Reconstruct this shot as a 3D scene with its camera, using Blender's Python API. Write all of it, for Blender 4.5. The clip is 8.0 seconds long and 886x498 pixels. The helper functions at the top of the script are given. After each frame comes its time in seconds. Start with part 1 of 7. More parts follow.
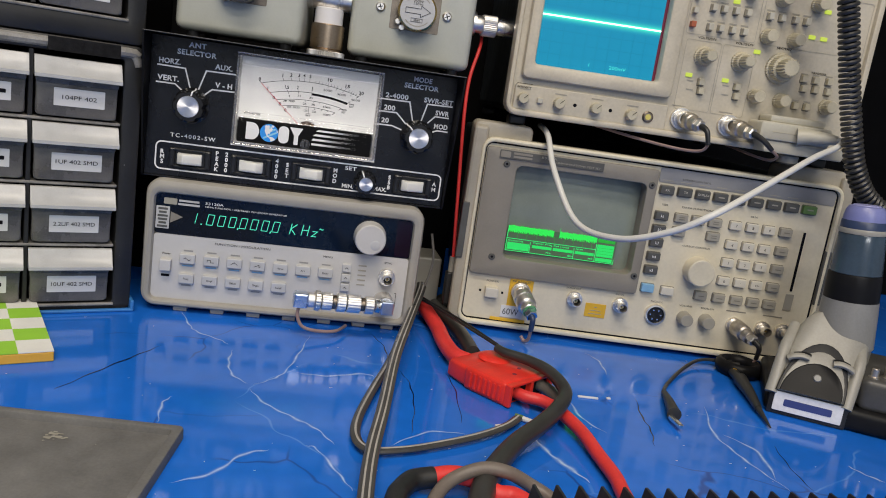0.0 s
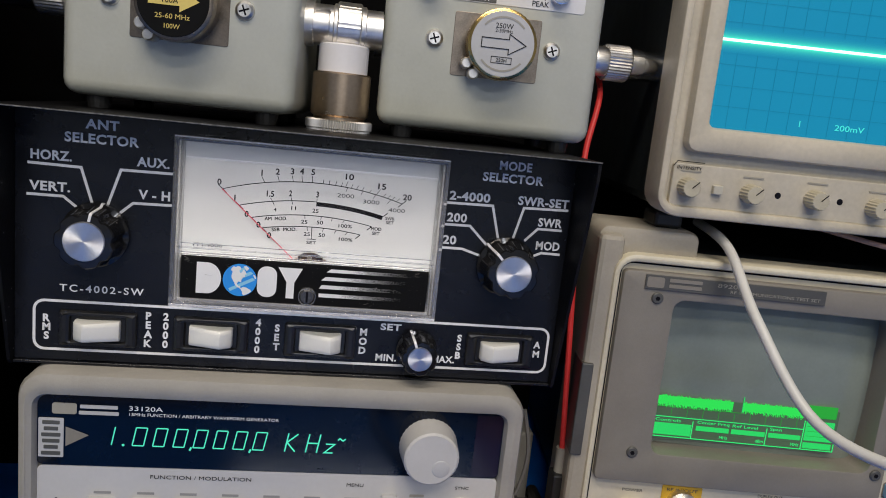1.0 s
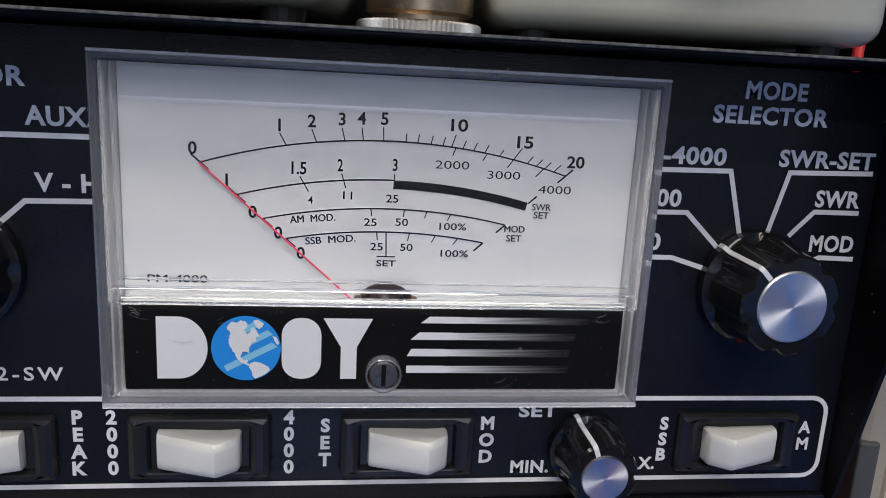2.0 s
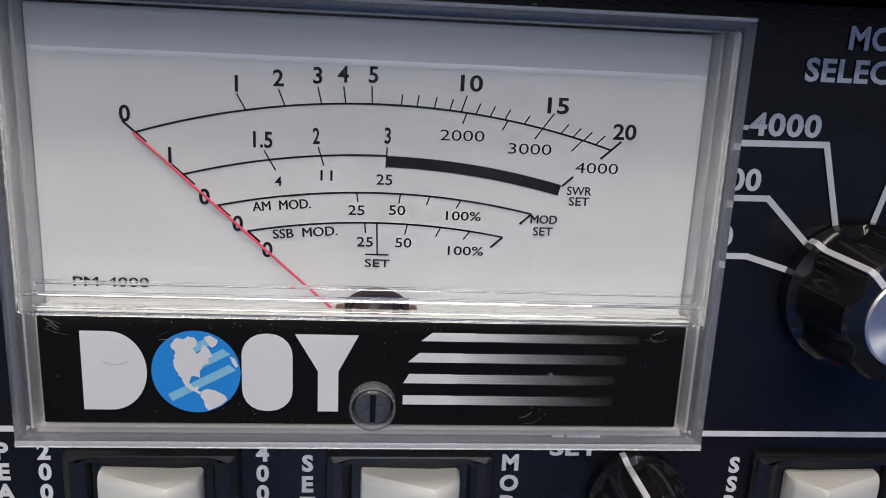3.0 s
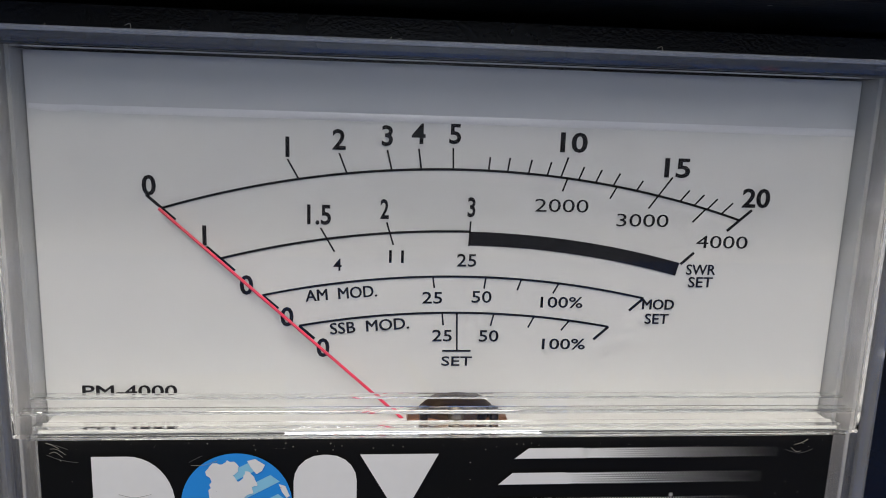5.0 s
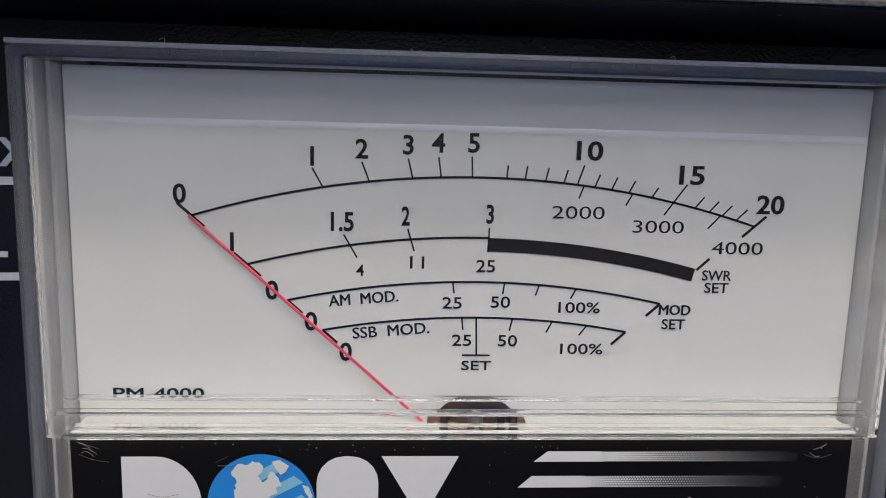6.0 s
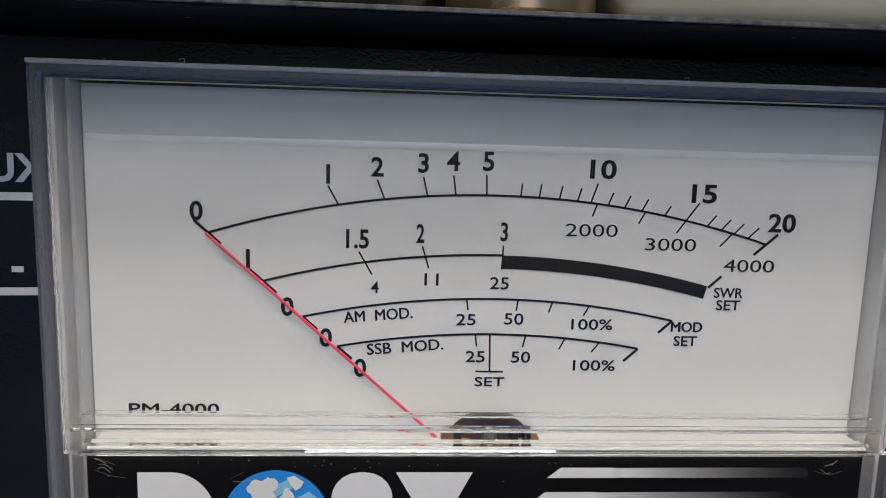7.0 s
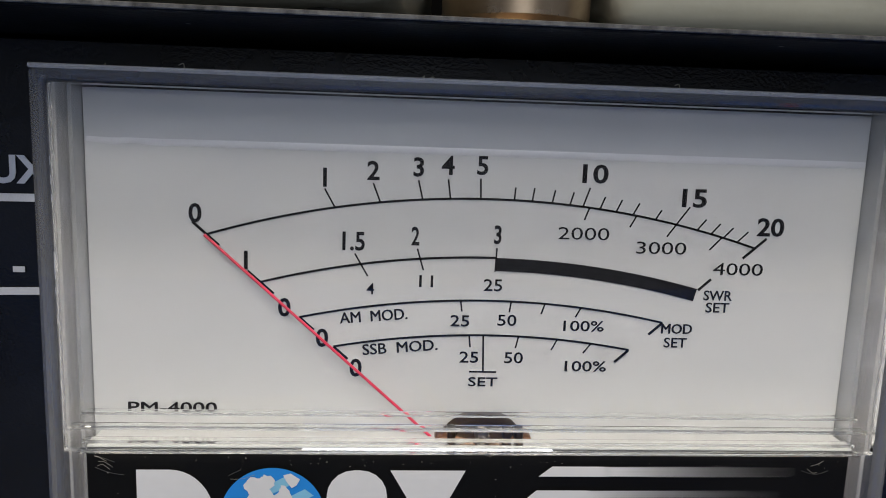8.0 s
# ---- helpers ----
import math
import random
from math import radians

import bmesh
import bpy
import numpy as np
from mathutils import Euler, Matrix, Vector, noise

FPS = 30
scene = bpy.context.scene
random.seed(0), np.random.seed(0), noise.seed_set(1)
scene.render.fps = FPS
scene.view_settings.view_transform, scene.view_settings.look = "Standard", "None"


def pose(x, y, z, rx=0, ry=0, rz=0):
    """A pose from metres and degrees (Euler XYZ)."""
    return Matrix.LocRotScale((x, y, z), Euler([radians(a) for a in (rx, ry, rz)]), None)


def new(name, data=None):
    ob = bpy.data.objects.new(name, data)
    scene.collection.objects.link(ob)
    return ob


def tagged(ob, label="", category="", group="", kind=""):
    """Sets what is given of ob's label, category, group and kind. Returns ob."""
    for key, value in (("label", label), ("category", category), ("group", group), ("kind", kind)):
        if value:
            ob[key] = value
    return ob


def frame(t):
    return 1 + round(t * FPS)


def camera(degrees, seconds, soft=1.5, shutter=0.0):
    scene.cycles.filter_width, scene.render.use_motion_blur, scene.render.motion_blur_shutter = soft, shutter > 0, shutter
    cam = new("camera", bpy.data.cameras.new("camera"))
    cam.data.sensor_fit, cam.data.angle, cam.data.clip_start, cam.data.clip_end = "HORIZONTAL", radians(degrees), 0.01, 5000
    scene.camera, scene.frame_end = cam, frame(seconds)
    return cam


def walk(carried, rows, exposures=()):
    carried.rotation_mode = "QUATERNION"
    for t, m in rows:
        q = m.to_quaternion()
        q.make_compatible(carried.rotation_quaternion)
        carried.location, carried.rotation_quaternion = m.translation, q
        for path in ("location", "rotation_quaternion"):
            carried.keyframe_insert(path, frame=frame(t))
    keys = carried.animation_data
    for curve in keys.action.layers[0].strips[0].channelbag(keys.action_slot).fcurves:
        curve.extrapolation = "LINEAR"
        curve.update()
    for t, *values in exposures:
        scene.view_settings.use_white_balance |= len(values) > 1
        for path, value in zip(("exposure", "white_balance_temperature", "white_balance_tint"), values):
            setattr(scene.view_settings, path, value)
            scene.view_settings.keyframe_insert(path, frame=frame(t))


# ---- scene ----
# ---- camera and its walk ----
cam = camera(60.8, 8.0, soft=1.0)
PATH = [
    (0, 0.0078, 0.0599, 0.2239, 78.23, -8.13, -9.21),
    (0.3, -0.0167, 0.1481, 0.2533, 80.01, -7.81, -10.01),
    (0.5, 0.0104, 0.2135, 0.2684, 80.75, -6.92, -8.74),
    (0.6, 0.0025, 0.2451, 0.2575, 81.80, -6.70, -9.95),
    (0.8, 0.0093, 0.3171, 0.2545, 81.67, -6.20, -9.62),
    (1, 0.0051, 0.3777, 0.2542, 79.67, -5.96, -8.60),
    (1.2, 0.0006, 0.4301, 0.2456, 77.04, -4.95, -7.47),
    (1.5, -0.0045, 0.4911, 0.2419, 76.80, -2.14, -7.62),
    (2, -0.0069, 0.5612, 0.2295, 77.41, -2.99, -6.94),
    (2.2, -0.0106, 0.5797, 0.2329, 73.66, -4.01, -7.10),
    (3.3, 0.0068, 0.6050, 0.2191, 77.92, -2.13, -3.50),
    (3.5, 0.0023, 0.6123, 0.2211, 78.47, -2.04, -3.96),
    (4, 0.0046, 0.6180, 0.2172, 81.41, -1.86, -3.61),
    (4.5, -0.0038, 0.6230, 0.2221, 79.92, -1.81, -4.47),
    (4.7, -0.0097, 0.6267, 0.2253, 78.70, -1.99, -5.26),
    (6, -0.0101, 0.6231, 0.2228, 80.74, -1.55, -3.61),
    (6.5, -0.0103, 0.6225, 0.2231, 81.07, -1.57, -3.53),
    (7, -0.0125, 0.6228, 0.2249, 80.98, -1.74, -3.69),
    (7.5, -0.0145, 0.6229, 0.2296, 79.46, -2.04, -4.61),
    (8, -0.0121, 0.6209, 0.2258, 80.87, -2.01, -3.78),
]
walk(cam, [(t, pose(x, y, z, rx, ry, rz)) for t, x, y, z, rx, ry, rz in PATH], [(0.0, 0.12, 7000, 15), (0.6, 0.02, 7150, 17), (1.0, -0.06, 6850, 16), (1.5, -0.18, 6680, 17), (2.2, -0.26, 6400, 17), (3.5, -0.34, 6800, 15), (8.0, -0.38, 6900, 14)])

# ---- light ----
world = bpy.data.worlds.new("world")
scene.world = world
world.use_nodes = True
world.node_tree.nodes["Background"].inputs["Color"].default_value = (0.75, 0.85, 1.0, 1)
world.node_tree.nodes["Background"].inputs["Strength"].default_value = 0.12


def area_light(name, x, y, z, sx, sy, watts, colour):
    data = bpy.data.lights.new(name, "AREA")
    data.shape, data.size, data.size_y, data.energy, data.color = "RECTANGLE", sx, sy, watts, colour
    ob = new(name, data)
    ob.matrix_world = pose(x, y, z)
    return ob


area_light("unseen_lamp", -0.25, -0.15, 1.66, 1.2, 0.3, 17, (1.0, 0.955, 0.83))
# Out of view; placed so the top cover's shadow edge crosses the dial.
area_light("unseen_lamp", 0.1, -1.02, 1.66, 1.2, 0.25, 20, (1.0, 0.955, 0.83))
# Unseen cool fill, added to brighten and blue the dial's shaded top.
area_light("unseen_lamp", 0.2, -2.5, 1.66, 1.2, 0.3, 44, (0.86, 0.94, 1.0))


# ---- materials ----
def mat(name, colour, rough=0.5, metal=0.0, vary=0.06, scale=40.0, bump=0.0, bump_scale=900.0, dust=0.0, coat=0.0, ior=1.5, spec=0.5):
    """A surface with mottling at two scales, fine relief and, where asked, pale dust specks."""
    m = bpy.data.materials.new(name)
    m.use_nodes = True
    nt = m.node_tree
    p = nt.nodes["Principled BSDF"]
    p.inputs["Roughness"].default_value, p.inputs["Metallic"].default_value = rough, metal
    p.inputs["IOR"].default_value = ior
    p.inputs["Coat Weight"].default_value = coat
    p.inputs["Specular IOR Level"].default_value = spec
    co = nt.nodes.new("ShaderNodeTexCoord")
    big = nt.nodes.new("ShaderNodeTexNoise")
    big.inputs["Scale"].default_value, big.inputs["Detail"].default_value = scale, 6
    nt.links.new(co.outputs["Object"], big.inputs["Vector"])
    fine = nt.nodes.new("ShaderNodeTexNoise")
    fine.inputs["Scale"].default_value, fine.inputs["Detail"].default_value = scale * 14, 3
    nt.links.new(co.outputs["Object"], fine.inputs["Vector"])
    both = nt.nodes.new("ShaderNodeMath")
    both.operation = "MULTIPLY_ADD"
    both.inputs[1].default_value = 0.4
    nt.links.new(fine.outputs["Fac"], both.inputs[0])
    nt.links.new(big.outputs["Fac"], both.inputs[2])
    ramp = nt.nodes.new("ShaderNodeMapRange")
    ramp.inputs[1].default_value, ramp.inputs[2].default_value = 0.4, 1.0
    ramp.inputs[3].default_value, ramp.inputs[4].default_value = 1 - vary * 2, 1 + vary * 2
    nt.links.new(both.outputs[0], ramp.inputs[0])
    mul = nt.nodes.new("ShaderNodeVectorMath")
    mul.operation = "SCALE"
    mul.inputs[0].default_value = colour
    nt.links.new(ramp.outputs[0], mul.inputs["Scale"])
    out = mul.outputs[0]
    if dust:
        speck = nt.nodes.new("ShaderNodeTexVoronoi")
        speck.inputs["Scale"].default_value = 260
        nt.links.new(co.outputs["Object"], speck.inputs["Vector"])
        cut = nt.nodes.new("ShaderNodeMapRange")
        cut.inputs[1].default_value, cut.inputs[2].default_value = 0.11, 0.05
        cut.inputs[3].default_value, cut.inputs[4].default_value = 0, 1
        nt.links.new(speck.outputs["Distance"], cut.inputs[0])
        pick = nt.nodes.new("ShaderNodeSeparateColor")
        nt.links.new(speck.outputs["Color"], pick.inputs[0])
        few = nt.nodes.new("ShaderNodeMath")
        few.operation = "GREATER_THAN"
        few.inputs[1].default_value = 1 - dust
        nt.links.new(pick.outputs[0], few.inputs[0])
        both2 = nt.nodes.new("ShaderNodeMath")
        both2.operation = "MULTIPLY"
        nt.links.new(cut.outputs[0], both2.inputs[0])
        nt.links.new(few.outputs[0], both2.inputs[1])
        mix = nt.nodes.new("ShaderNodeMix")
        mix.data_type = "RGBA"
        mix.inputs["B"].default_value = (0.45, 0.44, 0.42, 1)
        nt.links.new(both2.outputs[0], mix.inputs["Factor"])
        nt.links.new(out, mix.inputs["A"])
        out = mix.outputs["Result"]
    nt.links.new(out, p.inputs["Base Color"])
    rr = nt.nodes.new("ShaderNodeMapRange")
    rr.inputs[1].default_value, rr.inputs[2].default_value = 0.3, 0.7
    rr.inputs[3].default_value, rr.inputs[4].default_value = max(0.02, rough * 0.85), min(1, rough * 1.15)
    nt.links.new(big.outputs["Fac"], rr.inputs[0])
    nt.links.new(rr.outputs[0], p.inputs["Roughness"])
    if bump:
        grain = nt.nodes.new("ShaderNodeTexNoise")
        grain.inputs["Scale"].default_value, grain.inputs["Detail"].default_value = bump_scale, 2
        nt.links.new(co.outputs["Object"], grain.inputs["Vector"])
        b = nt.nodes.new("ShaderNodeBump")
        b.inputs["Strength"].default_value, b.inputs["Distance"].default_value = bump, 0.0004
        nt.links.new(grain.outputs["Fac"], b.inputs["Height"])
        nt.links.new(b.outputs["Normal"], p.inputs["Normal"])
    return m


def glow(name, colour, strength, base=(0.01, 0.01, 0.01)):
    m = bpy.data.materials.new(name)
    m.use_nodes = True
    p = m.node_tree.nodes["Principled BSDF"]
    p.inputs["Base Color"].default_value = (*base, 1)
    p.inputs["Emission Color"].default_value = (*colour, 1)
    p.inputs["Emission Strength"].default_value = strength
    p.inputs["Roughness"].default_value, p.inputs["Specular IOR Level"].default_value = 0.3, 0.12
    return m


def clear(name, colour=(1, 1, 1), rough=0.0, ior=1.49, solid=1.0):
    m = bpy.data.materials.new(name)
    m.use_nodes = True
    p = m.node_tree.nodes["Principled BSDF"]
    p.inputs["Base Color"].default_value = (*colour, 1)
    p.inputs["Transmission Weight"].default_value = solid
    p.inputs["Roughness"].default_value, p.inputs["IOR"].default_value = rough, ior
    return m


black_paint = mat("black_paint", (0.0075, 0.0083, 0.0115), 0.27, vary=0.15, bump=0.18, bump_scale=1800, dust=0.012, spec=0.38)
black_edge = mat("black_edge", (0.007, 0.007, 0.008), 0.5, vary=0.2, bump=0.3, dust=0.06, spec=0.12)
smoke_clear = mat("smoky_plastic", (0.05, 0.05, 0.052), 0.25, vary=0.2)
black_plastic = mat("black_plastic", (0.014, 0.014, 0.015), 0.3, vary=0.15, dust=0.02)
knob_black = mat("knob_black", (0.01, 0.01, 0.011), 0.14, vary=0.15, dust=0.02)
white_print = mat("white_print", (0.82, 0.82, 0.83), 0.6, vary=0.05, scale=300)
rocker_white = mat("rocker_white", (0.76, 0.75, 0.7), 0.35, vary=0.03)
paper = mat("dial_paper", (0.437, 0.449, 0.460), 0.7, vary=0.012)
housing = mat("pale_housing", (0.40, 0.445, 0.55), 0.5, vary=0.03)
# Lighter than the paper: the bright caustic is put into this colour.
caustic_white = mat("dial_caustic_white", (0.53, 0.54, 0.56), 0.35, vary=0.01)
hub_dark = mat("dark_bronze", (0.075, 0.048, 0.032), 0.3, 1.0, vary=0.15)
hub_copper = mat("brown_copper", (0.20, 0.10, 0.055), 0.35, 1.0, vary=0.3, scale=300)
ink = mat("ink", (0.008, 0.008, 0.011), 0.7, spec=0.08)
band_black = mat("band_black", (0.006, 0.006, 0.006), 0.6, vary=0.1, dust=0.02, spec=0.1)
logo_white = mat("logo_white", (0.86, 0.85, 0.82), 0.6, vary=0.02)
globe_blue = mat("globe_blue", (0.01, 0.30, 0.82), 0.5, vary=0.03)
globe_pale = mat("globe_pale", (0.27, 0.64, 0.85), 0.5, vary=0.03)
needle_red = mat("needle_red", (0.55, 0.015, 0.055), 0.4)
# IOR set below acrylic's 1.49 to weaken the pane's reflections.
acrylic_pane = clear("low_ior_pane", (0.99, 0.99, 0.99), 0.0, 1.25)
acrylic_rim = clear("acrylic_rim", (0.88, 0.905, 0.97), 0.008, 1.49, 0.90)
acrylic_edge = clear("acrylic_edge", (0.90, 0.92, 0.95), 0.02, 1.49, 0.78)
# Milky acrylic: the brightness of lit edges is put into its diffuse share.
acrylic_lit = clear("acrylic_lit_edge", (0.92, 0.92, 0.93), 0.2, 1.49, 0.74)
acrylic_rib = clear("acrylic_rib", (0.98, 0.985, 0.985), 0.0, 1.4)
hp_beige = mat("beige_rubber", (0.345, 0.325, 0.288), 0.55, vary=0.05, bump=0.2, bump_scale=1500, dust=0.006)
hp_panel = mat("pale_panel", (0.55, 0.54, 0.525), 0.45, vary=0.03)
hp_window = mat("dark_window", (0.002, 0.006, 0.016), 0.1, vary=0.1, dust=0.004, spec=0.3)
key_grey = mat("key_grey", (0.5, 0.5, 0.5), 0.4, vary=0.04)
window_tint = mat("window_tint", (0.010, 0.004, 0.012), 0.15)
vfd = glow("vfd_glow", (0.06, 0.85, 0.60), 0.95)
vfd_dim = glow("vfd_dim", (0.05, 0.3, 0.25), 0.25)
sa_frame = mat("cream_frame", (0.69, 0.63, 0.475), 0.42, vary=0.08, scale=30, dust=0.01)
sa_panel = mat("warm_white_panel", (0.66, 0.60, 0.465), 0.45, vary=0.06, scale=25, dust=0.006)
sa_bezel = mat("grey_bezel", (0.235, 0.215, 0.182), 0.5, vary=0.05, bump=0.2, bump_scale=1500)
sa_strip = mat("blue_grey_strip", (0.27, 0.27, 0.275), 0.45, vary=0.04)
sa_hood = mat("taupe_rubber", (0.38, 0.345, 0.28), 0.6, vary=0.06, bump=0.2)
key_dark = mat("key_dark", (0.085, 0.085, 0.08), 0.45, vary=0.08)
# Serves for painted shade round keys and buttons, and for key print.
shade_print_grey = mat("shade_print_grey", (0.20, 0.185, 0.155), 0.5, vary=0.06)
key_pale = mat("key_pale", (0.62, 0.585, 0.50), 0.42, vary=0.03)
key_mid = mat("key_mid", (0.34, 0.32, 0.27), 0.42, vary=0.03)
key_green = mat("key_green", (0.1, 0.2, 0.06), 0.42)
key_blue = mat("key_blue", (0.2, 0.42, 0.62), 0.42)
crt_glass = mat("crt_glass", (0.225, 0.26, 0.225), 0.16, vary=0.05)
green_glow = glow("green_glow", (0.0, 1.0, 0.24), 0.95)
green_mid = glow("green_mid", (0.0, 0.85, 0.17), 0.82)
green_bright = glow("green_bright", (0.0, 0.9, 0.11), 0.88)
green_dim = glow("green_dim", (0.01, 0.55, 0.06), 0.7)
green_faint = glow("green_faint", (0.02, 0.10, 0.03), 0.35, (0.10, 0.14, 0.10))
tk_cream = mat("cream_plastic", (0.56, 0.50, 0.385), 0.42, vary=0.09, scale=30, dust=0.01)
tk_panel = mat("panel_cream", (0.52, 0.47, 0.37), 0.5, vary=0.10, scale=25, dust=0.01)
tk_knob = mat("knob_cream", (0.52, 0.47, 0.345), 0.42, vary=0.08)
pod_cream = mat("pod_cream", (0.5, 0.47, 0.38), 0.45, vary=0.05, dust=0.006)
# Filter and graticule are no light source; their brightness is put into emission.
tk_blue = glow("blue_filter", (0.0, 0.31, 0.53), 0.66, (0.0, 0.09, 0.16))
tk_grid = glow("graticule", (0.0, 0.28, 0.48), 0.54, (0.0, 0.08, 0.14))
tk_trace = glow("trace_glow", (0.55, 1.0, 0.92), 3.2)
logo_blue = mat("logo_blue", (0.10, 0.25, 0.48), 0.5)
tk_text = glow("readout_glow", (0.05, 0.9, 0.75), 0.9, (0, 0.1, 0.15))
led_green = glow("led_green", (0.60, 0.82, 0.06), 0.52, (0.3, 0.35, 0.1))
led_yellow = glow("led_yellow", (0.9, 0.82, 0.25), 0.5)
red_button = mat("red_button", (0.42, 0.1, 0.04), 0.4)
maroon = mat("maroon_edge", (0.17, 0.012, 0.04), 0.4)
bird_paint = mat("grey_green_enamel", (0.49, 0.50, 0.44), 0.33, vary=0.04, bump=0.1, bump_scale=500, dust=0.006)
nickel = mat("nickel", (0.84, 0.80, 0.74), 0.36, 1.0, vary=0.08, scale=120)
dull_nickel = mat("dull_nickel", (0.60, 0.55, 0.48), 0.42, 1.0, vary=0.15, scale=200)
chrome = mat("chrome", (0.9, 0.89, 0.87), 0.2, 1.0, vary=0.05)
bright_nickel = mat("bright_nickel", (0.95, 0.93, 0.9), 0.48, 1.0, vary=0.06, scale=150)
logo_navy = mat("logo_navy", (0.05, 0.07, 0.22), 0.4)
screw_steel = mat("screw_steel", (0.74, 0.72, 0.68), 0.38, 1.0, vary=0.2, scale=300)
brass = mat("brass", (0.62, 0.43, 0.16), 0.25, 1.0, vary=0.08)
worn_brass = mat("worn_plating", (0.24, 0.20, 0.16), 0.35, 1.0, vary=0.2, scale=90)
bronze = mat("tinned_bronze", (0.50, 0.38, 0.27), 0.3, 1.0, vary=0.1)
teflon = mat("white_insulator", (0.8, 0.78, 0.78), 0.35, vary=0.02)
label_white = mat("label_white", (0.70, 0.70, 0.70), 0.55, vary=0.02)
label_grey = mat("label_grey", (0.08, 0.08, 0.08), 0.5)
yellow_tag = mat("yellow_tag", (0.72, 0.42, 0.03), 0.5, vary=0.05)
yellow_ink = mat("yellow_ink", (0.75, 0.58, 0.16), 0.5)
cab_black = mat("cabinet_black", (0.016, 0.0155, 0.015), 0.4, vary=0.2, dust=0.03)
cab_edge = mat("cabinet_edge", (0.23, 0.222, 0.21), 0.45, vary=0.3, scale=60, dust=0.05)
drawer_clear = mat("frosted_drawer", (0.125, 0.118, 0.108), 0.28, vary=0.2, scale=60)
drawer_lid = mat("milky_lip", (0.47, 0.475, 0.475), 0.3, vary=0.06, scale=60)
tape_black = mat("black_tape", (0.012, 0.012, 0.013), 0.7, vary=0.4, scale=200, spec=0.1, bump=0.4)
rubber_black = mat("black_rubber", (0.018, 0.018, 0.018), 0.45, vary=0.15, bump=0.15)
cable_black = mat("black_cable", (0.034, 0.033, 0.031), 0.35, vary=0.15)
lead_taupe = mat("lead_taupe", (0.17, 0.14, 0.12), 0.45, vary=0.08)
twin_grey = mat("twin_jacket", (0.06, 0.058, 0.055), 0.32, vary=0.15)
boot_blue = mat("boot_blue", (0.03, 0.05, 0.11), 0.4)
band_green = mat("band_green", (0.10, 0.34, 0.16), 0.4)
cable_stripe = mat("pale_stripe", (0.40, 0.38, 0.35), 0.4, vary=0.15)
cable_grey = mat("ribbed_cable_grey", (0.17, 0.16, 0.145), 0.4, vary=0.05)
cable_red = mat("red_cable", (0.78, 0.045, 0.04), 0.5, vary=0.08)
cable_white = mat("white_cable", (0.68, 0.67, 0.63), 0.35, vary=0.04)
cable_brown = mat("brown_coax", (0.3, 0.2, 0.18), 0.4)
red_plastic = mat("red_plastic", (0.78, 0.035, 0.022), 0.35, vary=0.1, scale=60)
# On the elbows, the bench's blue reflection is put into this colour.
blue_tinted_metal = mat("blue_tinted_nickel", (0.66, 0.73, 0.84), 0.28, 1.0)
mat_grey = mat("grey_mat", (0.145, 0.143, 0.139), 0.6, vary=0.15, bump=0.3, dust=0.02)
dremel_grey = mat("tool_grey", (0.26, 0.255, 0.235), 0.4, vary=0.08)
dremel_pale = mat("tool_pale", (0.33, 0.315, 0.275), 0.4, vary=0.08)
dremel_mid = mat("tool_mid", (0.028, 0.028, 0.029), 0.4, vary=0.15, spec=0.25)
dremel_dark = mat("tool_dark", (0.009, 0.009, 0.010), 0.4, vary=0.1, spec=0.15)
tool_collar = mat("tool_collar", (0.075, 0.073, 0.068), 0.4, vary=0.15)
dremel_blue = mat("tool_blue", (0.20, 0.22, 0.46), 0.35)
dremel_smoke = mat("tool_smoke", (0.045, 0.072, 0.10), 0.2, vary=0.1)
paper_white = mat("note_white", (0.8, 0.8, 0.75), 0.6, vary=0.03)
paper_green = mat("note_green", (0.3, 0.62, 0.05), 0.6, vary=0.03)
paper_orange = mat("note_orange", (0.75, 0.4, 0.05), 0.6)
# Near-black: the darkness behind the instruments is put into this colour.
backdrop_dark = mat("dark_backdrop", (0.004, 0.004, 0.0042), 0.8, vary=0.2, spec=0.05)
# Out of view; tinted blue so the bounce cools shaded surfaces.
wall_pale = mat("pale_wall", (0.50, 0.54, 0.60), 0.8, vary=0.04, scale=3)
floor_grey = mat("grey_floor", (0.2, 0.2, 0.2), 0.6, vary=0.1, scale=3)
dark_case = mat("dark_case", (0.018, 0.024, 0.026), 0.5, vary=0.1, bump=0.2)


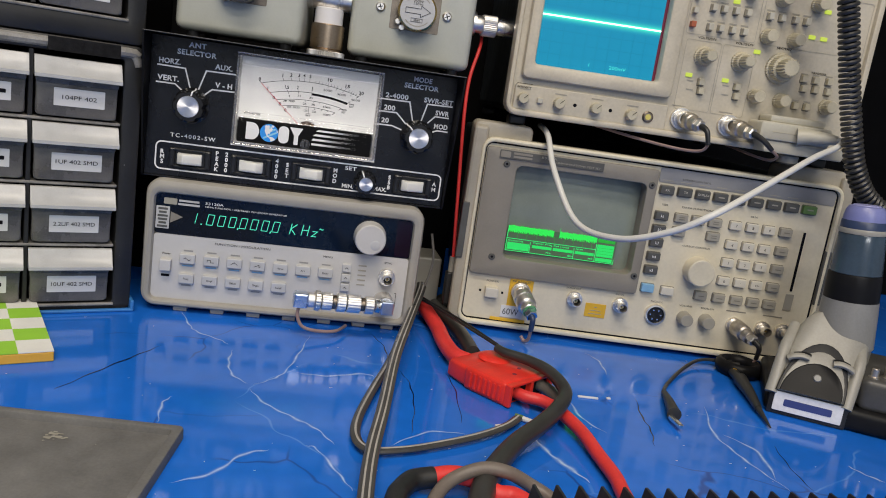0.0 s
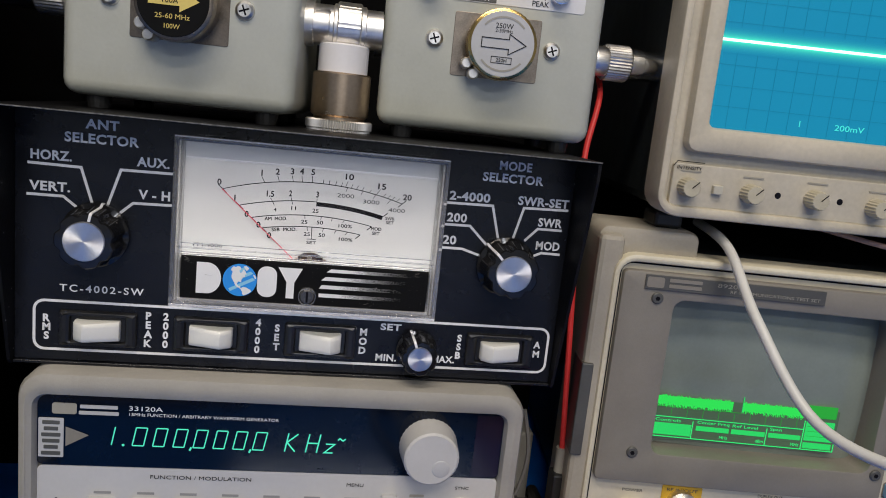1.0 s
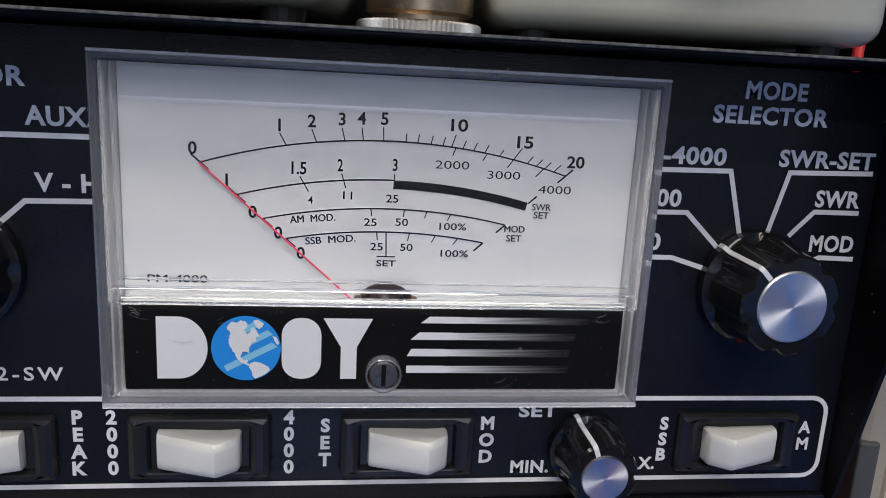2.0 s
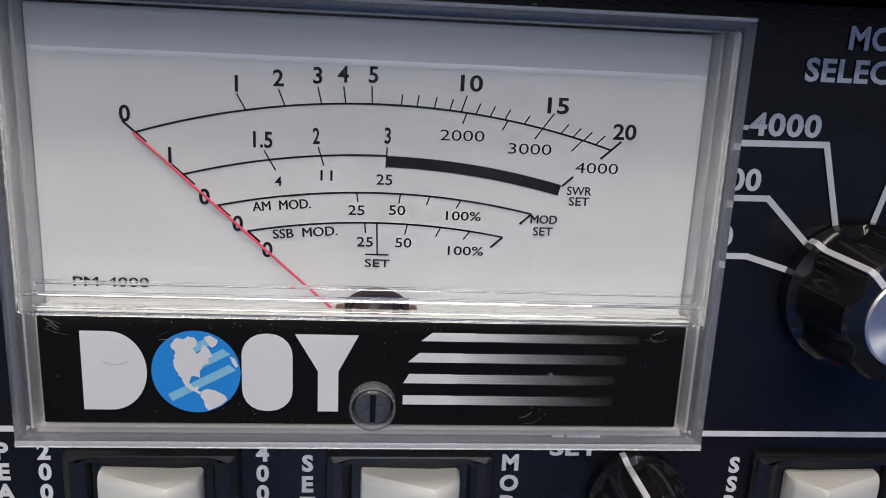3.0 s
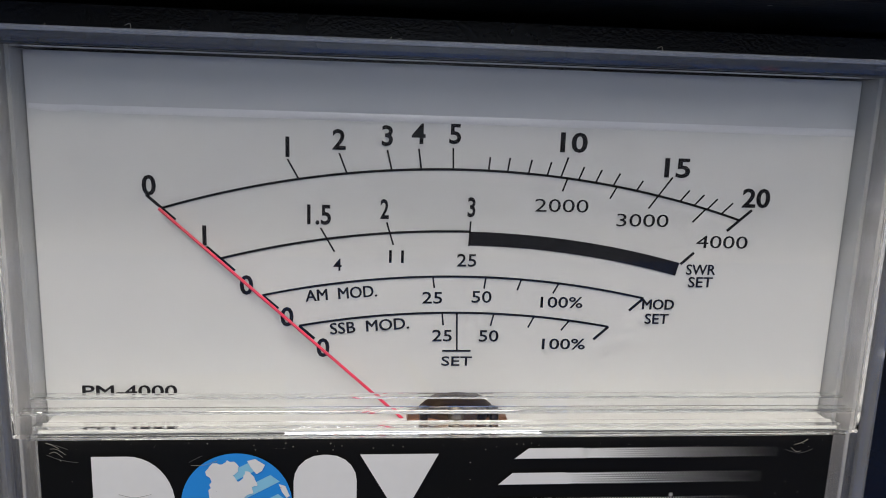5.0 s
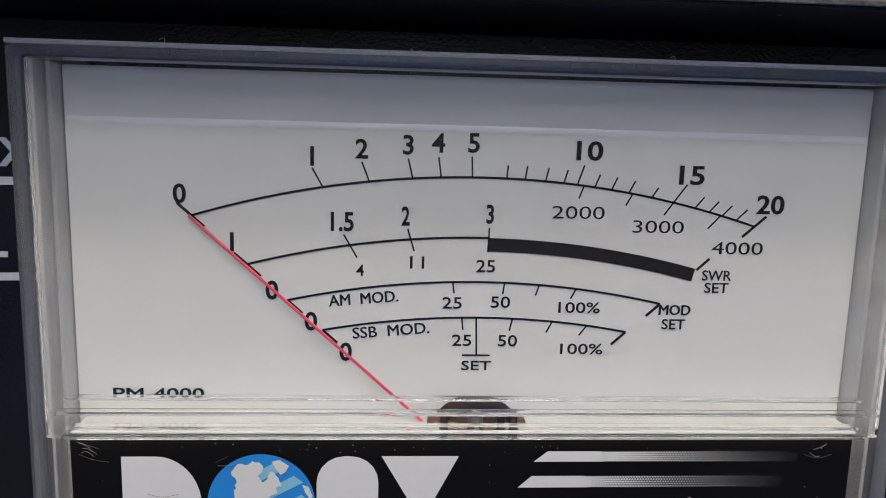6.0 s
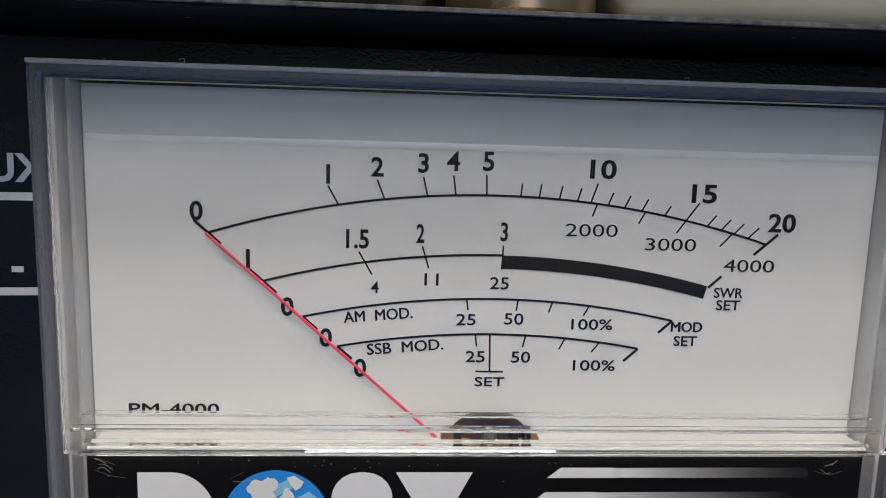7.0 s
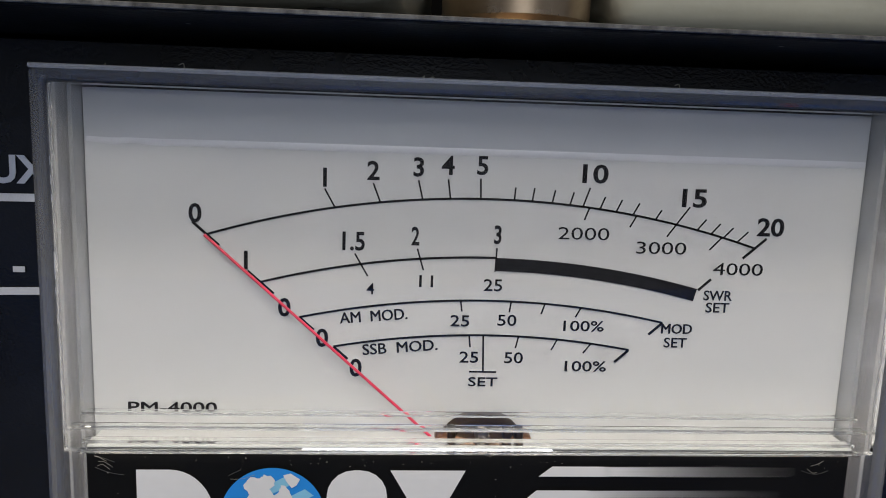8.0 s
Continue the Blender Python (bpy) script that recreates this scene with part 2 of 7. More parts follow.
def resin():
    """Glossy blue epoxy with white lightning veins and thin dark cracks."""
    m = mat("blue_resin", (0.005, 0.150, 0.66), 0.09, vary=0.09, scale=5, ior=1.5, spec=0.42, bump=0.10, bump_scale=45)
    nt = m.node_tree
    p = nt.nodes["Principled BSDF"]
    base = p.inputs["Base Color"].links[0].from_socket
    co = nt.nodes.new("ShaderNodeTexCoord")
    for scale, width, colour, gate, seed in ((5.0, 0.006, (0.06, 0.24, 0.72, 1), 0.50, 3.1), (9.0, 0.010, (0.008, 0.075, 0.36, 1), 0.52, 9.7)):
        shift = nt.nodes.new("ShaderNodeVectorMath")
        shift.inputs[1].default_value = (seed, seed * 1.7, 0)
        nt.links.new(co.outputs["Object"], shift.inputs[0])
        warp = nt.nodes.new("ShaderNodeTexNoise")
        warp.inputs["Scale"].default_value, warp.inputs["Detail"].default_value = 12, 3
        nt.links.new(shift.outputs[0], warp.inputs["Vector"])
        amount = nt.nodes.new("ShaderNodeVectorMath")
        amount.operation = "SCALE"
        amount.inputs["Scale"].default_value = 0.05
        nt.links.new(warp.outputs["Color"], amount.inputs[0])
        add = nt.nodes.new("ShaderNodeVectorMath")
        nt.links.new(shift.outputs[0], add.inputs[0])
        nt.links.new(amount.outputs[0], add.inputs[1])
        vor = nt.nodes.new("ShaderNodeTexVoronoi")
        vor.feature = "DISTANCE_TO_EDGE"
        vor.inputs["Scale"].default_value = scale
        nt.links.new(add.outputs[0], vor.inputs["Vector"])
        line = nt.nodes.new("ShaderNodeMapRange")
        line.inputs[1].default_value, line.inputs[2].default_value = width, width * 0.25
        line.inputs[3].default_value, line.inputs[4].default_value = 0, 1
        nt.links.new(vor.outputs["Distance"], line.inputs[0])
        patch = nt.nodes.new("ShaderNodeTexNoise")
        patch.inputs["Scale"].default_value, patch.inputs["Detail"].default_value = 7, 2
        nt.links.new(shift.outputs[0], patch.inputs["Vector"])
        keep = nt.nodes.new("ShaderNodeMapRange")
        keep.inputs[1].default_value, keep.inputs[2].default_value = gate, gate + 0.06
        nt.links.new(patch.outputs["Fac"], keep.inputs[0])
        both = nt.nodes.new("ShaderNodeMath")
        both.operation = "MULTIPLY"
        nt.links.new(line.outputs[0], both.inputs[0])
        nt.links.new(keep.outputs[0], both.inputs[1])
        mix = nt.nodes.new("ShaderNodeMix")
        mix.data_type = "RGBA"
        mix.inputs["B"].default_value = colour
        nt.links.new(both.outputs[0], mix.inputs["Factor"])
        nt.links.new(base, mix.inputs["A"])
        base = mix.outputs["Result"]
    nt.links.new(base, p.inputs["Base Color"])
    return m


blue_resin = resin()


# ---- building helpers ----
def thing(name, m, label, category, group="", kind=""):
    ob = new(name)
    ob.empty_display_size = 0.02
    ob.matrix_world = m
    return tagged(ob, label, category, group, kind)


def part(name, bm, material, parent=None, label="", smooth=False):
    """Links a bmesh, or a ready mesh, as one mesh object under a thing or a part."""
    if isinstance(bm, bmesh.types.BMesh):
        me = bpy.data.meshes.new(name)
        bmesh.ops.recalc_face_normals(bm, faces=bm.faces)
        bm.to_mesh(me)
        bm.free()
    else:
        me = bm
    if smooth:
        me.shade_smooth()
        me.set_sharp_from_angle(angle=radians(35))
    if not me.materials:
        me.materials.append(material)
    ob = new(name, me)
    if parent is not None:
        ob.parent = parent
    if label:
        ob["label"] = label
    return ob


def solo(name, bm, material, label, category, m=None, group="", kind="", smooth=False):
    ob = part(name, bm, material, smooth=smooth)
    if m is not None:
        ob.matrix_world = m
    return tagged(ob, label, category, group, kind)


def loop(x0, x1, z0, z1, r, k=5):
    """A rounded rectangle's corners, anticlockwise."""
    r = max(r, 0.00005)
    out = []
    for cx, cz, a0 in ((x1 - r, z0 + r, -90), (x1 - r, z1 - r, 0), (x0 + r, z1 - r, 90), (x0 + r, z0 + r, 180)):
        for i in range(k + 1):
            a = radians(a0 + 90 * i / k)
            out.append((cx + r * math.cos(a), cz + r * math.sin(a)))
    return out


def rows_of(bm, loops, closed=True):
    """Joins loops of (x, y, z) of one length by quads."""
    made = [[bm.verts.new(p) for p in l] for l in loops]
    n = len(made[0])
    for a, b in zip(made, made[1:]):
        for i in range(n if closed else n - 1):
            j = (i + 1) % n
            bm.faces.new((a[i], a[j], b[j], b[i]))
    return made


def slab(x0, x1, z0, z1, y0, y1, r=0.002, bev=0.001, bm=None):
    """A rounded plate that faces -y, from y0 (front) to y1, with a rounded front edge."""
    bm = bm or bmesh.new()
    bev = min(bev, (x1 - x0) / 2.2, (z1 - z0) / 2.2)
    s = []
    for inset, y in ((bev, y0), (bev * 0.3, y0 + bev * 0.3), (0, y0 + bev), (0, y1)):
        s.append([(x, y, z) for x, z in loop(x0 + inset, x1 - inset, z0 + inset, z1 - inset, max(r - inset, 0.0002))])
    made = rows_of(bm, s)
    bm.faces.new(made[0])
    bm.faces.new(made[-1][::-1])
    return bm


def ring(o, i, y0, y1, bev=0.001, yi=None, bm=None):
    """A frame facing -y: o and i are (x0, x1, z0, z1, r) outside and inside; yi: where the inner wall ends."""
    bm = bm or bmesh.new()
    yi = y1 if yi is None else yi

    def l(q, d, y):
        return [(x, y, z) for x, z in loop(q[0] + d, q[1] - d, q[2] + d, q[3] - d, max(q[4] - d, 0.0002))]
    s = [l(o, 0, y1), l(o, 0, y0 + bev), l(o, bev * 0.3, y0 + bev * 0.3), l(o, bev, y0), l(i, -bev, y0), l(i, -bev * 0.3, y0 + bev * 0.3), l(i, 0, y0 + bev), l(i, 0, yi)]
    made = rows_of(bm, s)
    n = len(made[0])
    for k in range(n):
        j = (k + 1) % n
        bm.faces.new((made[-1][k], made[-1][j], made[0][j], made[0][k]))
    return bm


def box(x0, x1, y0, y1, z0, z1, bev=0.001, seg=2, bm=None):
    own = bmesh.new()
    bmesh.ops.create_cube(own, size=1)
    for v in own.verts:
        v.co = ((x0 + x1) / 2 + v.co.x * (x1 - x0), (y0 + y1) / 2 + v.co.y * (y1 - y0), (z0 + z1) / 2 + v.co.z * (z1 - z0))
    if bev:
        bmesh.ops.bevel(own, geom=own.edges[:], offset=bev, segments=seg, affect="EDGES", profile=0.5)
    if bm is None:
        return own
    me = bpy.data.meshes.new("tmp")
    own.to_mesh(me)
    own.free()
    bm.from_mesh(me)
    bpy.data.meshes.remove(me)
    return bm


def turn(profile, seg=32, m=None, flutes=0, depth=0.0, bm=None, cap=True):
    """A turned body about the y axis: profile is (radius, y) from the front to the back; flutes scallop it."""
    bm = bm or bmesh.new()
    s = []
    for r, y in profile:
        l = []
        for i in range(seg):
            a = 2 * math.pi * i / seg
            rr = r * (1 - depth * (0.5 + 0.5 * math.cos(flutes * a))) if flutes else r
            p = Vector((rr * math.cos(a), y, rr * math.sin(a)))
            l.append(m @ p if m else p)
        s.append(l)
    made = rows_of(bm, s)
    if cap:
        bm.faces.new(made[0])
        bm.faces.new(made[-1][::-1])
    return bm


def spline(pts, step=8):
    pts = [Vector(p) for p in pts]
    out = []
    for i in range(len(pts) - 1):
        a, b, c, d = pts[max(i - 1, 0)], pts[i], pts[i + 1], pts[min(i + 2, len(pts) - 1)]
        for k in range(step):
            t = k / step
            out.append(0.5 * ((2 * b) + (c - a) * t + (2 * a - 5 * b + 4 * c - d) * t * t + (3 * b - a - 3 * c + d) * t ** 3))
    return out + [pts[-1]]


def tube(pts, r, seg=10, flat=1.0, step=8, bm=None, r1=None):
    """A cable through points; flat below 1 squashes its height; r1: its radius at the end."""
    bm = bm or bmesh.new()
    line = spline(pts, step)
    s = []
    side = None
    for i, p in enumerate(line):
        t = (line[min(i + 1, len(line) - 1)] - line[max(i - 1, 0)]).normalized()
        if flat < 1.0 or side is None:
            side = t.cross(Vector((0, 0, 1)) if abs(t.z) < 0.95 else Vector((0, 1, 0))).normalized()
        else:
            side = (side - t * side.dot(t)).normalized()
        up = side.cross(t)
        rr = r if r1 is None else r + (r1 - r) * i / (len(line) - 1)
        s.append([p + side * (rr * math.cos(2 * math.pi * k / seg)) + up * (rr * flat * math.sin(2 * math.pi * k / seg)) for k in range(seg)])
    made = rows_of(bm, s)
    bm.faces.new(made[0])
    bm.faces.new(made[-1][::-1])
    return bm


def words(text, x, z, h, material, parent, y=-0.0003, width=None, bold=0.0, align="CENTER", name="lettering", lean=0.0, turned=0.0, spacing=1.0):
    """Lettering of cap height h on a face that looks along -y, centred on (x, z); width squeezes it to size."""
    cu = bpy.data.curves.new(name, "FONT")
    cu.body, cu.size, cu.align_x, cu.align_y = text, h / 0.69, align, "CENTER"
    cu.offset, cu.extrude, cu.resolution_u, cu.shear = bold * h, 0.00006, 3, lean
    cu.space_character = spacing
    tmp = bpy.data.objects.new(name, cu)
    me = bpy.data.meshes.new_from_object(tmp)
    bpy.data.objects.remove(tmp)
    bpy.data.curves.remove(cu)
    xs = [v.co.x for v in me.vertices]
    squeeze = width / (max(xs) - min(xs)) if width and align == "CENTER" else 1.0
    mid = (max(xs) + min(xs)) / 2 if align == "CENTER" else 0
    c, s = math.cos(radians(turned)), math.sin(radians(turned))
    ys = [v.co.y for v in me.vertices]
    midy = (max(ys) + min(ys)) / 2
    for v in me.vertices:
        a, b, d = (v.co.x - mid) * squeeze, v.co.y - midy, v.co.z
        v.co = (x + a * c - b * s, y - d, z + a * s + b * c)
    return part(name, me, material, parent)


def stroke(pts, w, material, parent, y=-0.0003, name="printed_line", closed=False, t=0.0001):
    """A printed line of width w through points (x, z) on a face that looks along -y."""
    bm = bmesh.new()
    pts = [Vector((p[0], p[1])) for p in pts]
    n = len(pts)
    left, right = [], []
    for i, p in enumerate(pts):
        a = pts[i - 1] if i or closed else p
        b = pts[(i + 1) % n] if i < n - 1 or closed else p
        d1 = (p - a).normalized() if (p - a).length else (b - p).normalized()
        d2 = (b - p).normalized() if (b - p).length else d1
        d = (d1 + d2).normalized()
        nrm = Vector((-d.y, d.x))
        k = w / 2 / max(0.4, nrm.dot(Vector((-d1.y, d1.x))))
        left.append(p + nrm * k)
        right.append(p - nrm * k)
    def lay(l, yy):
        return [bm.verts.new((q.x, yy, q.y)) for q in l]
    lf, rf = lay(left, y - t), lay(right, y - t)
    lb, rb = lay(left, y), lay(right, y)
    m = n if closed else n - 1
    for i in range(m):
        j = (i + 1) % n
        bm.faces.new((lf[i], lf[j], rf[j], rf[i]))
        bm.faces.new((lb[i], lb[j], lf[j], lf[i]))
        bm.faces.new((rf[i], rf[j], rb[j], rb[i]))
    return part(name, bm, material, parent)


def bars(x, z, w, h, material, parent, y=-0.0003, name="lettering"):
    """A plain bar in place of small print."""
    return part(name, slab(x - w / 2, x + w / 2, z - h / 2, z + h / 2, y - 0.0001, y + 0.0001, h * 0.2, 0.00003), material, parent)


def bnc(parent, x, z, y=0.0, r=0.0065, length=0.016, name="bnc_socket", material=None):
    material = material or nickel
    m = Matrix.Translation((x, y, z))
    hub = part(name, turn([(r * 0.62, -length * 0.3), (r * 0.62, -length), (r * 0.72, -length), (r * 0.74, -length + 0.001), (r * 0.74, -length * 0.45), (r, -length * 0.45), (r, -length * 0.25), (r * 1.25, -length * 0.25), (r * 1.25, 0)], 24, m, cap=False), material, parent, smooth=True)
    bm = turn([(r * 0.2, -length * 0.7), (r * 0.2, -length * 0.3)], 10, m)
    part("pin", bm, brass, hub)
    part("bore", turn([(r * 0.63, -length * 0.30), (r * 0.63, -length * 0.2)], 20, m), ink, hub)
    part("insulator", turn([(r * 0.34, -length * 0.55), (r * 0.34, -length * 0.25)], 16, m), teflon, hub)
    return hub


# ---- the room ----
solo("bench_top", box(-1.2, 1.3, -0.25, 1.14, -0.04, 0.0, 0.004), blue_resin, "glossy blue epoxy resin bench top with white veins", "bench top", kind="structure")
for bx in (-1.1, 1.2):
    for by in (-0.18, 1.06):
        solo("bench_leg", box(bx - 0.035, bx + 0.035, by - 0.035, by + 0.035, -0.75, -0.041, 0.003), cab_black, "square black bench leg", "bench leg", group="bench legs", kind="structure")
solo("floor", box(-2.6, 2.6, -3.2, 1.24, -0.8, -0.75, 0), floor_grey, "plain grey floor", "floor", kind="structure")
solo("wall_north", box(-2.6, 2.6, 1.14, 1.24, -0.749, 1.7, 0), backdrop_dark, "black wall behind the bench", "wall", kind="structure")
solo("wall_south", box(-2.6, 2.6, -3.3, -3.2, -0.749, 1.7, 0), wall_pale, "unseen pale wall, tinted blue to cool the shade", "wall", kind="structure")
solo("wall_west", box(-2.7, -2.6, -3.3, 1.24, -0.749, 1.7, 0), wall_pale, "unseen pale wall, tinted blue to cool the shade", "wall", kind="structure")
solo("wall_east", box(2.6, 2.7, -3.3, 1.24, -0.749, 1.7, 0), wall_pale, "unseen pale wall, tinted blue to cool the shade", "wall", kind="structure")
solo("ceiling", box(-2.7, 2.7, -3.3, 1.24, 1.7, 1.78, 0), wall_pale, "unseen pale ceiling, tinted blue to cool the shade", "ceiling", kind="structure")
# Black sheets added to stand in for the deep shade in two gaps.
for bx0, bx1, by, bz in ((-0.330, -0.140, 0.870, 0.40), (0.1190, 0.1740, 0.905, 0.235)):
    solo("gap_sheet", box(bx0, bx1, by, by + 0.006, 0.0, bz, 0.001, 1), backdrop_dark, "added black sheet that darkens the gap behind the instruments", "panel", kind="structure")


# ---- the watt meter with its large dial ----
def spun_knob(parent, x, z, r, h, capr, lean, lab="black fluted knob with a spun aluminium cap"):
    """A fluted black knob that stands out along -y, with a white pointer line turned by lean degrees from up."""
    m = Matrix.Translation((x, 0, z))
    face = (r + capr) * 0.5 + 0.0006
    prof = [(capr, -h), (face - 0.0006, -h + 0.0001), (face, -h + 0.0008), (r * 0.90, -h * 0.26), (r * 0.93, -h * 0.22), (r, -h * 0.18), (r, -0.0006), (r * 0.96, 0)]
    bm = bmesh.new()
    loops = []
    for n, (rr, y) in enumerate(prof):
        cut = 0.0 if n == 0 or n > 4 else 0.11
        loops.append([(x + q * math.cos(a), y, z + q * math.sin(a)) for a, q in ((2 * math.pi * i / 96, rr * (1 - cut * max(0.0, math.cos(7 * 2 * math.pi * i / 96)) ** 1.5)) for i in range(96))])
    made = rows_of(bm, loops)
    bm.faces.new(made[0])
    bm.faces.new(made[-1][::-1])
    k = part("knob", bm, knob_black, parent, lab, True)
    part("cap", turn([(capr * 0.93, -h - 0.0007), (capr * 0.97, -h - 0.0003), (capr * 0.97, -h + 0.0006)], 48, m), spun_alu, k, "spun aluminium cap", True)
    a = radians(lean)
    d = Vector((math.sin(a), 0, math.cos(a)))
    w = Vector((math.cos(a), 0, -math.sin(a))) * 0.0006
    bm = bmesh.new()
    rows = []
    for rr, yy in ((capr * 1.0, -h - 0.0003), (face - 0.0005, -h - 0.0003), (face + 0.0004, -h + 0.0006), (r * 0.92, -h * 0.27), (r * 0.95, -h * 0.23), (r * 1.02, -h * 0.18), (r * 1.02, -h * 0.05)):
        c = Vector((x, yy, z)) + d * rr
        rows.append([c - w, c + w, c + w + Vector((0, 0.0006, 0)) - d * 0.0006, c - w + Vector((0, 0.0006, 0)) - d * 0.0006])
    rows_of(bm, rows)
    part("pointer", bm, white_print, k)
    return k


def radial_metal():
    m = mat("spun_aluminium", (0.90, 0.88, 0.88), 0.40, 1.0, vary=0.04, scale=200)
    p = m.node_tree.nodes["Principled BSDF"]
    p.inputs["Anisotropic"].default_value = 0.85
    t = m.node_tree.nodes.new("ShaderNodeTangent")
    t.direction_type, t.axis = "RADIAL", "Y"
    m.node_tree.links.new(t.outputs[0], p.inputs["Tangent"])
    return m


spun_alu = radial_metal()
# Dust, with the cover edge's highlight put into the same grey.
dusty_lit_edge = mat("dusty_lit_edge", (0.11, 0.11, 0.107), 0.7, vary=0.5, scale=700, dust=0.5, bump=0.5)


def rocker(parent, x, z, ridge):
    """A white rocker in a black surround; ridge: the side, -1 or 1, on which it stands proud."""
    s = part("rocker_surround", ring((x - 0.0175, x + 0.0175, z - 0.0085, z + 0.0085, 0.0012), (x - 0.0122, x + 0.0122, z - 0.0060, z + 0.0060, 0.0006), -0.0030, -0.0001, 0.0018), black_plastic, parent)
    part("backing", slab(x - 0.0121, x + 0.0121, z - 0.0059, z + 0.0059, -0.0008, -0.0002, 0.0005, 0.0001), black_plastic, s)
    bm = bmesh.new()
    prof = [(-0.0102, -0.0028), (-0.0099, -0.0040), (-0.0088, -0.0047), (0.0040, -0.0096), (0.0049, -0.0098), (0.0058, -0.0093), (0.0096, -0.0060), (0.0102, -0.0046)]
    loops = []
    for n, (xx, yy) in enumerate(prof):
        k = 1.0 - 0.10 * (-yy - 0.003) / 0.0074
        edge = 0.0006 if n in (0, len(prof) - 1) else 0.0
        l = [(-0.0050 + edge, 0.0024), (-0.0048 + edge, 0.0010), (-0.0041, 0.0003), (-0.0025, 0.0), (0.0025, 0.0), (0.0041, 0.0003), (0.0048 - edge, 0.0010), (0.0050 - edge, 0.0024)]
        l = [(x + xx * ridge, min(yy + dy, -0.0012), z - 0.0001 + zz * k) for zz, dy in l]
        loops.append([(l[0][0], -0.001, l[0][2])] + l + [(l[-1][0], -0.001, l[-1][2])])
    made = rows_of(bm, loops)
    bm.faces.new(made[0])
    bm.faces.new(made[-1][::-1])
    part("rocker", bm, rocker_white, s, "white rocker", True)


def watt_meter():
    dy = thing("watt_meter", pose(0, 0.743, 0), "black desktop watt meter with fluted knobs and white rocker switches", "watt meter")
    x0, x1, z0, z1 = -0.1325, 0.1325, 0.1182, 0.2388
    part("panel", box(x0 + 0.0016, x1 - 0.0016, 0.0, 0.0015, z0 + 0.0016, z1 - 0.0018, 0.0002, 1), black_paint, dy)
    part("chassis", box(x0 + 0.004, x1 - 0.004, 0.0025, 0.2, z0 + 0.002, z1 - 0.003, 0.001), black_edge, dy)
    # the cover: a top and two sides cut on a slant, standing out past the panel at the top
    top = box(x0, x1, -0.0305, 0.205, z1 - 0.0010, z1, 0.0004, 2)
    part("top_cover", top, black_edge, dy, "dusty black top cover")
    part("cover_edge", box(x0, x1, -0.0308, -0.0304, z1 - 0.0007, z1 - 0.0001, 0.0001, 1), dusty_lit_edge, dy, "dusty front edge, its bright lit line put into the grey")
    for s in (-1, 1):
        bm = bmesh.new()
        out = [(-0.0300, z1 - 0.0011), (0.205, z1 - 0.0011), (0.205, z0), (-0.003, z0), (-0.0045, z0 + 0.002), (-0.0297, z1 - 0.010)]
        xa = s * (x1 - 0.0015)
        xb = s * x1
        a = [bm.verts.new((xa, y, z)) for y, z in out]
        b = [bm.verts.new((xb, y, z)) for y, z in out]
        bm.faces.new(a)
        bm.faces.new(b[::-1])
        for i in range(len(out)):
            j = (i + 1) % len(out)
            bm.faces.new((a[i], b[i], b[j], a[j]))
        part("side_cover", bm, black_edge, dy)
    part("bottom_plate", box(x0 + 0.0016, x1 - 0.0016, -0.002, 0.2, z0, z0 + 0.0014, 0.0003, 1), black_paint, dy)
    # printing on the panel
    h = 0.0041
    P = dict(material=white_print, parent=dy, bold=0.045, spacing=1.07)
    words("ANT", -0.094, 0.2322, h, width=0.0145, **P)
    words("SELECTOR", -0.094, 0.2256, h, width=0.032, **P)
    words("HORZ.", -0.1155, 0.2166, h, width=0.0175, **P)
    words("VERT.", -0.1160, 0.2024, h, width=0.0175, **P)
    words("AUX.", -0.0715, 0.2171, h, width=0.0145, **P)
    words("V - H", -0.0705, 0.2020, h, width=0.014, **P)
    words("TC-4002-SW", -0.0925, 0.1553, 0.0033, width=0.0375, material=white_print, parent=dy, bold=0.02, spacing=1.3)
    words("MODE", 0.0996, 0.2312, h, width=0.0165, **P)
    words("SELECTOR", 0.0990, 0.2250, h, width=0.031, **P)
    words("2-4000", 0.0782, 0.2143, h, width=0.0205, **P)
    words("200", 0.0728, 0.2034, h, width=0.0100, **P)
    words("20", 0.0702, 0.1920, h, width=0.0068, **P)
    words("SWR-SET", 0.1160, 0.2146, h, width=0.0265, **P)
    words("SWR", 0.1207, 0.2045, h, width=0.0125, **P)
    words("MOD", 0.1210, 0.1926, h, width=0.0125, **P)
    w = 0.00125
    for pts in (((-0.1255, 0.2126), (-0.1027, 0.2122), (-0.0975, 0.1955)), ((-0.1258, 0.1983), (-0.1102, 0.1983), (-0.1042, 0.1936)),
                ((-0.0600, 0.2128), (-0.0855, 0.2126), (-0.0910, 0.1955)), ((-0.0600, 0.1980), (-0.0798, 0.1976), (-0.0858, 0.1922)),
                ((0.0600, 0.2104), (0.0901, 0.2108), (0.0946, 0.1948)), ((0.0600, 0.1996), (0.0797, 0.1998), (0.0900, 0.1900)), ((0.0600, 0.1879), (0.0770, 0.1879), (0.0868, 0.1850)),
                ((0.1293, 0.2115), (0.1062, 0.2110), (0.1023, 0.1950)), ((0.1272, 0.2010), (0.1146, 0.2010), (0.1084, 0.1944)), ((0.1278, 0.1886), (0.1180, 0.1888), (0.1140, 0.1870))):
        stroke(pts, w, white_print, dy)
    stroke(loop(-0.1222, 0.1278, 0.1252, 0.1488, 0.0045), w, white_print, dy, closed=True, name="switch_outline")
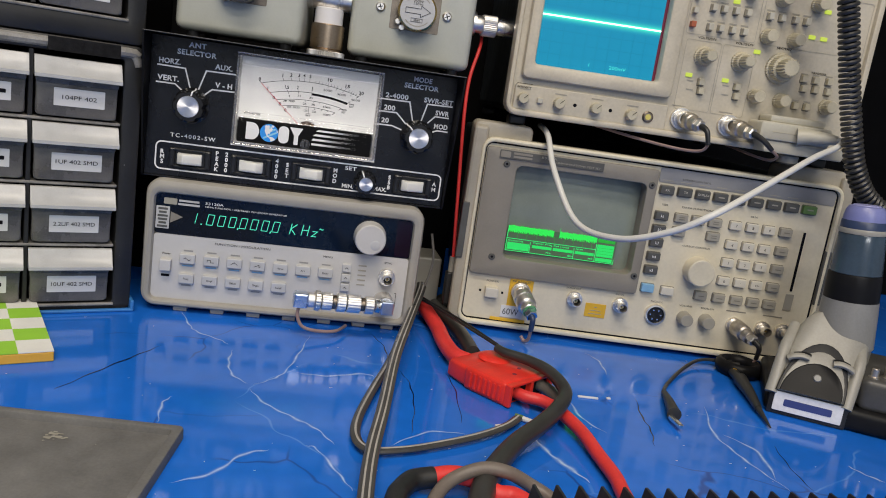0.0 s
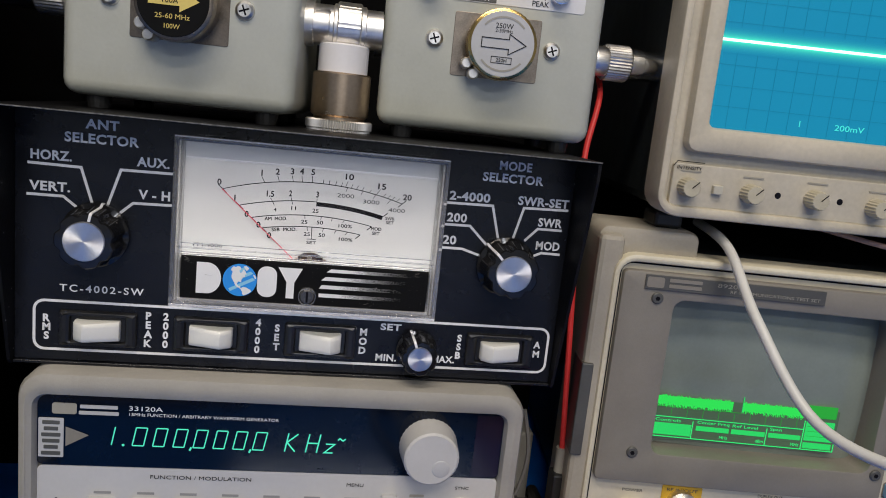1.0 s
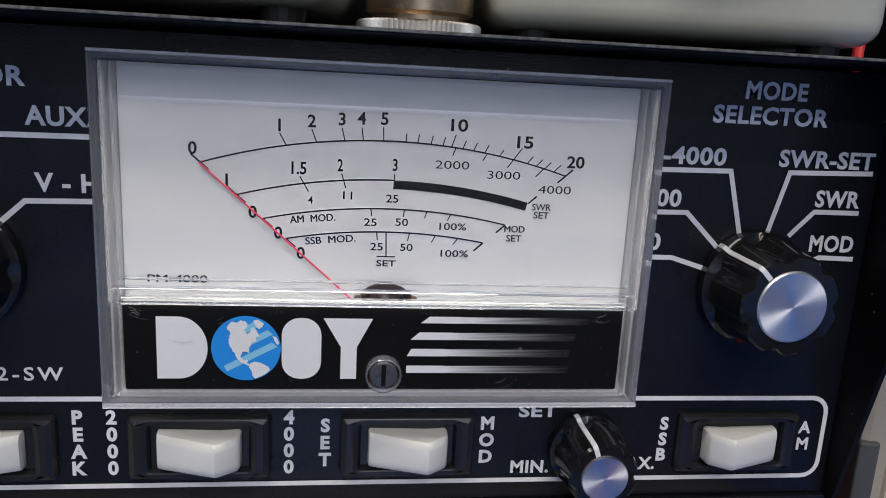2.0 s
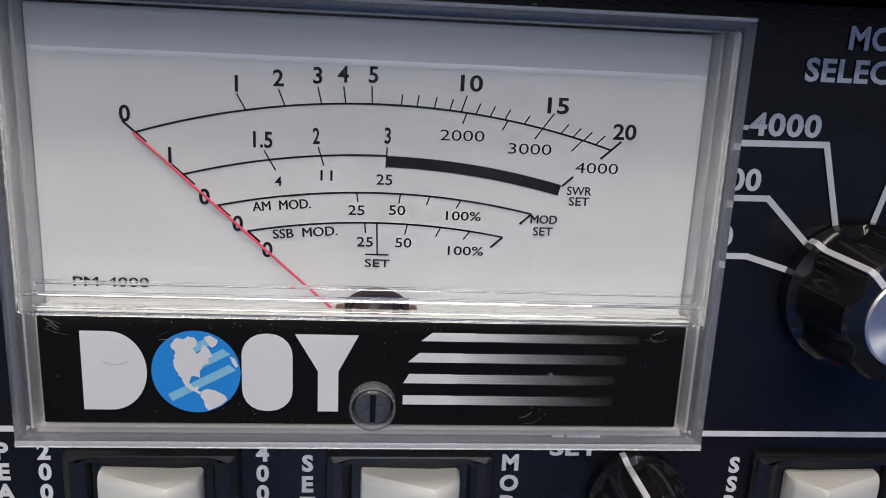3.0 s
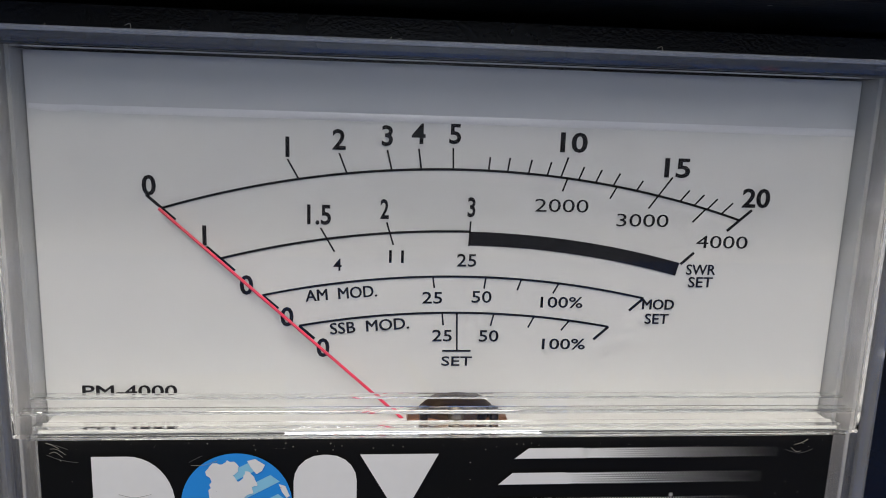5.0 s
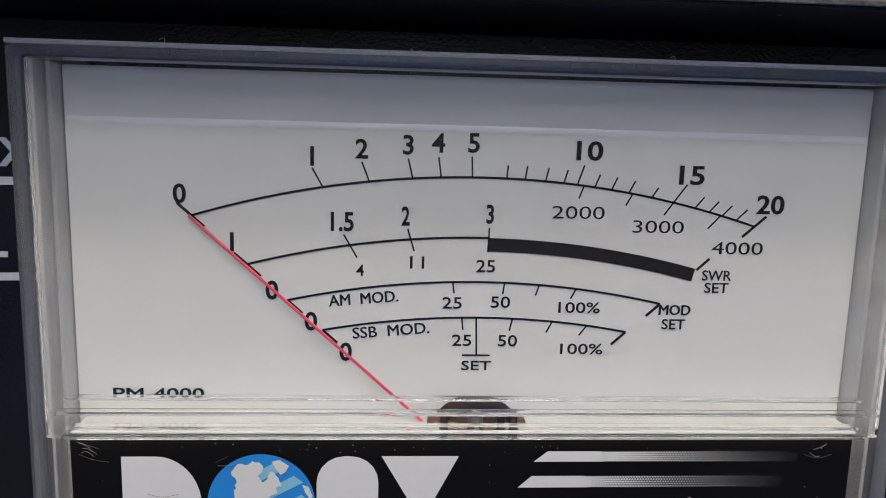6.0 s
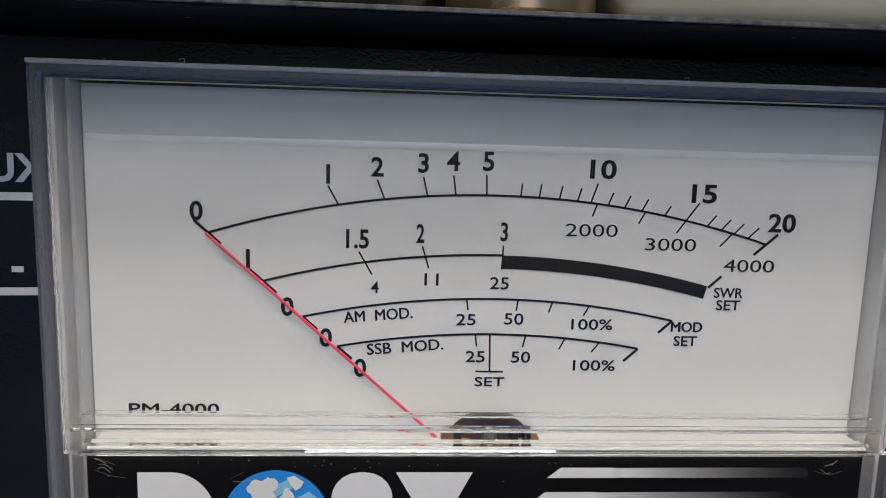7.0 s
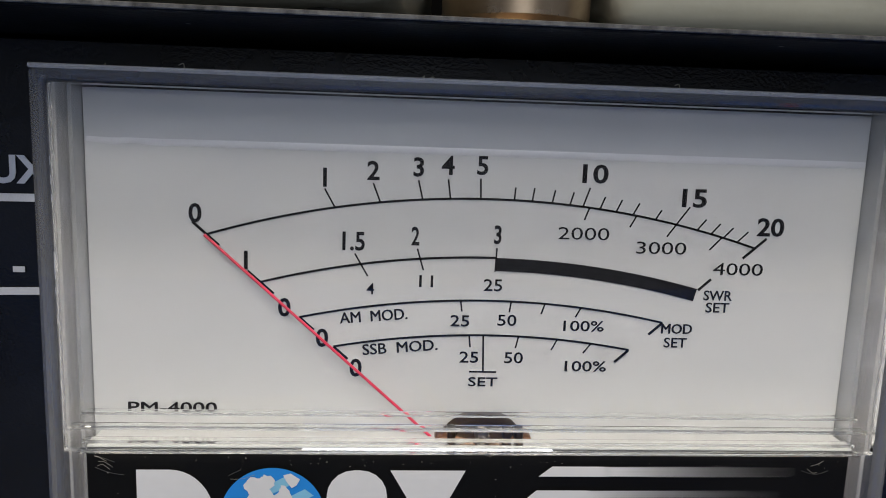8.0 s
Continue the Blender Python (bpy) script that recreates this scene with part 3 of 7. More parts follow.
    for s, x, zc, k in (("RMS", -0.1168, 0.1360, 0.0043), ("PEAK", -0.0712, 0.1370, 0.0046), ("2000", -0.0632, 0.1370, 0.0046), ("4000", -0.0199, 0.1368, 0.0046), ("SET", -0.0107, 0.1366, 0.0048), ("MOD", 0.0317, 0.1370, 0.0048), ("SSB", 0.0808, 0.1368, 0.0046)):
        for i, c in enumerate(s):
            words(c, x, zc + ((len(s) - 1) / 2 - i) * k, 0.0034, bold=0.06, material=white_print, parent=dy)
    words("A", 0.1222, 0.1400, 0.0034, **P)
    words("M", 0.1222, 0.1350, 0.0034, **P)
    words("SET", 0.0452, 0.1452, 0.0032, width=0.0105, **P)
    words("MIN.", 0.0440, 0.1290, 0.0034, width=0.0105, **P)
    words("MAX.", 0.0735, 0.1296, 0.0034, width=0.0115, **P)
    for x, r in ((-0.0936, -1), (-0.0418, 1), (0.0105, 1), (0.1020, -1)):
        rocker(dy, x, 0.1362, r)
    spun_knob(dy, -0.0955, 0.1818, 0.0150, 0.0195, 0.0092, 12)
    spun_knob(dy, 0.0999, 0.1808, 0.0150, 0.0195, 0.0092, -44)
    spun_knob(dy, 0.0590, 0.1345, 0.0104, 0.0165, 0.0063, -20, "small black fluted knob with an aluminium cap")
    return dy


watt_meter()


def dial_meter():
    """The clear panel meter in the watt meter's front."""
    root = thing("panel_meter", pose(0, 0.743, 0), "clear acrylic panel meter, white dial, red needle resting at zero", "panel meter")
    O = (-0.0592, 0.0638, 0.1550, 0.2322, 0.0012)
    yf, yd, yb = -0.0195, -0.0108, -0.0176
    # clear case: outer walls, an inner collar round the dial, a front pane and a lower pane over the band
    part("case_rim", ring(O, (-0.0571, 0.0616, 0.1572, 0.2301, 0.0006), yf, -0.0004, 0.0007), acrylic_rim, root, "clear acrylic rim").visible_shadow = False
    # milky strips paint the bright lines along the rim's top and bottom
    for a, b in (((-0.0590, 0.2322, 0.2316), (0.0636, 0.2322, 0.2316)), ((-0.0590, 0.1561, 0.1550), (0.0636, 0.1561, 0.1550))):
        part("rim_edge", box(a[0], b[0], yf - 0.00015, yf + 0.0006, a[2], a[1] + 0.00005, 0.0002, 2), acrylic_lit, root, "milky strip standing in for the lit acrylic edge").visible_shadow = False
    # clear side collars beside the dial
    for xa, xb, ya, m in ((-0.0570, -0.0565, 0.0022, acrylic_lit), (-0.0562, -0.0556, 0.0050, acrylic_edge), (0.0599, 0.0605, 0.0050, acrylic_edge), (0.0609, 0.0615, 0.0022, acrylic_lit)):
        part("side_collar", box(xa, xb, yf + ya, -0.0012, 0.1574, 0.2299, 0.00012, 2), m, root, "clear side collar").visible_shadow = False
    # added strip that keeps refracted panel lettering out of the left collar
    part("mask_strip", box(-0.0586, -0.0550, -0.0010, -0.00045, 0.1560, 0.2312, 0.0002, 1), black_edge, root, "black strip added to hide lettering behind the rim")
    # milky too, so the bottom wall's bright reflection is painted in
    part("lower_collar", box(-0.0555, 0.0598, yf + 0.0010, -0.0004, 0.1574, 0.1586, 0.0002, 2), acrylic_lit, root).visible_shadow = False
    part("front_pane", slab(-0.0569, 0.0614, 0.1792, 0.2299, yf + 0.0003, yf + 0.0021, 0.0005, 0.0002), acrylic_pane, root, "clear front pane").visible_shadow = False
    # stepped ribs where the two panes meet
    for zz, yy, hh in ((0.1842, yf + 0.0024, 0.0004), (0.1821, yf + 0.0023, 0.0006), (0.1800, yf + 0.0023, 0.0005), (0.1793, yf + 0.0001, 0.0005)):
        part("rib", box(-0.0569 if hh > 0.00055 else -0.0550, 0.0614 if hh > 0.00055 else 0.0594, yy, yy + 0.0016, zz - hh / 2, zz + hh / 2, 0.00015, 2), acrylic_rib, root, "clear rib").visible_shadow = False
    part("backing", box(-0.0520, 0.0570, -0.0100, -0.0006, 0.1600, 0.2270, 0.0003, 1), housing, root, "pale blue-grey dial housing")
    # the dial plate; a light strip along its upper part paints the caustic line
    prof = [(0.0008, 0.1760), (0.0, 0.1760), (0.0, 0.2297), (0.0008, 0.2297)]
    bm = bmesh.new()
    made = rows_of(bm, [[(x, yd + y, z) for y, z in prof] for x in (-0.0555, 0.0598)])
    for m in made:
        bm.faces.new(m)
    dial = part("dial", bm, paper, root, "white printed dial with a painted-in light line along the top", True)
    part("raised_line", tube([(-0.0552, yd + 0.00156, 0.22258), (-0.0515, yd + 0.00153, 0.22234), (-0.0490, yd + 0.00155, 0.22250), (-0.0450, yd + 0.00152, 0.22232), (-0.0400, yd + 0.00152, 0.22238), (0.0, yd + 0.00151, 0.22240), (0.0597, yd + 0.00151, 0.22234)], 0.0016, 40, step=8), caustic_white, dial, "light strip standing in for the caustic line", True)
    part("ledge", box(-0.0545, 0.0593, -0.0168, yd - 0.0001, 0.1789, 0.1794, 0.0001, 1), paper, root, "pale ledge under the ribs")
    Y = yd - 0.0001
    # each scale: the centre and radius of its arc
    S1, S2, S3, S4 = (0.00235, 0.0786, 0.1370), (0.00272, 0.0763, 0.1305), (0.00269, 0.0710, 0.1292), (0.00287, 0.0681, 0.1267)

    def on(s, x, dr=0.0):
        a = math.asin((x - s[0]) / s[2])
        return Vector((s[0] + (s[2] + dr) * math.sin(a), s[1] + (s[2] + dr) * math.cos(a)))

    def arc(s, x0, x1, w, dr=0.0, name="scale_arc"):
        stroke([on(s, x0 + (x1 - x0) * i / 40, dr) for i in range(41)], w, ink, dial, Y, name, t=0.00005)

    def tick(s, x, l0, l1, w=0.00024):
        p = on(s, x)
        d = (p - Vector((0.0029, 0.1722))).normalized()
        stroke([p + d * l0, p + d * l1], w, ink, dial, Y, "scale_tick", t=0.00005)
    arc(S1, -0.0387, 0.0437, 0.00034)
    arc(S2, -0.0310, 0.0040, 0.00034)
    arc(S2, 0.00386, 0.0352, 0.0020, -0.0010, "heavy_arc")
    arc(S3, -0.0253, 0.0302, 0.00032)
    arc(S4, -0.0202, 0.0252, 0.00032)
    for x, l in ((-0.0202, 0.0031), (-0.0136, 0.0030), (-0.0074, 0.0029), (-0.0033, 0.0029), (0.0012, 0.0030), (0.0062, 0.0019), (0.0089, 0.0020), (0.0119, 0.0020), (0.0146, 0.0020), (0.0166, 0.0030), (0.0192, 0.0020), (0.0217, 0.0020), (0.0243, 0.0020), (0.0278, 0.0017), (0.0311, 0.0033), (0.0344, 0.0021), (0.0366, 0.0021), (0.0386, 0.0021), (0.0408, 0.0023)):
        tick(S1, x, 0, l)
    for x, l in ((0.0176, 0.0020), (0.0249, 0.0020), (0.0311, 0.0023), (0.0384, 0.0027)):
        tick(S1, x, -l, 0)
    for x, u, d in ((-0.0163, 0.0018, 0.0021), (-0.0075, 0.0016, 0.0018), (0.0039, 0.0015, 0.0021)):
        tick(S2, x, -d, u)
    for s, xs, l in ((S3, (-0.0012, 0.0065, 0.0117, 0.0173), 0.0017), (S4, (0.0003, 0.0079, 0.0139, 0.0192), 0.0019)):
        for x in xs:
            tick(s, x, -l, 0)
    for s, x, a, b in ((S1, -0.0387, 0.0027, 0.0024), (S2, -0.0310, 0.0025, 0.0026), (S3, -0.0253, 0.0, 0.0029), (S4, -0.0202, 0.0, 0.0029)):
        tick(s, x, -b, a, 0.0004)
    for s, x, a, b in ((S1, 0.0437, 0.0023, 0.0024), (S2, 0.0355, 0.0024, 0.0002), (S3, 0.0302, 0.0, 0.0028), (S4, 0.0252, 0.0, 0.0029)):
        tick(s, x, -b, a, 0.0004)
    stroke([(0.00246, 0.1948), (0.00266, 0.1890)], 0.00026, ink, dial, Y, "scale_tick", t=0.00005)
    stroke([(0.0005, 0.1890), (0.0047, 0.1890)], 0.00026, ink, dial, Y, "scale_tick", t=0.00005)
    big, mid, small = 0.00265, 0.00187, 0.0017

    def numeral(s, x, z, h, wd=None):
        plain = "M" in s
        ob = words(s, x, z, h, ink, dial, Y, wd, 0.030 if h == big else -0.008 if h == mid else 0.0 if plain else 0.010, turned=5.0 if "MOD." in s else 0.0, name="numeral")
        if plain:
            # a second, shifted impression thickens the strokes
            bm = bmesh.new()
            bm.from_mesh(ob.data)
            again = bmesh.ops.duplicate(bm, geom=bm.verts[:] + bm.edges[:] + bm.faces[:])
            for v in again["geom"]:
                if isinstance(v, bmesh.types.BMVert):
                    v.co += Vector((0.00009, -0.00001, 0.00003))
            bm.to_mesh(ob.data)
            bm.free()

    # power scale
    for row in (("0", -0.0403, 0.2124, big), ("1", -0.0217, 0.2181, big), ("2", -0.0147, 0.2193, big), ("3", -0.0081, 0.2200, big),
                ("4", -0.0038, 0.2204, big), ("5", 0.0013, 0.2205, big), ("10", 0.0182, 0.2198, big, 0.0039), ("15", 0.0336, 0.2166, big, 0.0038),
                ("20", 0.0459, 0.2125, big, 0.0042), ("2000", 0.0170, 0.2108, mid, 0.0078), ("3000", 0.0291, 0.2089, mid, 0.0077), ("4000", 0.0414, 0.2059, mid, 0.0078)):
        numeral(*row)
    # standing wave scale
    for row in (("1", -0.0331, 0.2056, big), ("1.5", -0.0174, 0.2088, big, 0.0033), ("2", -0.0083, 0.2098, big, 0.0012), ("3", 0.0040, 0.2103, big, 0.0011),
                ("4", -0.0148, 0.2017, small), ("11", -0.0065, 0.2030, 0.0018, 0.0021), ("25", 0.0036, 0.2026, 0.0018, 0.0028)):
        numeral(*row)
    # modulation scale
    for row in (("SWR", 0.0386, 0.2017, 0.00152, 0.0045), ("SET", 0.0387, 0.1998, 0.00152, 0.0037), ("0", -0.0275, 0.1986, big), ("AM  MOD.", -0.0143, 0.1975, 0.00165, 0.0101),
                ("25", -0.0012, 0.1970, 0.0017, 0.0029), ("50", 0.0060, 0.1972, 0.0017, 0.0029), ("100%", 0.0179, 0.1965, 0.0016, 0.0063), ("MOD", 0.0325, 0.1963, 0.00152, 0.0048)):
        numeral(*row)
    # lower modulation scale
    for row in (("SET", 0.0325, 0.1941, 0.00152, 0.0036), ("0", -0.0219, 0.1940, big), ("SSB  MOD.", -0.0102, 0.1927, 0.00165, 0.0113), ("25", 0.0004, 0.1913, 0.0017, 0.0029),
                ("50", 0.0073, 0.1913, 0.0017, 0.0029), ("100%", 0.0186, 0.1901, 0.0016, 0.0065), ("SET", 0.0027, 0.1874, 0.0014, 0.0045), ("0", -0.0168, 0.1894, big),
                ("PM-4000", -0.0441, 0.1828, small, 0.0130)):
        numeral(*row)
    # needle at rest, its hub and shield
    n = part("needle", tube([(0.0027 - 0.0022, yd - 0.0022, 0.1722 + 0.0020), (-0.0388, yd - 0.0012, 0.2094)], 0.00022, 6, step=2), needle_red, root, "thin red needle lying on zero")
    wide = Matrix.Diagonal((1.5, 1, 0.9, 1))
    hub = part("hub", turn([(0.0012, -0.0016), (0.0030, -0.0014), (0.0036, -0.0006), (0.0040, 0.0014)], 36, Matrix.Translation((0.0028, yd - 0.0018, 0.1791)) @ wide), hub_dark, root, "dark movement hub", True)
    part("hub_plate", box(-0.0046, 0.0102, yd - 0.0034, yd - 0.0006, 0.1770, 0.1800, 0.0006, 2), hub_copper, hub, "brown copper yoke", True)
    part("post", turn([(0.0007, -0.0012), (0.0011, -0.0009), (0.0011, 0.0010)], 20, Matrix.Translation((0.0024, yd - 0.0036, 0.1806))), worn_brass, hub, "brass pivot post", True)
    for hx in (-0.0022, 0.0062, 0.0080):
        part("spring_end", box(hx - 0.0006, hx + 0.0006, yd - 0.0046, yd - 0.0020, 0.1796, 0.1814, 0.0003, 2), hub_dark, hub, "", True)
    # lower band and its emblem
    band = part("band", box(-0.0545, 0.0588, yb, yb + 0.004, 0.1588, 0.1787, 0.0002, 1), band_black, root, "black lower band with white blocks, globe and stripes")
    yy = yb - 0.0002

    def block(pts, material, name="emblem_block", y=yy, t=0.0001):
        bm = bmesh.new()
        f = bm.faces.new([bm.verts.new((x, y - t, z)) for x, z in pts])
        f.normal_update()
        bmesh.ops.triangulate(bm, faces=[f])
        return part(name, bm, material, band)
    zb, zt = 0.1615, 0.1760
    zc, rr = (zb + zt) / 2, (zt - zb) / 2
    block([(-0.0475, zb), (-0.0475, zt)] + [(-0.0428 + rr * 0.86 * math.sin(math.pi * i / 20), zc + rr * math.cos(math.pi * i / 20)) for i in range(21)], logo_white)
    block(loop(-0.0204, -0.0116, zb, zt, 0.0040), logo_white)
    block([(-0.0112, zt), (-0.0001, zt), (-0.0036, zc + 0.0004), (-0.0036, zb), (-0.0072, zb), (-0.0072, zc + 0.0004)], logo_white)
    gx, gr = -0.0282, 0.0076
    g = [(gx + gr * math.cos(2 * math.pi * i / 64), zc + gr * math.sin(2 * math.pi * i / 64)) for i in range(64)]
    block(g, globe_blue, "emblem_disc", yy - 0.00006)

    def inside(pts):
        return [(gx + gr * a, zc + gr * b) for a, b in pts]
    for k in (0.02, -0.38, 0.42):
        c = math.sqrt(max(0, 1 - k * k)) * 0.9
        d, nn = Vector((0.88, 0.47)), Vector((-0.47, 0.88))
        q = [d * (c if k < 0.3 else c * 0.95) + nn * k, d * (-0.1 if k > 0 else -c) + nn * k, d * (-0.1 if k > 0 else -c) + nn * (k + 0.2), d * c * 0.9 + nn * (k + 0.2)]
        block(inside([(v.x, v.y) for v in q]), globe_pale, "emblem_stripe", yy - 0.00012)
    land = [(-0.55, 0.66), (-0.42, 0.82), (-0.24, 0.80), (-0.16, 0.88), (0.02, 0.80), (0.04, 0.66), (-0.06, 0.58), (0.02, 0.46), (0.12, 0.52), (0.16, 0.66), (0.27, 0.60), (0.38, 0.40), (0.28, 0.34), (0.30, 0.22), (0.14, 0.14), (0.08, -0.02), (0.10, -0.14), (0.02, -0.10), (-0.10, -0.10), (-0.16, -0.24), (-0.08, -0.36), (0.04, -0.34), (0.02, -0.44), (0.12, -0.50), (0.06, -0.54), (-0.08, -0.46), (-0.24, -0.34), (-0.32, -0.14), (-0.46, 0.06), (-0.50, 0.30), (-0.44, 0.46)]
    rag = random.Random(2)

    def ragged(pts):
        out = []
        for (ax, az), (bx, bz) in zip(pts, pts[1:] + pts[:1]):
            out.append((ax, az))
            for f in (0.33, 0.66):
                out.append((ax + (bx - ax) * f + rag.uniform(-0.025, 0.025), az + (bz - az) * f + rag.uniform(-0.025, 0.025)))
        return out
    block(inside(ragged(land)), logo_white, "emblem_shape", yy - 0.00024)
    block(inside([(0.12, -0.46), (0.24, -0.40), (0.42, -0.44), (0.64, -0.56), (0.70, -0.66), (0.58, -0.78), (0.44, -0.86), (0.26, -0.94), (0.18, -0.84), (0.16, -0.70), (0.08, -0.58)]), logo_white, "emblem_shape", yy - 0.00024)
    block(inside([(0.20, 0.86), (0.34, 0.90), (0.52, 0.78), (0.46, 0.66), (0.36, 0.60), (0.26, 0.74)]), logo_white, "emblem_shape", yy - 0.00024)
    block(inside([(0.76, 0.40), (0.88, 0.36), (0.96, 0.16), (0.90, 0.12), (0.82, 0.24)]), logo_white, "emblem_shape", yy - 0.00024)
    half = bmesh.new()
    for i, (xa, za, zb2) in enumerate(((0.0118, 0.1751, 0.1767), (0.0096, 0.1711, 0.1729), (0.0079, 0.1671, 0.1689), (0.0079, 0.1630, 0.1648))):
        sl = 0.0010 if i < 3 else 0
        block([(xa - (sl if i < 2 else 0), za), (xa + 0.0094, za), (xa + 0.0088, zb2), (xa + (sl if i < 3 else 0), zb2)], logo_white, "emblem_bar")
        # halftone end: rows of dots that shrink away
        pitch = 0.00040
        for k in range(74):
            f = k / 74
            q = pitch * (0.72 - 0.66 * f ** 0.75)
            for r in range(5):
                dx, dz = xa + 0.0090 + pitch * (k + 0.5 * (r % 2)), za + (r + 0.5) * (zb2 - za) / 5
                half.faces.new([half.verts.new((dx + a, yy - 0.00012, min(max(dz + b, za), zb2))) for a, b in ((-q, 0), (0, -q), (q, 0), (0, q))])
    part("emblem_halftone", half, logo_white, band)["kind"] = "stuff"
    # hairs and specks of dust caught on the band
    hair = random.Random(8)
    for hx, hz, n_h in ((-0.0525, 0.1776, 5), (-0.0345, 0.1752, 2), (-0.0430, 0.1700, 1), (0.0290, 0.1606, 2), (0.0520, 0.1765, 3)):
        for k in range(n_h):
            px, pz, a = hx + hair.uniform(-0.0012, 0.0012), hz + hair.uniform(-0.0012, 0.0006), hair.uniform(-0.6, 0.6)
            bend = hair.uniform(-0.0006, 0.0006)
            l = hair.uniform(0.0016, 0.0045)
            part("hair", tube([(px, yy - 0.0003, pz), (px + l * 0.5 * math.cos(a), yy - 0.0005, pz + l * 0.5 * math.sin(a) + bend), (px + l * math.cos(a), yy - 0.0003, pz + l * math.sin(a))], 0.00003, 5, step=4), label_grey if k % 2 else key_mid, band)
    bm = bmesh.new()
    for k in range(120):
        px, pz, q = hair.uniform(-0.053, 0.057), hair.choice((hair.uniform(0.1595, 0.1782), hair.gauss(0.1610, 0.001), hair.gauss(0.1775, 0.0007))), hair.uniform(0.00003, 0.00013)
        if 0.1594 < pz < 0.1784:
            bm.faces.new([bm.verts.new((px + q * math.cos(w), yy - 0.0004, pz + q * 0.8 * math.sin(w))) for w in (0.3, 1.9, 3.4, 4.9)])
    part("dust", bm, key_mid, band)["kind"] = "stuff"
    bm = bmesh.new()
    for k in range(34):
        px, pz, q = hair.uniform(-0.054, 0.058), hair.uniform(0.185, 0.228), hair.uniform(0.00003, 0.00010)
        bm.faces.new([bm.verts.new((px + q * math.cos(w), yf + 0.0019, pz + q * math.sin(w))) for w in (0.2, 1.8, 3.3, 5.0)])
    part("pane_dust", bm, key_mid, root)["kind"] = "stuff"
    rng = random.Random(12)
    for k in range(5):
        px = (-0.0385, 0.0075, 0.0210)[k % 3] + rng.uniform(-0.016, 0.016)
        a = rng.uniform(0.2, 2.6)
        l = rng.uniform(0.0003, 0.0010)
        p = Vector((px, yf + rng.uniform(0.0, 0.0015), 0.23225))
        part("lint", tube([p, p + Vector((l * math.cos(a), 0.0002, l * math.sin(a) * 0.8)), p + Vector((l * 1.6 * math.cos(a + 0.5), 0.0003, l * math.sin(a) * 0.5))], 0.00003, 5, step=4), key_mid, root)
    # zero-adjust screw
    m = Matrix.Translation((0.0026, 0, 0.1632))
    s = part("zero_screw", turn([(0.0028, yf - 0.0006), (0.0032, yf - 0.0003), (0.0032, yb + 0.0005)], 36, m), smoke_clear, root, "slotted zero screw", True)
    part("slot", box(0.0026 - 0.0005, 0.0026 + 0.0005, yf - 0.00075, yf - 0.0005, 0.1632 - 0.0026, 0.1632 + 0.0026, 0.0001, 1), ink, s)
    part("collar", ring((0.0026 - 0.0041, 0.0026 + 0.0041, 0.1591, 0.1673, 0.0040), (0.0026 - 0.0037, 0.0026 + 0.0037, 0.1595, 0.1669, 0.0036), yf - 0.0012, yf + 0.0020, 0.0002), acrylic_rim, root).visible_shadow = False
    return root


dial_meter()


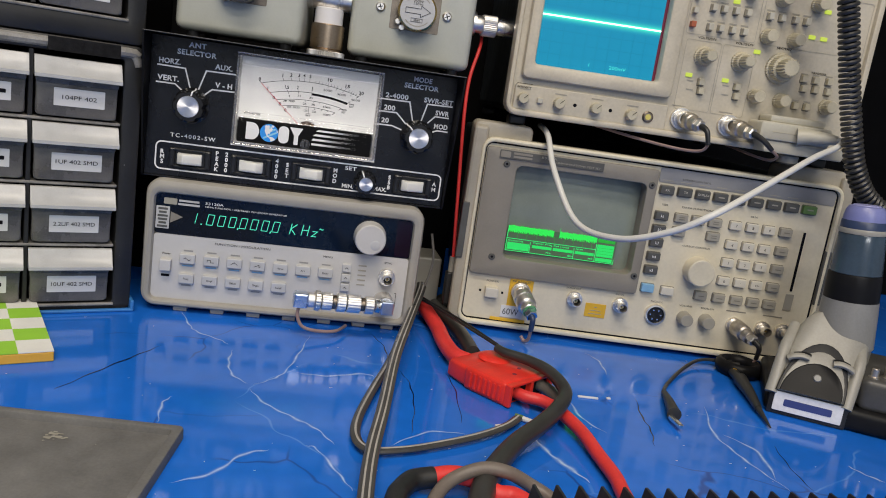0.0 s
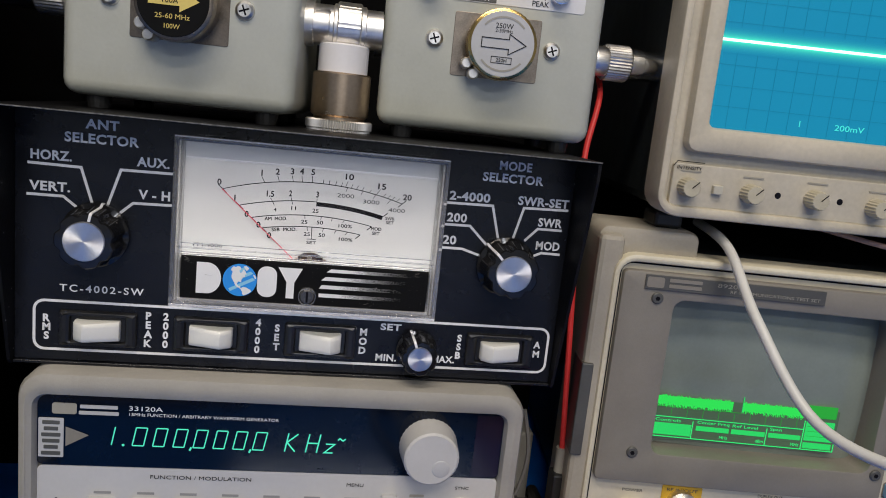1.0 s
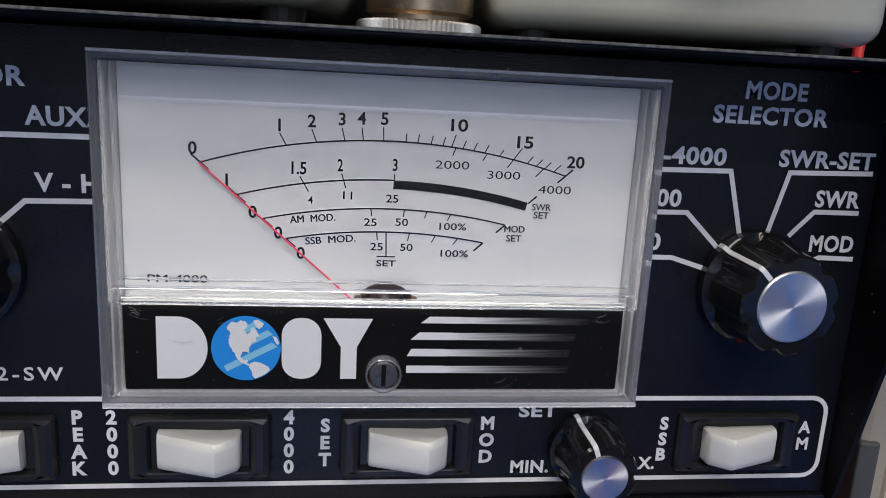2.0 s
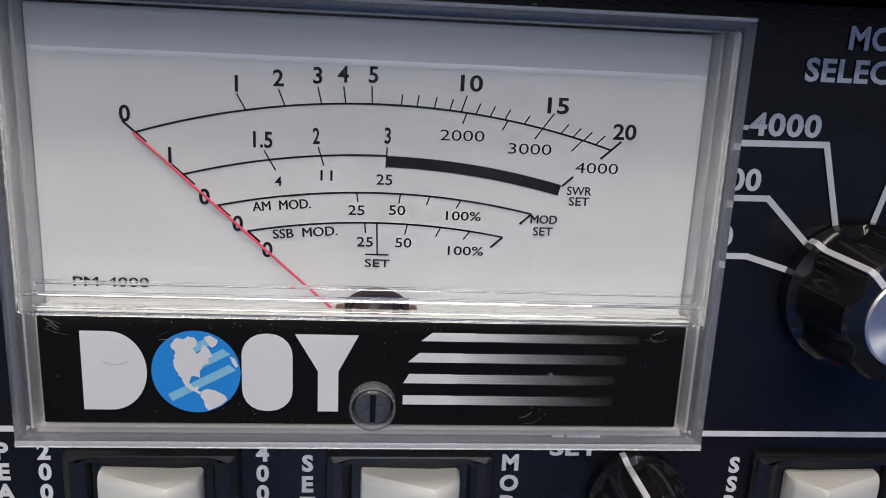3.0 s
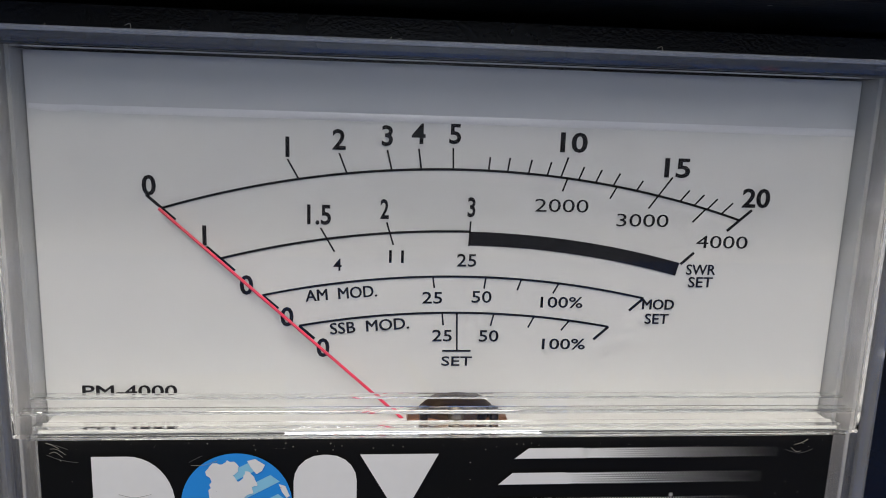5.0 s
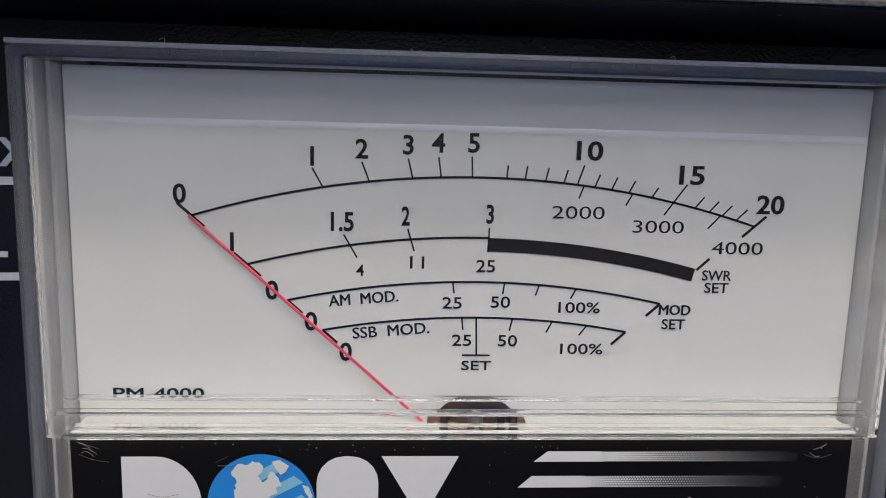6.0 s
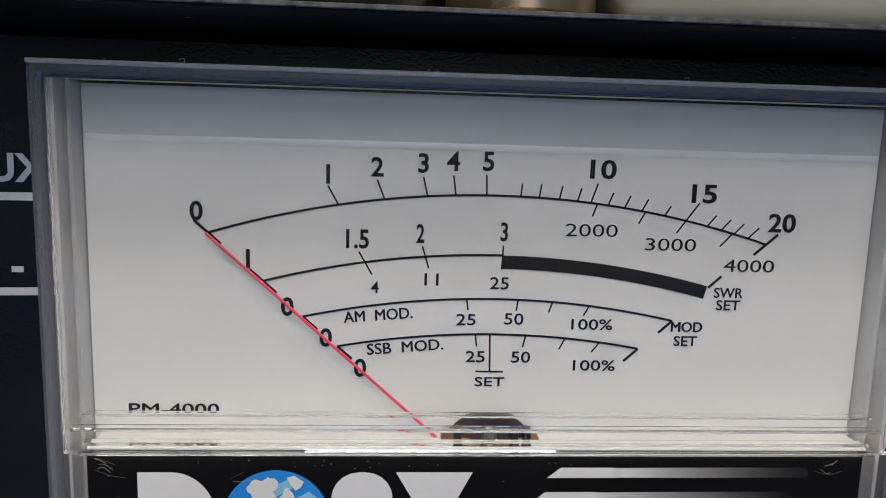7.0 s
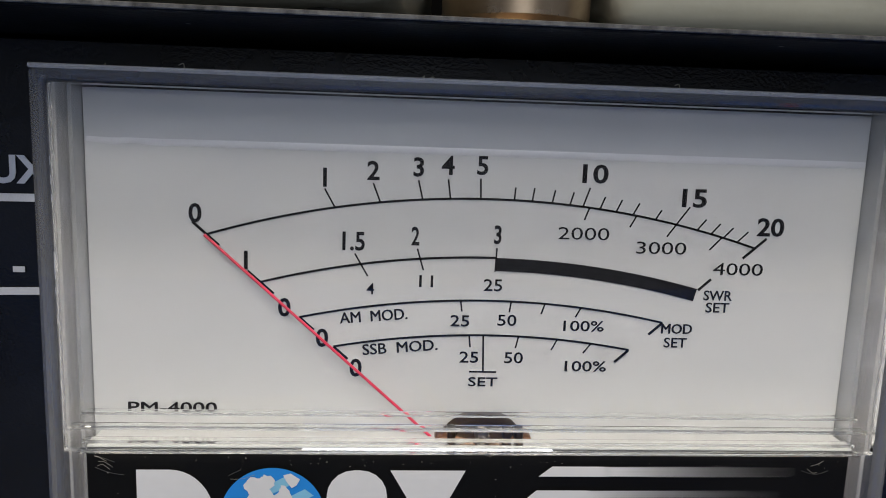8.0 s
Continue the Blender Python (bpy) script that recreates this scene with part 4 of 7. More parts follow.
# ---- the function generator ----
def function_generator():
    g = thing("function_generator", pose(0, 0.7325, 0, 0, 0, -0.8), "beige bench function generator with a dark display glowing green", "signal generator")
    part("body", box(-0.1165, 0.1070, 0.012, 0.33, 0.012, 0.1135, 0.004), hp_beige, g)
    part("bumper", ring((-0.1260, 0.1165, 0.0045, 0.1180, 0.013), (-0.1178, 0.1068, 0.0115, 0.1056, 0.005), -0.004, 0.03, 0.0045), hp_beige, g, "pale rubber bumper", True)
    part("rear_bumper", ring((-0.1260, 0.1165, 0.0045, 0.1180, 0.013), (-0.1180, 0.1085, 0.0125, 0.1125, 0.005), 0.29, 0.335, 0.003), hp_beige, g, "", True)
    for fx in (-0.092, -0.060, -0.028, 0.004, 0.036, 0.068, 0.095):
        part("foot", box(fx - 0.006, fx + 0.006, 0.002, 0.02, 0.0, 0.006, 0.001), hp_beige, g)
    for fx in (-0.09, 0.08):
        part("foot", box(fx - 0.006, fx + 0.006, 0.30, 0.32, 0.0, 0.006, 0.001), hp_beige, g)
    part("panel", slab(-0.1180, 0.1070, 0.0113, 0.0698, 0.001, 0.012, 0.003, 0.0004), hp_panel, g)
    win = part("display_window", slab(-0.1180, 0.1070, 0.0700, 0.1058, 0.0006, 0.012, 0.003, 0.0004), hp_window, g, "dark display window")
    part("tint", slab(0.0925, 0.1060, 0.0710, 0.1045, 0.0003, 0.0005, 0.001, 0.00005), window_tint, win)
    # display characters
    def seg_digit(x, on="abcdef", m=vfd):
        w, hgt, z = 0.0054, 0.0096, 0.0862
        lean = 0.0009
        S = {"a": ((-w / 2 + lean, hgt / 2), (w / 2 + lean, hgt / 2)), "b": ((w / 2 + lean, hgt / 2), (w / 2, 0)), "c": ((w / 2, 0), (w / 2 - lean, -hgt / 2)), "d": ((-w / 2 - lean, -hgt / 2), (w / 2 - lean, -hgt / 2)), "e": ((-w / 2, 0), (-w / 2 - lean, -hgt / 2)), "f": ((-w / 2 + lean, hgt / 2), (-w / 2, 0))}
        for k in on:
            (ax, az), (bx, bz) = S[k]
            stroke([(x + ax * 0.96, z + az * 0.96), (x + bx * 0.96, z + bz * 0.96)], 0.00056, m, win, 0.0001, "display_segment")
    x = -0.0838
    seg_digit(x - 0.0022, "bc")
    for i, comma in ((0, 0), (1, 0), (2, 1), (3, 0), (4, 0), (5, 1), (6, 0)):
        xx = x + 0.0125 + 0.0094 * i
        if i == 6:
            continue
        seg_digit(xx)
        if comma:
            stroke([(xx + 0.0052, 0.0818), (xx + 0.0044, 0.0800)], 0.0009, vfd, win, 0.0001, "display_segment")
    bars(-0.0789, 0.0816, 0.0011, 0.0011, vfd, win, 0.0001, "display_segment")
    seg_digit(x + 0.0125 + 0.0094 * 6)
    L = lambda pts: stroke(pts, 0.00068, vfd, win, 0.0001, "display_segment")
    L([(-0.0028, 0.0813), (-0.0012, 0.0910)]); L([(0.0035, 0.0908), (-0.0018, 0.0862), (0.0022, 0.0814)])
    L([(0.0074, 0.0813), (0.0090, 0.0910)]); L([(0.0128, 0.0813), (0.0144, 0.0910)]); L([(0.0084, 0.0862), (0.0134, 0.0862)])
    L([(0.0172, 0.0860), (0.0216, 0.0860), (0.0166, 0.0814), (0.0208, 0.0814)])
    L([(0.0230, 0.0882), (0.0240, 0.0892), (0.0255, 0.0880), (0.0268, 0.0890)])
    bars(-0.1057, 0.0990, 0.0110, 0.0055, key_mid, win, 0.0004, "emblem")
    bars(-0.0903, 0.1003, 0.0170, 0.0018, key_grey, win, 0.0004)
    bars(-0.0903, 0.0972, 0.0180, 0.0018, key_grey, win, 0.0004)
    words("33120A", -0.0690, 0.1003, 0.0022, white_print, win, 0.0004, 0.0155)
    words("15MHz FUNCTION / ARBITRARY WAVEFORM GENERATOR", -0.0415, 0.0973, 0.0015, white_print, win, 0.0004, 0.0700)
    st = part("sticker", slab(-0.1170, -0.1058, 0.0745, 0.0942, -0.0001, 0.0003, 0.0005, 0.00005), key_grey, win, "small printed asset sticker")
    for i in range(6):
        bars(-0.1114, 0.0765 + i * 0.0031, (0.0086, 0.0064, 0.0078)[i % 3], 0.0019, key_dark, st, -0.00015)
    bm = bmesh.new()
    bm.faces.new([bm.verts.new(p) for p in ((-0.1050, 0.0002, 0.0800), (-0.0945, 0.0002, 0.0860), (-0.1050, 0.0002, 0.0900))])
    part("pointer_mark", bm, sa_bezel, win, "grey triangular mark")
    k = part("knob", turn([(0.0128, -0.0150), (0.0138, -0.0140), (0.0146, -0.002), (0.0150, 0.001)], 72, Matrix.Translation((0.0687, 0, 0.0868)), 36, 0.02), hp_panel, g, "pale ridged tuning knob", True)
    part("finger_dimple", turn([(0.0036, -0.0153), (0.0044, -0.01505), (0.0046, -0.0149)], 28, Matrix.Translation((0.0735, 0, 0.0822))), key_grey, k, "", True)
    # keys
    words("FUNCTION / MODULATION", -0.042, 0.0652, 0.0019, ink, g, 0.0008, 0.0480)
    words("MENU", 0.0335, 0.0640, 0.0018, ink, g, 0.0008, 0.0085)
    words("SYNC", 0.0887, 0.0640, 0.0016, ink, g, 0.0008, 0.0070)
    for row, (z, names) in enumerate(((0.0496, ("sine", "square", "tri", "ramp", "Noise", "Arb", "Enter")), (0.0316, ("Freq", "Ampl", "Offset", "Single", "Recall")))):
        for i, nme in enumerate(names):
            kx = -0.0880 + 0.0201 * i
            kk = part("key", slab(kx - 0.0066, kx + 0.0066, z - 0.0044, z + 0.0044, -0.0032, 0.001, 0.0012, 0.0008), key_grey, g)
            if nme in ("sine", "square", "tri", "ramp"):
                pts = {"sine": [(-.003, 0), (-.0015, .0012), (0, 0), (.0015, -.0012), (.003, 0)], "square": [(-.003, -.001), (-.003, .001), (0, .001), (0, -.001), (.003, -.001)], "tri": [(-.003, -.001), (0, .0012), (.003, -.001)], "ramp": [(-.003, -.001), (.0015, .0012), (.0015, -.001), (.003, 0)]}[nme]
                stroke([(kx + a, z + b) for a, b in pts], 0.0004, ink, kk, -0.0033)
            else:
                words(nme, kx, z, 0.0017, ink, kk, -0.0033)
            bars(kx, z + 0.0068, 0.0080 if row == 0 else 0.0, 0.0012, sa_strip, g, 0.0008) if row == 0 else bars(kx, z - 0.0068, 0.0080, 0.0012, sa_strip, g, 0.0008)
            if row == 0:
                bars(kx, z - 0.0068, 0.0090, 0.0012, key_blue, g, 0.0008)
    for z in (0.0560, 0.0468, 0.0376):
        part("arrow_key", slab(0.0473, 0.0553, z - 0.0037, z + 0.0037, -0.0026, 0.001, 0.001, 0.0007), key_grey, g)
        stroke([(0.0498, z - 0.0007), (0.0513, z + 0.0008), (0.0528, z - 0.0007)], 0.0004, ink, g, -0.0027)
    for z in (0.0590, 0.0545, 0.0500, 0.0455, 0.0410):
        bars(0.0655, z, 0.0075, 0.0014, key_mid, g, 0.0008)
    part("power_key", slab(-0.1108, -0.1012, 0.0375, 0.0478, -0.0055, 0.001, 0.001, 0.0008), hp_panel, g, "pale power key")
    words("Power", -0.1062, 0.0523, 0.0018, ink, g, 0.0008)
    bars(-0.1062, 0.0325, 0.0070, 0.0022, ink, g, 0.0008)
    bnc(g, 0.0886, 0.0510, 0.001, 0.0062, 0.0150)
    bnc(g, 0.0886, 0.0290, 0.001, 0.0062, 0.0150)
    stroke([(0.0975, 0.036), (0.0992, 0.036), (0.0992, 0.022), (0.0975, 0.022)], 0.0004, ink, g, 0.0008)
    part("side_knob", turn([(0.011, -0.003), (0.012, 0), (0.012, 0.006)], 32, Matrix.Translation((0.1172, 0.035, 0.082)) @ Matrix.Rotation(radians(90), 4, "Z")), hp_beige, g, "round handle boss", True)
    part("side_knob", turn([(0.011, -0.003), (0.012, 0), (0.012, 0.006)], 32, Matrix.Translation((-0.1265, 0.035, 0.082)) @ Matrix.Rotation(radians(-90), 4, "Z")), hp_beige, g, "", True)
    return g


function_generator()


# ---- the radio test set ----
def test_set():
    g = thing("radio_test_set", pose(0.27, 0.7495, 0, 0, 0, -8.1), "cream radio test set with a green screen, keypad and sockets", "test set")
    part("body", box(-0.1030, 0.2480, 0.02, 0.36, 0.006, 0.1880, 0.004), dark_case, g)
    part("front_frame", ring((-0.1045, 0.2500, 0.0050, 0.1895, 0.012), (-0.1010, 0.2460, 0.0100, 0.1850, 0.008), -0.004, 0.02, 0.0018), sa_frame, g, "cream front frame", True)
    part("panel", ring((-0.1012, 0.2462, 0.0098, 0.1852, 0.007), (-0.0692, 0.0582, 0.0753, 0.1662, 0.006), 0.001, 0.0195, 0.0004), sa_panel, g)
    for xa, xb in ((-0.1140, -0.0575), (0.1950, 0.2600)):
        bm = slab(xa, xb, 0.1780, 0.2030, 0.0035, 0.05, 0.006, 0.003)
        part("hood", bm, sa_hood, g, "taupe rubber corner hood", True)
    for xa, xb in ((-0.1140, -0.1000), (0.2460, 0.2600)):
        part("side_guard", box(xa, xb, -0.002, 0.05, 0.0, 0.1985, 0.003), sa_hood, g, "taupe rubber side guard")
        part("guard_strip", box(xa - 0.0006, xa + 0.0060, -0.0035, 0.02, 0.070, 0.125, 0.0008), key_dark, g)
    for fx in (-0.09, 0.235):
        for fy in (0.015, 0.33):
            part("foot", box(fx - 0.012, fx + 0.012, fy, fy + 0.02, 0.0, 0.0062, 0.001), rubber_black, g)
    # almost flush ink ring: the shadow along the frame's inner edge is painted
    part("shadow_gap", ring((-0.1012, 0.2462, 0.0098, 0.1852, 0.007), (-0.0996, 0.2446, 0.0114, 0.1836, 0.006), 0.0003, 0.0012, 0.0001), ink, g, "ink ring painting the shadow gap between panel and frame")
    # screen bezel and tube
    bz = part("screen_bezel", ring((-0.0990, 0.0675, 0.0570, 0.1805, 0.003), (-0.0690, 0.0580, 0.0755, 0.1660, 0.006), -0.004, 0.018, 0.001, 0.018), sa_bezel, g, "grey screen bezel", True)
    for x, z in ((-0.0790, 0.1662), (0.0620, 0.1655), (-0.0795, 0.0755), (0.0620, 0.0752)):
        s = part("screw", turn([(0.0026, -0.0052), (0.0032, -0.0047), (0.0034, -0.0036)], 20, Matrix.Translation((x, 0, z))), key_dark, bz, "", True)
        part("slot", turn([(0.0013, -0.0054), (0.0013, -0.0050)], 6, Matrix.Translation((x, 0, z))), ink, s)
    bm = bmesh.new()
    n = 16
    grid = [[bm.verts.new((-0.0700 + 0.129 * i / n, 0.0100 + 0.010 * ((i / n - 0.5) ** 2 * 1.4 + (j / n - 0.5) ** 2), 0.0745 + 0.0925 * j / n)) for i in range(n + 1)] for j in range(n + 1)]
    for j in range(n):
        for i in range(n):
            bm.faces.new((grid[j][i], grid[j][i + 1], grid[j + 1][i + 1], grid[j + 1][i]))
    tubef = part("screen_tube", bm, crt_glass, g, "grey-green picture tube", True)
    Y = 0.0095
    rng = random.Random(4)
    bm = bmesh.new()
    for i in range(220):
        x = -0.0655 + 0.0885 * i / 220
        if -0.0205 < x < -0.0150:
            continue
        top = 0.1062 + rng.uniform(-0.0002, 0.0009) * (rng.random() < 0.6)
        bot = 0.1008 + rng.uniform(-0.0016, 0.0004)
        v = [bm.verts.new(p) for p in ((x, Y, bot), (x + 0.00041, Y, bot), (x + 0.00041, Y, top), (x, Y, top))]
        bm.faces.new(v)
    part("trace", bm, green_bright, tubef, "bright green noise trace")
    bm = bmesh.new()
    for i in range(70):
        x = -0.0650 + 0.0875 * rng.random()
        z = rng.uniform(0.0994, 0.1012)
        v = [bm.verts.new(p) for p in ((x, Y - 0.0001, z), (x + 0.0007, Y - 0.0001, z), (x + 0.0007, Y - 0.0001, z + 0.0003), (x, Y - 0.0001, z + 0.0003))]
        bm.faces.new(v)
    part("trace_specks", bm, green_faint, tubef)
    part("glowing_ground", slab(-0.0665, 0.0430, 0.0806, 0.1060, Y + 0.0002, Y + 0.0004, 0.0003, 0.00005), green_faint, tubef, "faintly lit part of the screen")
    stroke([(-0.0655, 0.0998), (-0.0150, 0.0998)], 0.0003, green_dim, tubef, Y, "trace_base")
    stroke([(-0.0146, 0.1000), (-0.0146, 0.1098)], 0.0005, green_mid, tubef, Y, "trace_peak")
    bm = bmesh.new()
    for i in range(9):
        x = -0.0560 + 0.0093 * i
        v = [bm.verts.new(p) for p in ((x, Y, 0.0942), (x + 0.0003, Y, 0.0942), (x + 0.0003, Y, 0.0990), (x, Y, 0.0990))]
        bm.faces.new(v)
    part("graticule_dots", bm, green_dim, tubef)
    stroke([(-0.0660, 0.0935), (0.0233, 0.0935), (0.0233, 0.0812), (-0.0660, 0.0812)], 0.0005, green_glow, tubef, Y, "screen_box", closed=True)
    stroke([(0.0233, 0.0935), (0.0233, 0.0990)], 0.0005, green_glow, tubef, Y, "screen_box")
    stroke([(0.0233, 0.0812), (0.0425, 0.0812), (0.0425, 0.0860)], 0.0005, green_glow, tubef, Y, "screen_box")
    for x, z in ((-0.0422, 0.0920), (0.0018, 0.0920)):
        stroke([(x, z), (x, 0.0812)], 0.0005, green_glow, tubef, Y, "screen_box")
    stroke([(-0.0660, 0.0935), (-0.0655, 0.1060)], 0.0005, green_glow, tubef, Y, "screen_box")
    for x0, x1, s in ((-0.0648, -0.0428, "Controls"), (-0.0400, -0.0204, "Center Freq"), (-0.0190, 0.0010, "Ref Level"), (0.0032, 0.0222, "Span")):
        wide = {"Controls": 0.0150, "Center Freq": 0.0190, "Ref Level": 0.0150, "Span": 0.0070}[s]
        words(s, x0 + 0.0004 + wide / 2, 0.0915, 0.0017, green_glow, tubef, Y, wide)
        z0, z1 = (0.0865, 0.0894) if s != "Controls" else (0.0824, 0.0896)
        part("screen_field", slab(x0, x1, z0, z1, Y - 0.0001, Y + 0.0001, 0.0002, 0.00003), green_mid, tubef)
        if s != "Controls":
            words({"Center Freq": "MHz", "Ref Level": "dBm", "Span": "MHz"}[s], x1 - 0.0026, 0.0836, 0.0018, green_glow, tubef, Y)
    for z0, z1, m in ((0.1012, 0.1086, green_dim), (0.0868, 0.0990, green_mid), (0.0820, 0.0856, green_mid)):
        part("screen_field", slab(0.0243, 0.0412, z0, z1, Y - 0.0001, Y + 0.0002, 0.0003, 0.00005), m, tubef)
    for i in range(3):
        stroke([(0.0250, 0.0898 + 0.0030 * i), (0.0405, 0.0898 + 0.0030 * i)], 0.00025, green_dim, tubef, Y - 0.0002, "menu_rule")
    # name strip
    st = part("name_strip", slab(-0.0870, 0.0130, 0.1712, 0.1792, -0.0052, -0.0042, 0.0005, 0.0002), key_dark, bz)
    bars(-0.0815, 0.1752, 0.0095, 0.0058, sa_bezel, st, -0.0054, "emblem")
    bars(-0.0650, 0.1770, 0.0180, 0.0020, sa_bezel, st, -0.0054)
    bars(-0.0650, 0.1738, 0.0180, 0.0020, sa_bezel, st, -0.0054)
    words("8920A", -0.0400, 0.1768, 0.0022, key_mid, st, -0.0054, 0.0150)
    words("RF COMMUNICATIONS TEST SET", -0.0150, 0.1738, 0.0017, key_mid, st, -0.0054, 0.0500)
    # keys
    def key(x, z, w, h, m, mark=None):
        # grey slab under the key paints the shadow lines round it
        part("key_shade", slab(x - w / 2 - 0.0006, x + w / 2 + 0.0006, z - h / 2 - 0.0007, z + h / 2 + 0.0006, 0.0006, 0.0012, 0.0012, 0.0001), shade_print_grey, g)
        k = part("key", slab(x - w / 2, x + w / 2, z - h / 2, z + h / 2, -0.0036, 0.001, 0.001, 0.0008), m, g)
        if mark:
            words(mark, x, z, 0.0026, white_print if m in (key_dark, key_green) else ink, k, -0.0037)
    part("key_strip", slab(0.0690, 0.2440, 0.1692, 0.1835, 0.0004, 0.001, 0.002, 0.0002), sa_strip, g, "blue-grey soft key strip")
    for i in range(9):
        key(0.0782 + 0.0177 * i, 0.1625, 0.0135, 0.0082, key_green if i == 8 else key_dark, None)
        if i < 3:
            words(("RX", "TX", "DUPLEX")[i], 0.0782 + 0.0177 * i, 0.1627, 0.0021, key_pale, g, -0.0038)
        else:
            bars(0.0782 + 0.0177 * i, 0.1627, 0.006, 0.0012, key_mid, g, -0.0038)
        bars(0.0782 + 0.0177 * i, 0.1717, 0.0105, 0.0008, key_mid, g, 0.0003)
    words("USER", 0.0800, 0.1482, 0.0018, key_dark, g, 0.0008)
    words("DATA FUNCTIONS", 0.1130, 0.1482, 0.0018, key_dark, g, 0.0008, 0.0320)
    words("DATA", 0.1690, 0.1482, 0.0018, key_dark, g, 0.0008)
    for i, z in enumerate((0.1373, 0.1238, 0.1106, 0.0968, 0.0830)):
        key(0.0780, z, 0.0128, 0.0080, key_dark, "k%d" % (i + 1))
    for x, z in ((0.0974, 0.1376), (0.1143, 0.1376), (0.1313, 0.1376), (0.0976, 0.1239), (0.1320, 0.1239)):
        key(x, z, 0.0125, 0.0082, key_mid)
        for q in (0.0010, -0.0010):
            bars(x, z + q, 0.0058, 0.0007, shade_print_grey, g, -0.0038)
    key(0.0783, 0.0646, 0.0125, 0.0082, key_blue)
    key(0.0983, 0.0640, 0.0125, 0.0082, key_pale)
    pad = (("7", "8", "9"), ("4", "5", "6"), ("1", "2", "3"), ("0", ".", "+/-"))
    for r, z in enumerate((0.1376, 0.1184, 0.1003, 0.0817)):
        for c, x in enumerate((0.1518, 0.1684, 0.1850)):
            key(x, z, 0.0115, 0.0082, key_pale, pad[r][c])
        key(0.2022, z, 0.0118, 0.0082, key_mid)
        bars(0.2022, z, 0.0060, 0.0009, shade_print_grey, g, -0.0038)
    for x in (0.1324, 0.1508, 0.1689, 0.1858, 0.2027):
        key(x, 0.0638, 0.0120, 0.0082, key_mid)
        bars(x, 0.0638, 0.0060, 0.0009, shade_print_grey, g, -0.0038)
    kn = part("knob", turn([(0.0124, -0.0145), (0.0134, -0.0138), (0.0138, -0.002), (0.0142, 0.001)], 72, Matrix.Translation((0.1239, 0, 0.0885)), 40, 0.02), sa_panel, g, "pale cursor knob", True)
    part("card_slot", slab(0.2208, 0.2232, 0.0800, 0.1400, 0.0002, 0.001, 0.0008, 0.0001), ink, g, "narrow dark card slot")
    part("slot_label", slab(0.2180, 0.2262, 0.0600, 0.0770, 0.0003, 0.001, 0.0005, 0.0001), key_mid, g)
    # lower row
    part("power_button", slab(-0.0805, -0.0675, 0.0345, 0.0445, -0.006, 0.001, 0.0012, 0.001), key_pale, g, "pale power button")
    words("POWER", -0.0740, 0.0500, 0.0017, key_dark, g, 0.0008, 0.0120)
    words("RF IN/OUT", -0.0453, 0.0528, 0.0018, key_dark, g, 0.0001, 0.0180)
    words("MIC/ACC", 0.0915, 0.0512, 0.0016, key_dark, g, 0.0008, 0.0120)
    words("CURSOR CONTROL", 0.1190, 0.1110, 0.0016, key_dark, g, 0.0008, 0.0280)
    words("SCREEN CONTROL", 0.1060, 0.1745, 0.0017, key_dark, g, 0.0003, 0.0280)
    for x in (-0.0850, -0.0630):
        bars(x, 0.0395, 0.0022, 0.0022, ink, g, 0.0008)
    part("caution_tag", slab(-0.0570, -0.0335, 0.0270, 0.0550, 0.0004, 0.0012, 0.0006, 0.0001), yellow_tag, g, "yellow caution tag")
    lab = part("hand_label", slab(-0.0620, -0.0400, 0.0155, 0.0275, 0.0000, 0.0006, 0.0006, 0.0001), label_white, g, "white hand-lettered label")
    words("60W", -0.0520, 0.0215, 0.0062, key_dark, lab, -0.0002, 0.0160)
    part("caution_strip", slab(-0.0715, -0.0365, 0.0108, 0.0142, 0.0003, 0.0011, 0.0004, 0.0001), yellow_tag, g)
    part("type_n_socket", turn([(0.0068, -0.014), (0.0074, -0.0135), (0.0074, -0.004), (0.0095, -0.004), (0.0095, 0.001)], 28, Matrix.Translation((-0.0453, 0, 0.0435)), cap=True), nickel, g, "nickel type N socket", True)
    for x in (0.0089, 0.0550):
        bnc(g, x, 0.0432, 0.001, 0.0061, 0.0150)
        words("DUPLEX OUT" if x < 0.03 else "ANT IN", x - 0.002, 0.0535, 0.0017, key_dark, g, 0.0008)
    tg = part("caution_tag", slab(0.0212, 0.0420, 0.0270, 0.0410, 0.0004, 0.0012, 0.0006, 0.0001), yellow_tag, g, "yellow caution tag")
    for i in range(3):
        bars(0.0316, 0.0305 + 0.0034 * i, (0.0130, 0.0110, 0.0030)[i], 0.0007, key_mid, tg, 0.0003)
    dn = part("din_socket", turn([(0.0085, -0.003), (0.0100, -0.0028), (0.0105, 0.001)], 32, Matrix.Translation((0.0915, 0, 0.0385)), cap=False), nickel, g, "round multi-pin socket", True)
    part("socket_insert", turn([(0.0086, -0.0012), (0.0086, 0.001)], 32, Matrix.Translation((0.0915, 0, 0.0385))), black_plastic, dn)
    for i in range(6):
        a = radians(60 * i)
        part("pin", turn([(0.0008, -0.0026), (0.0008, -0.001)], 8, Matrix.Translation((0.0915 + 0.0052 * math.cos(a), 0, 0.0385 + 0.0052 * math.sin(a)))), chrome, dn)
    for x in (0.1209, 0.1431):
        part("small_knob", turn([(0.0058, -0.0110), (0.0064, -0.0104), (0.0072, 0.001)], 40, Matrix.Translation((x, 0, 0.0388)), 18, 0.04), key_mid, g, "", True)
        words("VOLUME" if x < 0.13 else "SQUELCH", x, 0.0510, 0.0016, key_dark, g, 0.0008, 0.0130)
